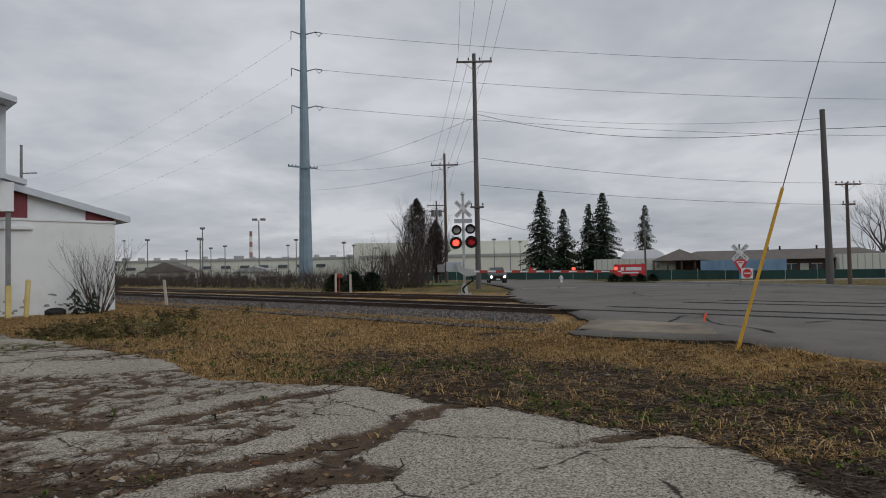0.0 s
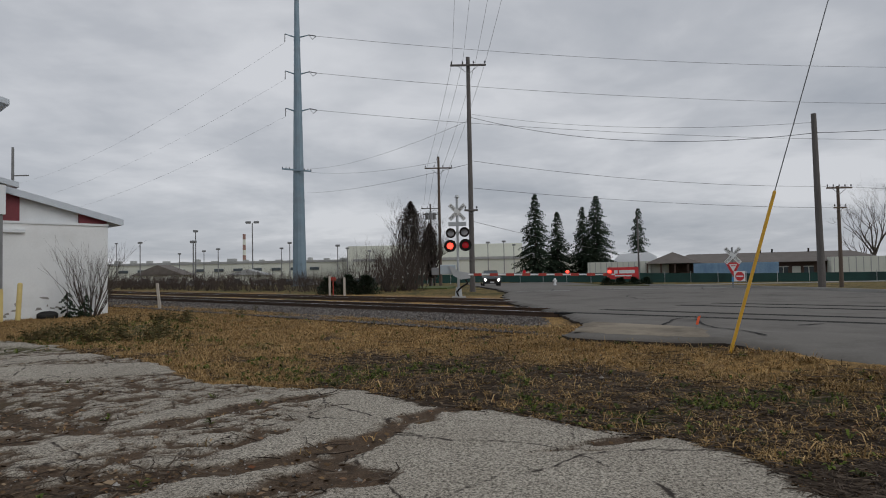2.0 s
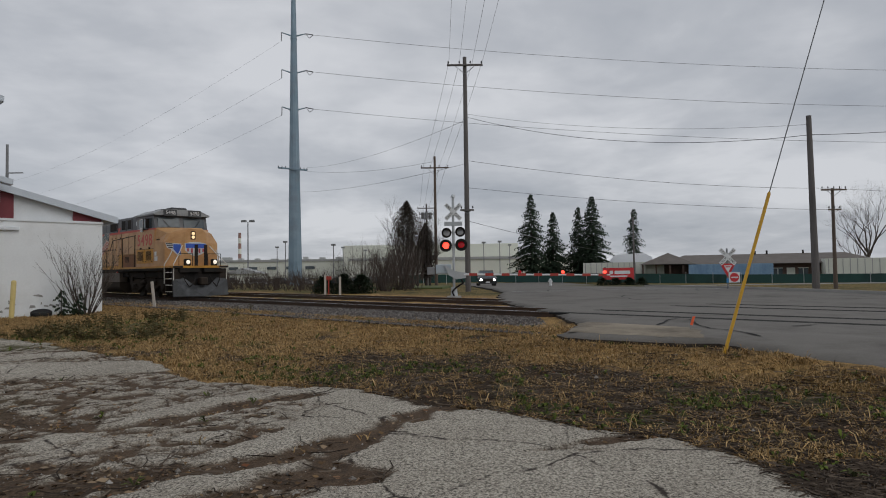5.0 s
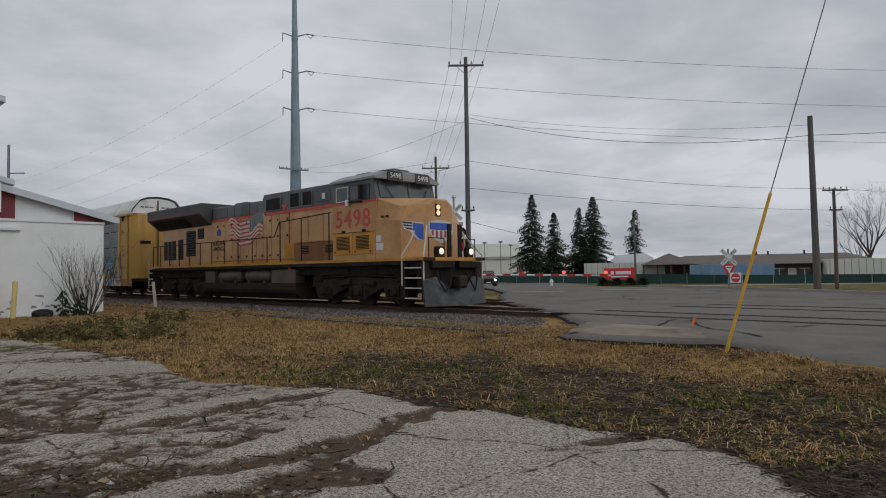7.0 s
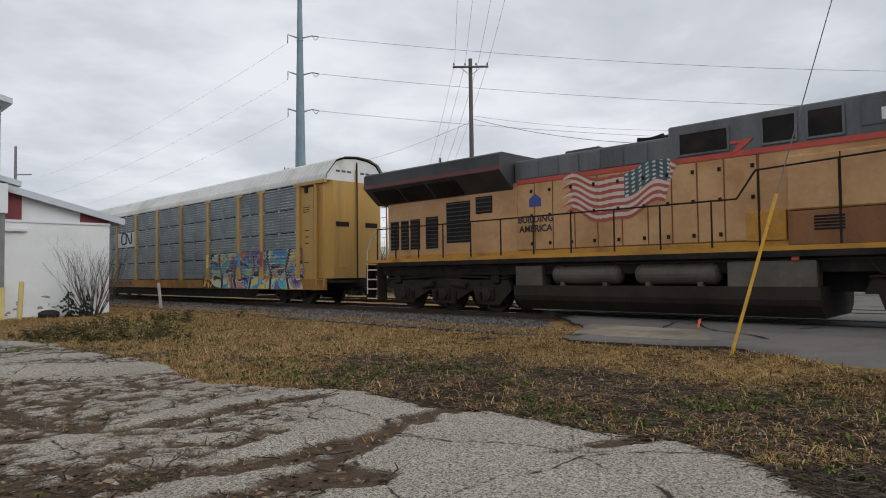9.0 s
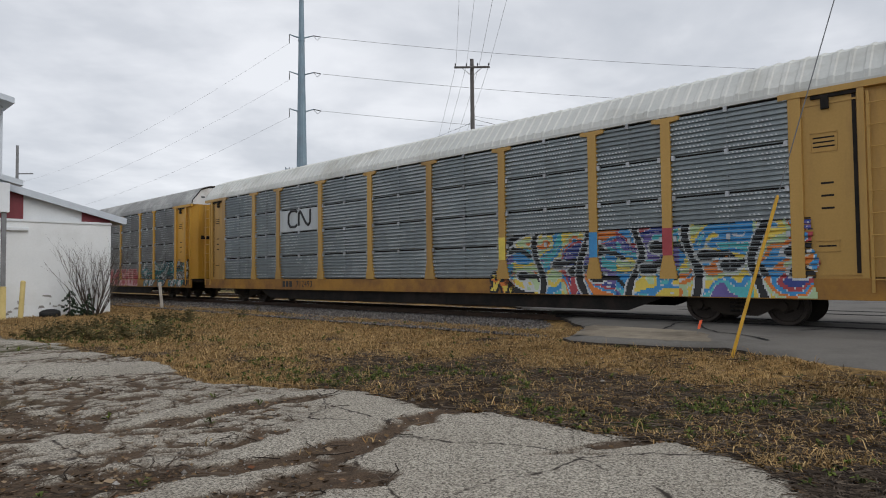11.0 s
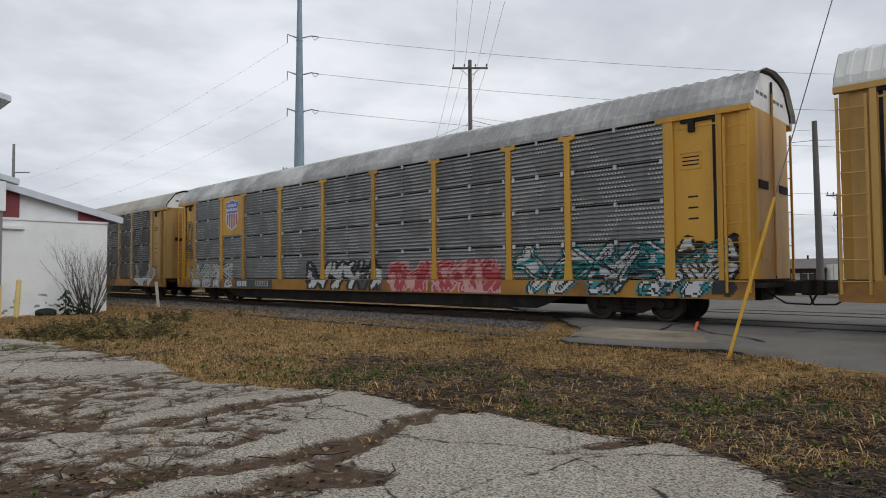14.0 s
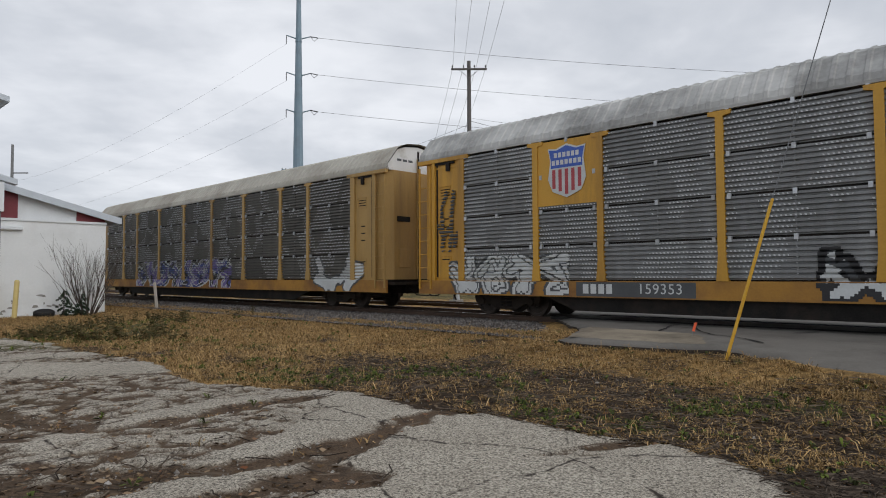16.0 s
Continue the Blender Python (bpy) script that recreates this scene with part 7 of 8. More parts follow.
def steel_pole():
    p = thing("transmission_pole", "tall tapered blue-grey steel transmission pole", "utility pole", pose(-19.85, 88.0, 0))
    bm = bmesh.new()
    rod(bm, (0, 0, -0.6), (0, 0, 20), 0.98, 0.66, 12)
    rod(bm, (0, 0, 20), (0, 0, 43), 0.66, 0.27, 12)
    for z in (11.5, 24, 34):
        r = 0.98 - 0.016 * z
        rod(bm, (0, 0, z), (0, 0, z + 0.25), r + 0.03, r + 0.02, 12)
    part("shaft", bm, M["pole_steel"], p)
    part("base_plate", rods(((0, 0, -0.6), (0, 0, 0.15), 1.25, 1.2), n=16), M["pole_steel"], p)
    for z in (34.4, 29.2, 24.0):
        for s in (-1, 1):
            bm = bmesh.new()
            rod(bm, (0, 0, z), (s * 1.6, s * 0.3, z + 0.5), 0.11, 0.07, 8)
            part("bracket", bm, M["pole_steel"], p)
            bm = bmesh.new()
            tip = Vector((s * 1.6, s * 0.3, z + 0.5))
            end = Vector((s * 2.7 if s > 0 else -1.7, 0, z + (0.2 if s > 0 else -0.6)))
            for k in range(9):
                a, b = tip.lerp(end, k / 9), tip.lerp(end, (k + 0.6) / 9)
                rod(bm, a, b, 0.085, 0.05, 8)
            tube(bm, [tip, (tip + end) / 2 + Vector((0, 0, -0.55)), end], 0.03)
            part("insulator_string", bm, M["ceramic"], p)
    bm = bmesh.new()
    box(bm, -2.05, 1.95, -0.1, 0.1, -0.1, 0.1)
    arm = part("crossarm", bm, M["pole_steel"], p)
    arm.matrix_local = pose(0, -0.9, 15.75, 0, 6, 0)
    bm = bmesh.new()
    for x in (-2.0, -1.5, -1.0, 1.0, 1.5, 1.9):
        rod(bm, (x, -0.9, 15.75 - x * 0.1), (x, -0.9, 16.05 - x * 0.1), 0.09, 0.05, 8)
    part("pin_insulators", bm, M["ceramic"], p)
    return p


def wood_pole(x, y, z, top, r, arms, label, material="pole_wood", lean=(0, 0), cans=0):
    """arms: (height, half length, pins)."""
    p = thing("utility_pole", label, "utility pole", pose(x, y, z, lean[0], lean[1], 0), "wooden utility poles")
    part("shaft", rods(((0, 0, -0.8), (0, 0, top - z), r, r * 0.66), n=14), M[material], p)
    for hz, half, pins in arms:
        hz -= z
        part("crossarm", boxes((-half, half, -r - 0.09, -r + 0.02, hz - 0.06, hz + 0.06), bevel=0.01), M[material], p)
        bm = bmesh.new()
        for s in (-1, 1):
            tube(bm, [(0, -r - 0.02, hz - 0.5 * half), (s * half * 0.55, -r - 0.03, hz - 0.05)], 0.02, 5)
        part("arm_brace", bm, M["post_grey"], p)
        for k in range(pins):
            xx = -half + 0.08 + (2 * half - 0.16) * k / max(1, pins - 1)
            bm = bmesh.new()
            rod(bm, (xx, -r - 0.03, hz + 0.05), (xx, -r - 0.03, hz + 0.14), 0.018, 0.018, 6)
            lathe(bm, [(hz + 0.13, 0.05), (hz + 0.17, 0.06), (hz + 0.19, 0.035), (hz + 0.23, 0.045), (hz + 0.27, 0.03), (hz + 0.28, 0.0)], (xx, -r - 0.03, 0), "z", 10)
            part("insulator", bm, M["ceramic"], p)
    for k in range(cans):
        s = (-1, 1, 0)[k]
        bm = bmesh.new()
        lathe(bm, [(-0.45, 0.0), (-0.45, 0.24), (0.40, 0.24), (0.46, 0.15), (0.46, 0.0)], (s * 0.5, -0.3 if s == 0 else -0.05, top - z - 1.6), "z", 14)
        part("transformer_can", bm, M["post_grey"], p)
    return p


def cable(a, b, sag, r, label="thin dark overhead wire", n=24):
    a, b = Vector(a), Vector(b)
    bm = bmesh.new()
    r *= 0.8
    pts = [a.lerp(b, k / n) - Vector((0, 0, sag * 4 * (k / n) * (1 - k / n))) for k in range(n + 1)]
    rings = []
    for i, p in enumerate(pts):
        d = (pts[min(i + 1, n)] - pts[max(i - 1, 0)]).normalized()
        e = d.cross(Vector((0, 0, 1))).normalized()
        g = e.cross(d)
        rings.append([bm.verts.new(p + (e * math.cos(t) + g * math.sin(t)) * r) for t in (0.5, 2.6, 4.7)])
    for q, w in zip(rings, rings[1:]):
        for k in range(3):
            bm.faces.new((q[k], q[(k + 1) % 3], w[(k + 1) % 3], w[k]))
    ob = link_mesh("overhead_wire", bm, M["wire"])
    return tagged(ob, label, "wire", "overhead wires")


def poles_and_wires():
    steel_pole()
    wood_pole(1.85, 42.0, 0.25, 15.7, 0.19, [(15.1, 1.18, 4), (5.5, 0.45, 2)], "tall grey wooden utility pole with one crossarm")
    wood_pole(-0.34, 62.0, 0.1, 12.7, 0.17, [(11.55, 1.35, 4)], "brown wooden utility pole behind the crossing", "pole_brown")
    wood_pole(-1.65, 85.0, 0.0, 10.5, 0.17, [(9.9, 1.2, 4), (9.1, 1.0, 3)], "distant wooden pole with three transformer cans", "pole_wood", (0, 0), 3)
    wood_pole(19.45, 33.0, 0.0, 9.35, 0.19, [], "leaning grey wooden pole beside the road", "pole_wood", (0, -0.6))
    wood_pole(31.0, 50.0, -0.15, 7.6, 0.16, [(7.45, 1.0, 5), (5.9, 0.5, 3)], "brown wooden pole with short crossarms by the fence", "pole_brown")
    # line along the road, over the camera to the poles ahead
    for dx, r in ((-1.1, 0.011), (-0.4, 0.011), (0.45, 0.013), (1.1, 0.013)):
        cable((1.95 + dx * 1.3 + 0.1, -16, 16.4), (1.9 + dx, 41.85, 15.32), 1.1, r, "overhead wire along the road")
        cable((1.9 + dx, 41.85, 15.32), (-0.32 + dx, 61.8, 11.8), 0.25, 0.014, "overhead wire along the road")
        cable((-0.32 + dx, 61.8, 11.8), (-1.65 + dx * 0.8, 84.8, 10.2), 0.25, 0.016, "overhead wire along the road")
    # high-voltage wires from the steel pole across the sky
    for z in (34.4, 29.2, 24.0):
        cable((-17.15, 88.0, z + 0.2), (130, 92, z - 4.0), 3.0, 0.032, "high-voltage wire from the steel pole")
        cable((-21.55, 88.0, z - 0.6), (-160, 218, z - 2.0), 5.0, 0.014, "high-voltage wire from the steel pole")
    cable((-17.9, 87.1, 15.4), (-0.4, 62, 12.2), 0.5, 0.018, "wire between the poles")
    cable((-17.9, 87.1, 15.9), (1.9, 42, 11.5), 0.7, 0.014, "wire between the poles")
    cable((-19.5, 87.1, 12.6), (1.85, 42.0, 8.6), 0.5, 0.016, "wire between the poles")
    # service drops to the roadside poles
    cable((1.9, 42, 11.7), (19.4, 33.0, 8.35), 0.95, 0.022, "sagging service cable to the leaning pole")
    cable((1.9, 42, 11.9), (19.4, 33.0, 8.9), 0.55, 0.012, "sagging service cable to the leaning pole")
    cable((19.4, 33.0, 8.35), (34, 24, 8.6), 0.5, 0.022, "sagging dark service cable beside the road")
    cable((1.9, 42, 8.8), (31, 50, 7.6), 0.5, 0.018, "wire to the pole by the fence")
    cable((1.9, 42, 7.0), (31, 50, 5.9), 0.3, 0.018, "wire to the pole by the fence")
    cable((1.9, 42, 4.8), (30, 96, 3.5), 0.4, 0.02, "low wire beyond the crossing")
    cable((31, 50, 7.6), (70, 55, 7.8), 0.6, 0.016, "wire beyond the pole by the fence")
    cable((19.4, 33.0, 8.3), (19.9, 33.4, 0.9), -0.25, 0.012, "loose ground wire on the leaning pole")


def guy_guard():
    g = thing("guy_wire", "yellow plastic guard on a slanting guy wire", "guy wire")
    lo, hi = Vector((4.47, 10.15, 0.13)), Vector((5.27, 10.15, 2.70))
    far = lo + (hi - lo) * 3.9 + Vector((0.05, 0, 0))
    bm = bmesh.new()
    rod(bm, lo - (hi - lo) * 0.08, hi, 0.026, 0.026, 10)
    rod(bm, hi, hi + (hi - lo).normalized() * 0.03, 0.026, 0.015, 10)
    part("guard", bm, M["guard"], g)
    part("strand", rods((hi, far, 0.009, 0.009)), M["wire"], g)
    part("anchor", rods((lo - (hi - lo) * 0.16, lo - (hi - lo) * 0.02, 0.02, 0.02)), M["post_grey"], g)


M["guard"] = surf("yellow_plastic", (0.58, 0.31, 0.015), (0.66, 0.38, 0.03), 3, 0.45, 0, 0, 20, (0.4, 0.22, 0.02), 0.25, 2.0)

# ---- crossing signals and signs ----
M["alu"] = surf("dull_aluminium", (0.38, 0.40, 0.41), (0.5, 0.52, 0.53), 2, 0.45, 0, 0.4, 20)
M["sign_white"] = surf("white_sign_sheet", (0.62, 0.63, 0.63), (0.72, 0.73, 0.73), 2, 0.5, 0, 0, 20)
M["sign_red"] = surf("red_sign_sheet", (0.48, 0.02, 0.025), (0.56, 0.03, 0.035), 2, 0.45, 0, 0, 20)
M["arm_red"] = surf("red_arm_sheeting", (0.30, 0.03, 0.02), (0.40, 0.05, 0.03), 2, 0.5, 0, 0, 20)
M["lamp_red"] = glow("dim_red_lens", (0.5, 0.012, 0.02), 0.12)
M["lamp_red_bright"] = glow("bright_red_lens", (1.0, 0.05, 0.03), 3.0)
# pale grey paints the sky's reflection into the unlit lenses' base colour
M["lens_sky_sheen"] = surf("unlit_lens_sky_sheen", (0.30, 0.31, 0.33), (0.40, 0.41, 0.43), 2, 0.2, 0, 0, 20)


def crossbuck(parent, cz, length, width, y, scale=1.0):
    for words, ang in (("RAIL ROAD", 45), ("CROSSING", -45)):
        bm = bmesh.new()
        box(bm, -length / 2, length / 2, -0.006, 0.006, -width / 2, width / 2)
        bl = part("crossbuck_blade", bm, M["sign_white"], parent)
        bl.matrix_local = pose(0, y - (0.016 if ang > 0 else 0), cz, 0, -ang, 0)
        letters("blade_letters", "RAIL    ROAD" if ang < 0 else "CROS    SING", width * 0.82, bl, pose(0, -0.008, 0, 90, 0, 0), M["black"], 0.002)


def crossing_signal():
    s = thing("crossing_signal", "railroad crossing signal with lit red lamps and crossbuck", "crossing signal", pose(0.66, 30.0, 0.22))
    part("foundation", boxes((-0.32, 0.32, -0.32, 0.32, -0.5, 0.14), bevel=0.02), M["peel"], s)
    part("mast", rods(((0, 0, 0.14), (0, 0, 4.72), 0.062, 0.062), ((0, 0, 4.72), (0, 0, 4.78), 0.07, 0.03), n=14), M["alu"], s)
    part("mast_base", rods(((0, 0, 0.14), (0, 0, 0.55), 0.17, 0.13), n=12), M["alu"], s)
    crossbuck(s, 4.08, 1.0, 0.19, -0.09)
    part("tracks_plate", boxes((-0.42, 0.42, -0.09, -0.08, 3.42, 3.62)), M["alu"], s)
    for z in (3.12, 2.52):
        part("lamp_arm", rods(((-0.36, 0, z), (0.36, 0, z), 0.03, 0.03)), M["alu"], s)
    for x, z, lit in ((-0.32, 3.1, 0), (0.32, 3.14, 0), (-0.36, 2.5, 2), (0.36, 2.53, 1)):
        back = 0.29 if lit else 0.235
        bm = bmesh.new()
        lathe(bm, [(-0.02, 0.0), (-0.02, back), (0.0, back), (0.03, 0.12), (0.14, 0.09), (0.14, 0.0)], (x, -0.08, z), "y", 24)
        lamp = part("signal_lamp", bm, M["black"], s)
        bm = bmesh.new()
        lathe(bm, [(-0.05, 0.0), (-0.045, 0.10), (-0.02, 0.155)], (x, -0.09, z), "y", 20)
        part("lens", bm, (M["lens_sky_sheen"], M["lamp_red"], M["lamp_red_bright"])[lit], lamp, ("unlit lens", "dimly lit red lens", "brightly lit red lens")[lit])
        bm = bmesh.new()
        n = 12
        for k in range(n):
            a0, a1 = math.pi * k / n, math.pi * (k + 1) / n
            v = [bm.verts.new((x + 0.17 * math.cos(a), -0.10 - d, z + 0.17 * math.sin(a))) for a, d in ((a0, 0.0), (a1, 0.0), (a1, 0.30 * math.sin(a1)), (a0, 0.30 * math.sin(a0)))]
            bm.faces.new(v)
        part("hood", bm, M["black"], lamp)
    bm = bmesh.new()
    box(bm, -0.85, -0.12, -0.25, 0.3, 1.18, 1.62, bevel=0.03)
    part("gate_mechanism", bm, M["mechanism"], s)
    part("junction_box", boxes((-1.25, -0.9, -0.2, 0.2, 1.15, 1.5), bevel=0.02), M["post_grey"], s)
    bm = bmesh.new()
    prism(bm, [(-0.45, 1.62), (0.05, 1.30), (0.55, 1.22), (0.55, 0.98), (0.1, 0.92), (-0.25, 1.12)], -0.36, -0.30)
    part("counterweight_arm", bm, M["alu"], s)
    bm = bmesh.new()
    tube(bm, [(0.3, -0.3, 1.0), (0.42, -0.28, 0.75), (0.1, -0.25, 0.55), (-0.1, -0.2, 0.35), (0.02, -0.15, 0.1)], 0.04, 8)
    part("cable_loop", bm, M["black"], s)
    part("signal_bell", rods(((0, 0, 4.78), (0, 0, 4.9), 0.12, 0.07), n=14), M["alu"], s)
    arm = part("gate_arm", rods(((0.45, -0.33, 1.14), (7.25, -0.33, 1.02), 0.05, 0.03), n=8), M["sign_white"], s, "lowered red and white gate arm")
    for k in range(9):
        x = 0.7 + k * 0.75
        bm = bmesh.new()
        z = 1.14 - (x - 0.45) * 0.0176
        box(bm, x, x + 0.37, -0.385, -0.275, z - 0.062, z + 0.062)
        part("red_band", bm, M["arm_red"], arm)
    for x, lit in ((3.05, 1), (5.05, 2), (7.0, 2)):
        z = 1.14 - (x - 0.45) * 0.0176 + 0.13
        part("lamp_housing", boxes((x - 0.05, x + 0.05, -0.37, -0.29, z - 0.09, z - 0.06)), M["black"], arm)
        b = bmesh.new()
        lathe(b, [(-0.05, 0.0), (-0.05, 0.075), (0.05, 0.075), (0.05, 0.0)], (x, -0.33, z), "y", 12)
        part("arm_lamp", b, M["lamp_red_bright"] if lit == 2 else M["lamp_red"], arm, "lit red lamp")


M["mechanism"] = surf("blue_grey_housing", (0.34, 0.40, 0.44), (0.42, 0.48, 0.52), 2, 0.5, 0, 0.1, 20)


def crossbuck_post():
    s = thing("crossing_sign", "white crossbuck over a red yield sign on a post", "road sign", pose(16.67, 37.0, 0.0, 0, 0, 0))
    part("post", rods(((0, 0, -0.4), (0, 0, 2.6), 0.05, 0.05)), M["post_grey"], s)
    crossbuck(s, 2.12, 1.22, 0.23, -0.07)
    bm = bmesh.new()
    prism(bm, [(-0.46, 1.72), (0.46, 1.72), (0.0, 0.92)], -0.075, -0.065)
    y = part("yield_sign", bm, M["sign_red"], s)
    bm = bmesh.new()
    prism(bm, [(-0.24, 1.62), (0.24, 1.62), (0.0, 1.2)], -0.083, -0.076)
    part("yield_centre", bm, M["sign_white"], y)
    part("yield_bar", boxes((-0.14, 0.14, -0.09, -0.084, 1.50, 1.56)), M["sign_red"], y)
    d = part("entry_sign", boxes((0.02, 0.68, -0.105, -0.095, 0.62, 1.22)), M["sign_white"], s, "white square sign with a red disc")
    bm = bmesh.new()
    lathe(bm, [(-0.113, 0.0), (-0.113, 0.26), (-0.106, 0.26)], (0.35, 0, 0.92), "y", 24)
    part("red_disc", bm, M["sign_red"], d)
    part("white_bar", boxes((0.15, 0.55, -0.121, -0.114, 0.88, 0.96)), M["sign_white"], d)
    part("blue_plate", boxes((-0.09, 0.09, -0.075, -0.055, 0.62, 0.86)), PAINT["azure"], s)


# ---- vehicles ----
M["car_grey"] = surf("dark_car_paint", (0.035, 0.037, 0.04), (0.05, 0.052, 0.056), 1, 0.25, 0, 0.2, 5, coat=0.6)
M["car_white"] = surf("white_car_paint", (0.5, 0.51, 0.52), (0.58, 0.59, 0.6), 1, 0.3, 0, 0, 5, coat=0.6)
M["car_red"] = surf("red_car_paint", (0.28, 0.02, 0.02), (0.34, 0.03, 0.03), 1, 0.3, 0, 0, 5, coat=0.6)
M["car_blue"] = surf("blue_car_paint", (0.03, 0.09, 0.28), (0.04, 0.11, 0.33), 1, 0.3, 0, 0, 5, coat=0.6)
M["car_lamp"] = glow("lit_car_headlight", (1.0, 0.96, 0.88), 14.0)


def motor_car(m, paint, label, lights=False, group=""):
    """A small crossover: front towards -y."""
    c = thing("car", label, "car", m, group)
    bm = bmesh.new()
    prism(bm, [(-2.2, 0.35), (-2.25, 0.75), (-2.1, 0.95), (-1.1, 1.05), (1.95, 1.05), (2.15, 0.9), (2.2, 0.4)], -0.9, 0.9, 0, "x")
    part("body", bm, M[paint], c)
    bm = bmesh.new()
    v0 = [bm.verts.new(p) for p in ((-0.86, -1.1, 1.05), (0.86, -1.1, 1.05), (0.86, 1.95, 1.05), (-0.86, 1.95, 1.05))]
    v1 = [bm.verts.new(p) for p in ((-0.66, -0.35, 1.58), (0.66, -0.35, 1.58), (0.66, 1.5, 1.60), (-0.66, 1.5, 1.60))]
    for k in range(4):
        bm.faces.new((v0[k], v0[(k + 1) % 4], v1[(k + 1) % 4], v1[k]))
    bm.faces.new(v1)
    part("glasshouse", bm, M["window_glass"], c)
    part("roof", boxes((-0.67, 0.67, -0.35, 1.5, 1.58, 1.64), bevel=0.02), M[paint], c)
    for x in (-0.78, 0.78):
        for y in (-1.4, 1.35):
            bm = bmesh.new()
            lathe(bm, [(x - 0.1, 0.0), (x - 0.1, 0.32), (x + 0.1, 0.32), (x + 0.1, 0.0)], (0, y, 0.32), "x", 18)
            part("wheel", bm, M["rubber"], c)
        b = bmesh.new()
        lathe(b, [(-2.28, 0.0), (-2.28, 0.10), (-2.18, 0.12)], (x * 0.82, 0, 0.72), "y", 14)
        part("headlight", b, M["car_lamp"] if lights else M["alu"], c, "lit white headlight" if lights else "")
        part("mirror", boxes((x * 1.2 - 0.08, x * 1.2 + 0.08, -0.75, -0.6, 1.02, 1.16)), M[paint], c)
    part("grille", boxes((-0.5, 0.5, -2.27, -2.22, 0.55, 0.82)), M["black"], c)
    part("plate_bar", boxes((-0.2, 0.2, -2.29, -2.27, 0.45, 0.55)), M["sign_white"], c)
    return c


# ---- beyond the crossing ----
M["fence_green"] = surf("dark_green_windscreen_cloth", (0.010, 0.045, 0.040), (0.018, 0.065, 0.055), 0.4, 0.8, 0, 0, 8, (0.008, 0.03, 0.028), 0.3, 0.3)
M["far_white"] = surf("pale_far_wall", (0.60, 0.61, 0.54), (0.68, 0.69, 0.61), 0.05, 0.8, 0, 0, 1)
M["far_grey"] = surf("grey_far_roof", (0.30, 0.305, 0.30), (0.38, 0.385, 0.38), 0.2, 0.8, 0, 0, 2)
M["blue_wall"] = surf("streaky_blue_sheet", (0.16, 0.28, 0.42), (0.28, 0.42, 0.55), 0.6, 0.6, 0, 0, 4, (0.12, 0.22, 0.36), 0.4, 0.7, True)
M["brick"] = surf("brown_brick", (0.07, 0.045, 0.036), (0.12, 0.08, 0.062), 2, 0.9, 0, 0, 15)
M["shingle"] = surf("brown_grey_shingles", (0.12, 0.105, 0.092), (0.17, 0.15, 0.135), 1, 0.9, 0, 0, 10)
M["tent"] = surf("white_tent_cloth", (0.82, 0.84, 0.87), (0.88, 0.89, 0.92), 0.3, 0.6, 0, 0, 3)
M["concrete"] = surf("pale_concrete", (0.28, 0.27, 0.255), (0.36, 0.35, 0.33), 1, 0.9, 0, 0, 15)
M["line_white"] = surf("worn_road_paint", (0.34, 0.34, 0.33), (0.46, 0.46, 0.45), 2, 0.8, 0, 0, 12, (0.16, 0.16, 0.155), 0.5, 1.0)


def fence():
    f = thing("windscreen_fence", "chain-link fence covered with dark green cloth", "fence")
    pts = [(-6, 97.5, -0.3), (8, 95.5, -0.25), (24, 89.5, -0.45), (38, 80.5, -0.75), (51, 75.5, -0.8), (72, 71, -0.8)]
    for (ax, ay, az), (bx, by, bz) in zip(pts, pts[1:]):
        n = max(2, int(math.hypot(bx - ax, by - ay) / 3))
        for k in range(n):
            a, b = Vector((ax, ay, az)).lerp(Vector((bx, by, bz)), k / n), Vector((ax, ay, az)).lerp(Vector((bx, by, bz)), (k + 1) / n)
            bm = bmesh.new()
            d = (b - a).normalized()
            s = Vector((-d.y, d.x, 0)) * 0.03
            h = Vector((0, 0, 1.28))
            q = [a + d * 0.04, b - d * 0.04]
            v = [bm.verts.new(p) for p in (q[0] - s, q[1] - s, q[1] - s + h, q[0] - s + h, q[0] + s, q[1] + s, q[1] + s + h, q[0] + s + h)]
            for fc in ((0, 1, 2, 3), (5, 4, 7, 6), (4, 0, 3, 7), (1, 5, 6, 2), (3, 2, 6, 7), (4, 5, 1, 0)):
                bm.faces.new([v[i] for i in fc])
            part("cloth_panel", bm, M["fence_green"], f)
            part("fence_post", rods((a - Vector((0, 0, 0.5)), a + Vector((0, 0, 1.5)), 0.035, 0.035), n=6), M["alu"], f)


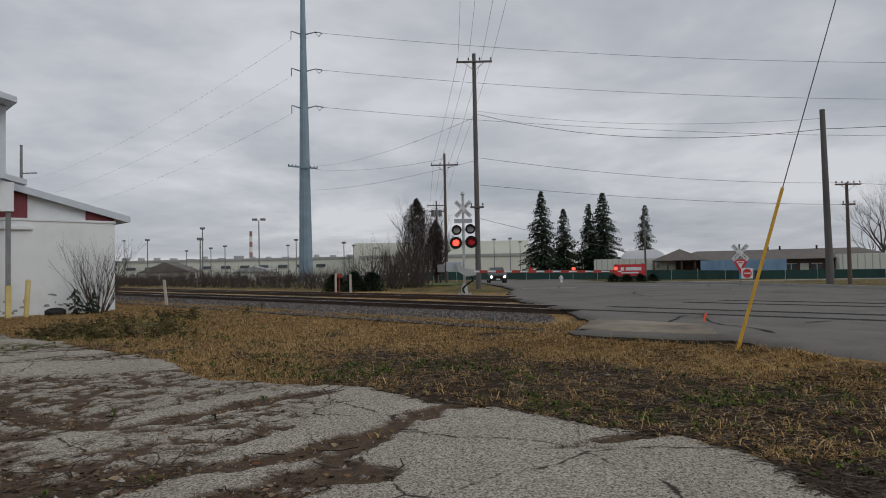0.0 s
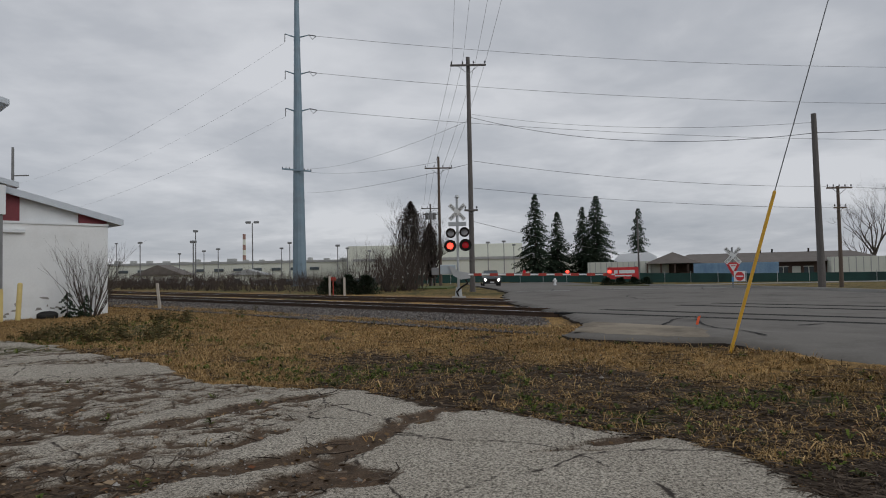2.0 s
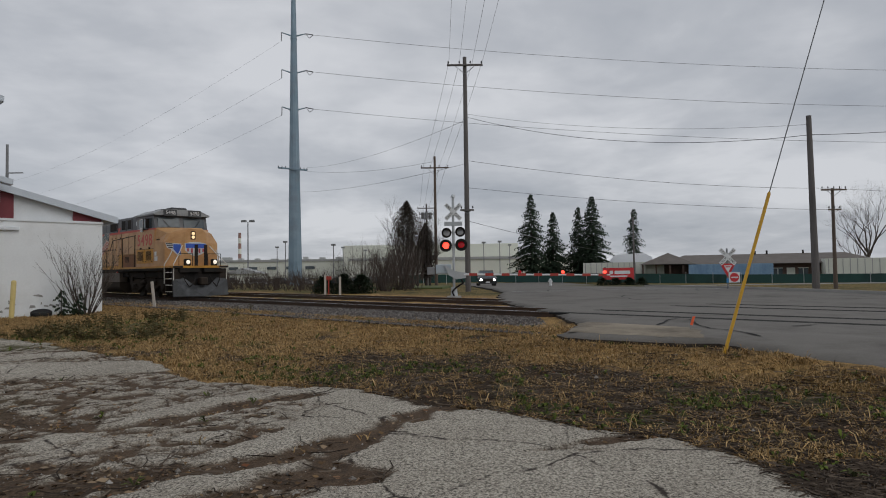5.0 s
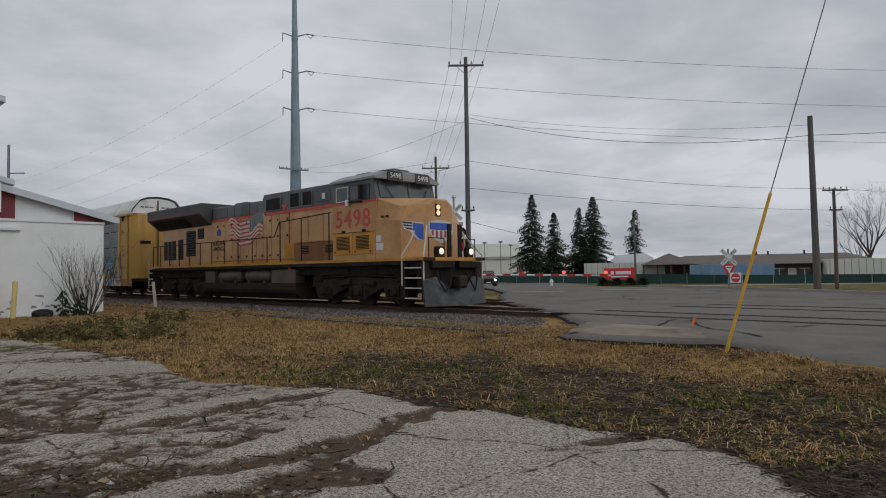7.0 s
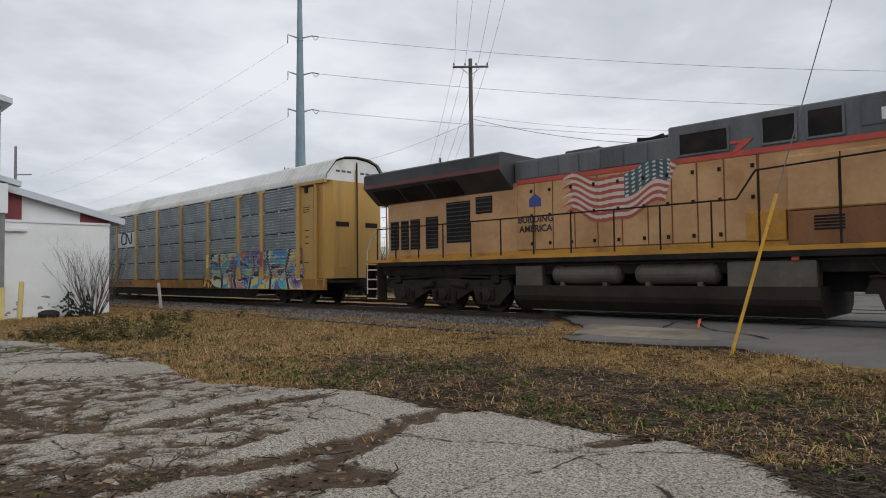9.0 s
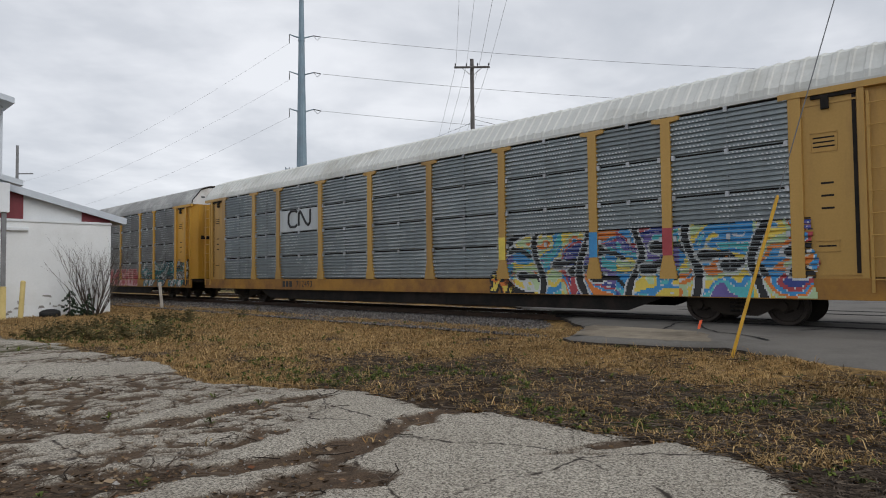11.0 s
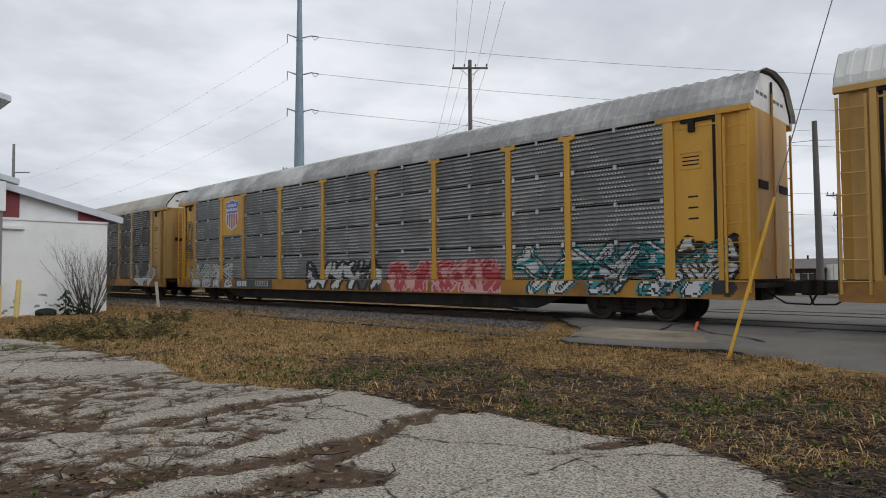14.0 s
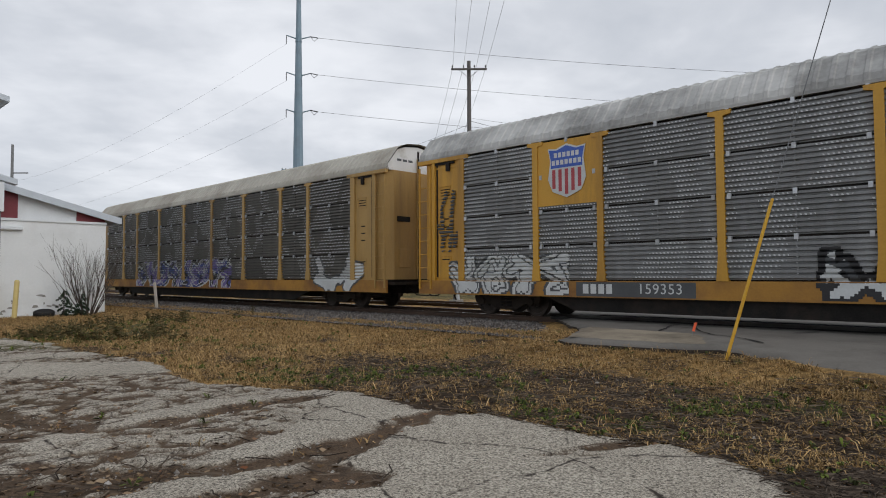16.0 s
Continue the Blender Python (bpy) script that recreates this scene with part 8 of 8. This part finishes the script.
def yard_buildings():
    b = thing("low_building", "long low brick building with a grey hipped roof", "building", pose(41.5, 88, -0.8, 0, 0, -24))
    part("wall", boxes((-10, 16, 0, 9, -0.3, 2.7)), M["brick"], b)
    bm = bmesh.new()
    v = [bm.verts.new(p) for p in ((-11, -1.2, 2.7), (17, -1.2, 2.7), (17, 10, 2.7), (-11, 10, 2.7), (-7.5, 4.4, 4.1), (13, 4.4, 4.1))]
    for q in ((0, 1, 5, 4), (1, 2, 5), (2, 3, 4, 5), (3, 0, 4), (3, 2, 1, 0)):
        bm.faces.new([v[i] for i in q])
    part("roof", bm, M["shingle"], b)
    for x in (1.5, 4.0, 7.0, 10.5, 13.0):
        w = part("window", boxes((x, x + 1.1, -0.06, 0.02, 0.9, 2.0)), M["window_glass"], b)
        part("window_frame", boxes((x - 0.08, x + 1.18, -0.10, -0.05, 2.0, 2.1), (x - 0.08, x + 1.18, -0.10, -0.05, 0.8, 0.9), (x + 0.5, x + 0.6, -0.10, -0.05, 0.9, 2.0)), M["far_white"], w)
    part("door", boxes((5.6, 6.6, -0.06, 0.02, 0.0, 2.1)), M["far_white"], b)
    bm = bmesh.new()
    for x, z in ((2, 4.0), (3.5, 4.05), (8, 4.05), (-2, 4.05)):
        rod(bm, (x, 4.2, z), (x, 4.2, z + 0.5), 0.12, 0.12, 8)
    part("roof_vents", bm, M["black"], b)
    s = thing("blue_container", "streaky blue sheet-metal storage wall", "container", pose(38.2, 84.2, -0.85, 0, 0, -23))
    part("box_wall", boxes((-5.0, 5.2, 0, 2.4, 0, 2.75)), M["blue_wall"], s)
    for k in range(26):
        x = -5.0 + k * 0.4
        part("rib", boxes((x, x + 0.12, -0.05, 0.0, 0.1, 2.65)), M["blue_wall"], s)
    p = thing("timber_shed", "open shed with a brown pyramid roof", "shed", pose(32.0, 89.5, -0.6, 0, 0, -24))
    bm = bmesh.new()
    v = [bm.verts.new(q) for q in ((-3.6, -2, 2.6), (3.8, -2, 2.6), (3.8, 3, 2.6), (-3.6, 3, 2.6), (0, 0.4, 4.2))]
    for q in ((0, 1, 4), (1, 2, 4), (2, 3, 4), (3, 0, 4), (3, 2, 1, 0)):
        bm.faces.new([v[i] for i in q])
    part("roof", bm, M["shingle"], p)
    for x in (-3.3, -1.5, 0.3, 2.0, 3.5):
        part("shed_post", boxes((x, x + 0.2, -1.8, -1.6, 0, 2.6)), M["brick"], p)
    part("back_wall", boxes((-3.4, 3.6, 2.6, 2.8, 0, 2.6)), M["far_white"], p)
    t = thing("white_tent", "white rounded tent roof behind the fence", "tent", pose(29.3, 98, 0.3, 0, 0, -20))
    bm = bmesh.new()
    prism(bm, [(-3.2, 1.9), (-3.0, 2.6), (-2.2, 3.35), (2.0, 3.5), (3.1, 2.9), (3.4, 1.9)], 0, 9)
    part("cover", bm, M["tent"], t)
    part("tent_wall", boxes((-3.1, 3.3, 0.1, 8.9, 0, 1.9)), M["far_white"], t)
    for xx, yy, lx, nm in ((25.8, 94.5, 9.0, "white box trailer behind the fence"), (55, 79.5, 12.0, "white slatted trailer behind the fence")):
        w = thing("box_trailer", nm, "trailer", pose(xx, yy, -0.6, 0, 0, -20))
        part("body", boxes((-lx / 2, lx / 2, 0, 2.5, 0.7, 3.0)), M["far_white"], w)
        for k in range(int(lx / 0.8)):
            x = -lx / 2 + 0.3 + k * 0.8
            part("rib", boxes((x, x + 0.08, -0.03, 0.0, 0.75, 2.95)), M["far_grey"], w)
        for x in (-lx * 0.3, lx * 0.3):
            part("wheel", rods(((x, 0.1, 0.4), (x, 2.4, 0.4), 0.42, 0.42), n=14), M["rubber"], w)


def red_board():
    s = thing("sign_board", "red sign board with white bars on posts", "sign", pose(16.2, 58, -0.1))
    b = part("board", boxes((-1.4, 1.4, -0.06, 0.06, 0.62, 1.68), bevel=0.01), M["sign_red"], s)
    part("white_bar", boxes((-0.35, 1.05, -0.072, -0.062, 1.12, 1.42)), M["sign_white"], b)
    part("white_bar", boxes((-0.75, 0.8, -0.072, -0.062, 0.86, 0.98)), M["sign_white"], b)
    part("white_mark", boxes((-0.8, -0.5, -0.072, -0.062, 1.12, 1.42)), M["sign_white"], b)
    for x in (-1.2, 1.2):
        part("post", boxes((x - 0.07, x + 0.07, -0.05, 0.05, -0.3, 1.75)), M["pole_wood"], s)
    for k, (x, y, w) in enumerate(((14.6, 57.4, 1.3), (15.8, 57.5, 1.4), (17.0, 57.4, 1.3), (18.2, 57.6, 1.2))):
        juniper(x, y, -0.15, w, 0.75, 70 + k, "low dark shrub under the red sign board")
    part("pole", rods(((1.55, 0.3, -0.3), (1.55, 0.3, 6.3), 0.09, 0.07)), M["pole_wood"], s)


def factory():
    f = thing("factory", "long pale flat-roofed factory in the distance", "factory", pose(0, 0, -2.2))
    part("main_hall", boxes((-240, -46, 318, 380, 0, 10.2)), M["far_white"], f)
    part("roof_band", boxes((-240.5, -45.5, 317.5, 318, 9.4, 10.5)), M["far_grey"], f)
    part("tall_hall", boxes((-45, 37, 300, 370, 0, 16.2)), M["far_white"], f)
    part("low_wing", boxes((-40, 70, 285, 299, 0, 9.5)), M["far_white"], f)
    part("wing_band", boxes((-40.5, 70.5, 284.5, 285, 8.6, 9.8)), M["far_grey"], f)
    part("dock_band", boxes((-230, -60, 317.4, 318, 2.0, 4.2)), M["far_white"], f)
    rnd = random.Random(12)
    for k in range(22):
        x = -225 + k * 8.2
        part("roof_unit", boxes((x, x + rnd.uniform(1.5, 4), 325, 329, 10.2, 10.2 + rnd.uniform(0.8, 2.0))), M["far_grey"], f)
    for k in range(18):
        x = -228 + k * 9.5
        part("window", boxes((x, x + 4.5, 317.3, 318, 5.6, 7.0)), M["window_glass"], f)
    s = thing("chimney_stack", "tall chimney banded in red and white", "chimney", pose(-103.5, 332, -2))
    for k in range(9):
        bm = bmesh.new()
        rod(bm, (0, 0, k * 2.75), (0, 0, (k + 1) * 2.75), 1.0 - 0.03 * k, 0.97 - 0.03 * k, 12)
        part("band", bm, M["brick_red"] if k % 2 == 0 else M["far_white"], s)
    h = thing("small_house", "grey house with a low brown gable roof", "house", pose(-80.5, 180, -1.6))
    part("wall", boxes((-7, 7, 0, 8, 0, 3.6)), M["far_white"], h)
    bm = bmesh.new()
    prism(bm, [(-7.6, 3.5), (0, 6.4), (7.6, 3.5)], -0.6, 8.6)
    part("roof", bm, M["shingle"], h)
    for x in (-4.5, 2.8):
        part("window", boxes((x, x + 1.6, -0.06, 0.02, 1.2, 2.5)), M["window_glass"], h)
    g = thing("gatehouse", "small white gatehouse with a grey roof", "building", pose(-40, 130, -1.2))
    part("wall", boxes((-4, 4, 0, 4, 0, 2.8)), M["far_white"], g)
    bm = bmesh.new()
    prism(bm, [(-4.4, 2.7), (0, 3.9), (4.4, 2.7)], -0.4, 4.4)
    part("roof", bm, M["far_grey"], g)
    part("window", boxes((-2.6, -1.4, -0.05, 0.02, 1.0, 2.0)), M["window_glass"], g)


M["brick_red"] = surf("chimney_red", (0.26, 0.15, 0.125), (0.32, 0.19, 0.155), 0.3, 0.8, 0, 0, 3)


def yard_lights():
    for x, y, top, kind in ((-80.75, 170, 10.7, 1), (-58.2, 150, 12.1, 1), (-41.85, 140, 13.1, 2), (-40.9, 170, 9.9, 1), (-30.1, 200, 9.3, 1), (-75, 200, 9.3, 1), (-50.7, 200, 9.7, 1), (-128, 250, 14.8, 1), (-90.9, 220, 9.3, 1), (-26.5, 160, 8.5, 1), (-63.5, 180, 9.0, 1), (-22.0, 190, 8.0, 1), (12.5, 180, 9.4, 1), (17, 180, 9.6, 1), (22.0, 200, 9.4, 1), (-47.0, 120, 8.0, 1)):
        p = thing("yard_light", "tall thin yard light pole", "street lamp", pose(x, y, -1.8), "yard lights")
        part("pole", rods(((0, 0, 0), (0, 0, top + 1.6), 0.16, 0.11), n=6), M["post_grey"], p)
        for s in ((-1, 1) if kind == 2 else (0,)):
            part("lamp_head", boxes((s * 0.9 - 0.55, s * 0.9 + 0.55, -0.3, 0.3, top + 1.5, top + 2.0), bevel=0.08), M["post_grey"], p)
    m = thing("antenna_mast", "thin steel mast behind the white building", "mast", pose(-81, 120, -1))
    part("mast", rods(((0, 0, 0), (0, 0, 27.5), 0.35, 0.22), n=6), M["post_grey"], m)
    part("mast_arm", boxes((0, 3.0, -0.1, 0.1, 22.0, 22.2)), M["post_grey"], m)


def clutter():
    # marker posts beyond the tracks, a leaning stake, a small orange marker
    for x, y, h, lean in ((-6.45, 36.0, 1.3, 0), (-5.62, 36.0, 1.2, 0), (-12.45, 28.0, 1.15, -6)):
        bm = bmesh.new()
        box(bm, -0.06, 0.06, -0.03, 0.03, -0.3, h, bevel=0.01)
        ob = link_mesh("marker_post", bm, M["post_pale"])
        ob.matrix_world = pose(x, y, 0.12 if y < 30 else 0.1, 0, lean, 0)
        tagged(ob, "pale weathered marker post beside the tracks", "post", "marker posts")
    bm = bmesh.new()
    box(bm, -0.16, 0.16, -0.02, 0.02, 1.02, 1.22)
    box(bm, -0.03, 0.03, -0.02, 0.02, -0.2, 1.0)
    ob = link_mesh("small_red_sign", bm, M["arm_red"])
    ob.matrix_world = pose(-6.6, 38, 0.1)
    tagged(ob, "small red sign among the shrubs", "sign")
    z = float(road_z(np.array([4.6]), np.array([11.86]))[0])
    c = thing("marker_flag", "small orange plastic flag on a thin wire in the road's edge", "marker", pose(4.6, 11.86, z))
    part("wire", rods(((0, 0, -0.08), (0.06, 0, 0.26), 0.004, 0.004), n=6), M["post_grey"], c)
    bm = bmesh.new()
    prism(bm, [(0.018, 0.11), (0.062, 0.26), (0.115, 0.27), (0.085, 0.17), (0.06, 0.10)], -0.004, 0.004)
    part("flag", bm, M["orange"], c)
    # kerb, verge and worn stop lines
    bm = bmesh.new()
    ys = np.linspace(-20, 60, 60)
    for a, b in zip(ys, ys[1:]):
        za, zb = (float(road_z(np.array([ROAD_RIGHT]), np.array([q]))[0]) for q in (a, b))
        v = [bm.verts.new(p) for p in ((ROAD_RIGHT + 0.01, a, za - 0.2), (ROAD_RIGHT + 0.19, a, za - 0.2), (ROAD_RIGHT + 0.19, a, za + 0.13), (ROAD_RIGHT + 0.03, a, za + 0.13), (ROAD_RIGHT + 0.01, b - 0.01, zb - 0.2), (ROAD_RIGHT + 0.19, b - 0.01, zb - 0.2), (ROAD_RIGHT + 0.19, b - 0.01, zb + 0.13), (ROAD_RIGHT + 0.03, b - 0.01, zb + 0.13))]
        for q in ((0, 4, 7, 3), (3, 7, 6, 2), (2, 6, 5, 1), (0, 3, 2, 1), (4, 5, 6, 7)):
            bm.faces.new([v[i] for i in q])
    tagged(link_mesh("kerb", bm, M["concrete"]), "worn brown concrete kerb along the road", "kerb", kind="structure")
    bm = bmesh.new()
    for x0, x1, y in ((3.9, 6.8, 34.6), (9.5, 16.5, 37.5)):
        n = 10
        for k in range(n):
            xa, xb = x0 + (x1 - x0) * k / n, x0 + (x1 - x0) * (k + 1) / n
            z = [float(road_z(np.array([q]), np.array([y]))[0]) + 0.016 for q in (xa, xb)]
            bm.faces.new([bm.verts.new(p) for p in ((xa, y - 0.2, z[0]), (xb, y - 0.2, z[1]), (xb, y + 0.2, z[1]), (xa, y + 0.2, z[0]))])
    tagged(link_mesh("stop_line", bm, M["line_white"]), "worn white stop lines on the road", "road marking", kind="structure")
    bm = bmesh.new()
    box(bm, 19.4, 90, 71.0, 72.5, -0.75, -0.48)
    tagged(link_mesh("sidewalk", bm, M["concrete"]), "pale concrete sidewalk before the fence", "sidewalk", kind="structure")
    isl = bmesh.new()
    prism(isl, [(9.5, 55.5), (12, 54.6), (20, 55.2), (21, 58.5), (14, 60), (10, 58)], -0.5, 0.02, 0, "z")
    tagged(link_mesh("grass_island", isl, M["verge"]), "low grass island under the red sign board", "verge", kind="structure")
    gr = bmesh.new()
    prism(gr, [(-6.5, 52.0), (0.2, 50.5), (1.0, 57.0), (-5.5, 60.0)], -0.3, 0.235, 0, "z")
    tagged(link_mesh("grass_verge", gr, M["lawn"]), "short green grass verge under the trees beyond the tracks", "verge", kind="structure")
    h = thing("fire_hydrant", "small white fire hydrant by the road", "hydrant", pose(10.8, 62.5, -0.05))
    bm = bmesh.new()
    lathe(bm, [(0, 0.14), (0.45, 0.12), (0.5, 0.15), (0.62, 0.12), (0.72, 0.0)], (0, 0, 0), "z", 12)
    part("barrel", bm, M["sign_white"], h)
    part("outlets", rods(((-0.22, 0, 0.42), (0.22, 0, 0.42), 0.06, 0.06)), M["sign_white"], h)


M["post_pale"] = surf("weathered_pale_post", (0.42, 0.38, 0.33), (0.55, 0.5, 0.44), 3, 0.8, 0, 0, 30)
M["orange"] = surf("orange_plastic", (0.75, 0.10, 0.03), (0.85, 0.14, 0.05), 3, 0.5, 0, 0, 20)
M["lawn"] = surf("short_green_grass", (0.055, 0.075, 0.02), (0.12, 0.145, 0.045), 0.9, 0.95, 0.02, 0, 22)
M["verge"] = surf("winter_verge_grass", (0.055, 0.06, 0.022), (0.13, 0.115, 0.05), 0.8, 0.95, 0.02, 0, 18)


def brush_belt():
    """Dark leafless brush along the far side of the tracks."""
    rnd = random.Random(77)
    bm = bmesh.new()
    for k in range(900):
        s = -150 + k * 0.13 + rnd.uniform(-0.3, 0.3)
        off = SECOND + 6 + rnd.uniform(0, 7)
        p = on_track(s, off)
        if p.y < 45:
            continue
        z = float(ground_z(np.array([p.x]), np.array([p.y]))[0]) - 0.1
        h = rnd.uniform(0.8, 1.9)
        for _ in range(5):
            a = rnd.uniform(0, 6.28)
            branch(bm, Vector((p.x, p.y, z)), Vector((math.cos(a) * 0.45, math.sin(a) * 0.45, 1)).normalized(), h * rnd.uniform(0.5, 0.8), 0.018, 1, rnd, 0.5, 3)
    tagged(link_mesh("brush_belt", bm, M["twig_red"]), "dark leafless brush beyond the tracks", "brush", kind="stuff")


white_building()
bollard()
old_tyre()
p = on_house(0.9, 0.9)
bare_shrub(p.x, p.y, -0.05, 2.35, 30, 11, "leafless many-stemmed shrub against the white wall", M["bark"], 0.95, 2)
for a, b, h in ((1.75, 0.8, 0.95), (1.25, 1.2, 0.8)):
    q = on_house(a, b)
    spruce(q.x, q.y, -0.05, h * 1.15, 0.42, int(a * 100), "small dark evergreen seedling by the wall", 0.22)
poles_and_wires()
guy_guard()
crossing_signal()
crossbuck_post()
motor_car(pose(4.65, 64.5, -0.12), "car_grey", "dark crossover car waiting with headlights on", True)
for k, (x, y, c) in enumerate(((-33, 118, "car_white"), (-29, 119, "car_grey"), (-25.5, 120, "car_white"), (-18, 118, "car_blue"), (-14.5, 117, "car_white"), (-11, 116, "car_grey"), (-48, 125, "car_white"), (-55, 128, "car_grey"), (-62, 131, "car_white"), (-70, 134, "car_grey"), (-5.5, 112, "car_white"), (-2.0, 112, "car_red"))):
    motor_car(pose(x, y, -1.0 if x < -8 else -0.75, 0, 0, 70 + 9 * k), c, {"car_white": "white parked car in the far lot", "car_grey": "dark grey parked car in the far lot", "car_blue": "blue parked car in the far lot", "car_red": "red parked car in the far lot"}[c], False, "parked cars in the far lot")
fence()
yard_buildings()
red_board()
factory()
yard_lights()
clutter()
spruce(14.6, 101, -0.6, 14.4, 4.2, 1, "tall dark spruce with drooping boughs", 1.2)
spruce(18.2, 102, -0.6, 11.4, 3.4, 2, "smaller dark spruce beside a taller one", 1.0)
spruce(22.0, 101, -0.6, 12.2, 3.2, 8, "dark spruce crowded by its neighbour", 1.0)
spruce(24.1, 100.5, -0.6, 13.8, 4.4, 3, "broad dense dark spruce", 1.5)
spruce(30.6, 101, -0.6, 11.7, 2.7, 4, "narrow sparse dark spruce", 0.75, 1.5)
bare_tree(-3.4, 55.5, 0.1, 6.4, 21, "dense leafless tree behind the crossing", 0.14, 5, M["bark_dark"])
leafy_tree(-2.9, 57.5, 0.0, 7.9, 1.75, 29, "dense dark tree holding dead brown leaves")
leafy_tree(-1.3, 59.5, 0.0, 6.0, 1.1, 33, "smaller dark tree holding dead brown leaves")
bare_tree(-2.0, 57, 0.1, 6.0, 22, "dense leafless tree behind the crossing", 0.13, 5, M["bark_dark"])
bare_tree(-0.9, 58, 0.1, 5.2, 27, "thin leafless tree by the poles", 0.1, 4, M["bark_dark"])
for x, y, h, n, sd in ((-5.2, 43, 2.7, 30, 31), (-4.2, 47, 2.9, 34, 32), (-3.0, 48, 2.9, 34, 33), (-6.1, 42.5, 2.0, 22, 34), (-2.4, 51, 3.2, 34, 35), (-4.6, 50, 2.6, 24, 37), (-3.6, 44.5, 2.0, 30, 38)):
    bare_shrub(x, y, 0.1, h, n, sd, "dense leafless reddish-brown shrub beyond the tracks", M["twig_red"], 0.85, 2)
for x, y, w, h, sd in ((-7.3, 40.5, 1.7, 1.15, 51), (-6.0, 40, 1.5, 1.3, 52), (-4.9, 40.2, 1.8, 1.25, 53)):
    juniper(x, y, 0.05, w, h, sd, "low dark evergreen shrub beyond the tracks")
bare_tree(74, 110, -0.8, 14, 41, "spreading leafless tree in the distance", 0.3, 5)
bare_tree(84, 128, -0.8, 9, 42, "small leafless tree in the distance", 0.2, 4)
bare_tree(90, 118, -0.8, 13, 43, "spreading leafless tree in the distance", 0.3, 4)
brush_belt()


def gone(t):
    """Metres gone at t, with the small lag that the train makes up between 8 and 8.5 s."""
    return rolled(t) - 0.19 + 0.22 * float(smooth(8.0, 8.5, t))


def motions():
    times = [0.5 * k for k in range(33)]
    for ob, s in TRAIN:
        walk(ob, [(t, Matrix.Translation(on_track(gone(t) + s)) @ pose(0, 0, 0, 0, 0, TURN)) for t in times])
    for w, x, r in WHEELS:
        walk(w, [(k / 15, pose(x, 0, r, 0, math.degrees(gone(k / 15) / r) % 360, 0)) for k in range(241)])


motions()
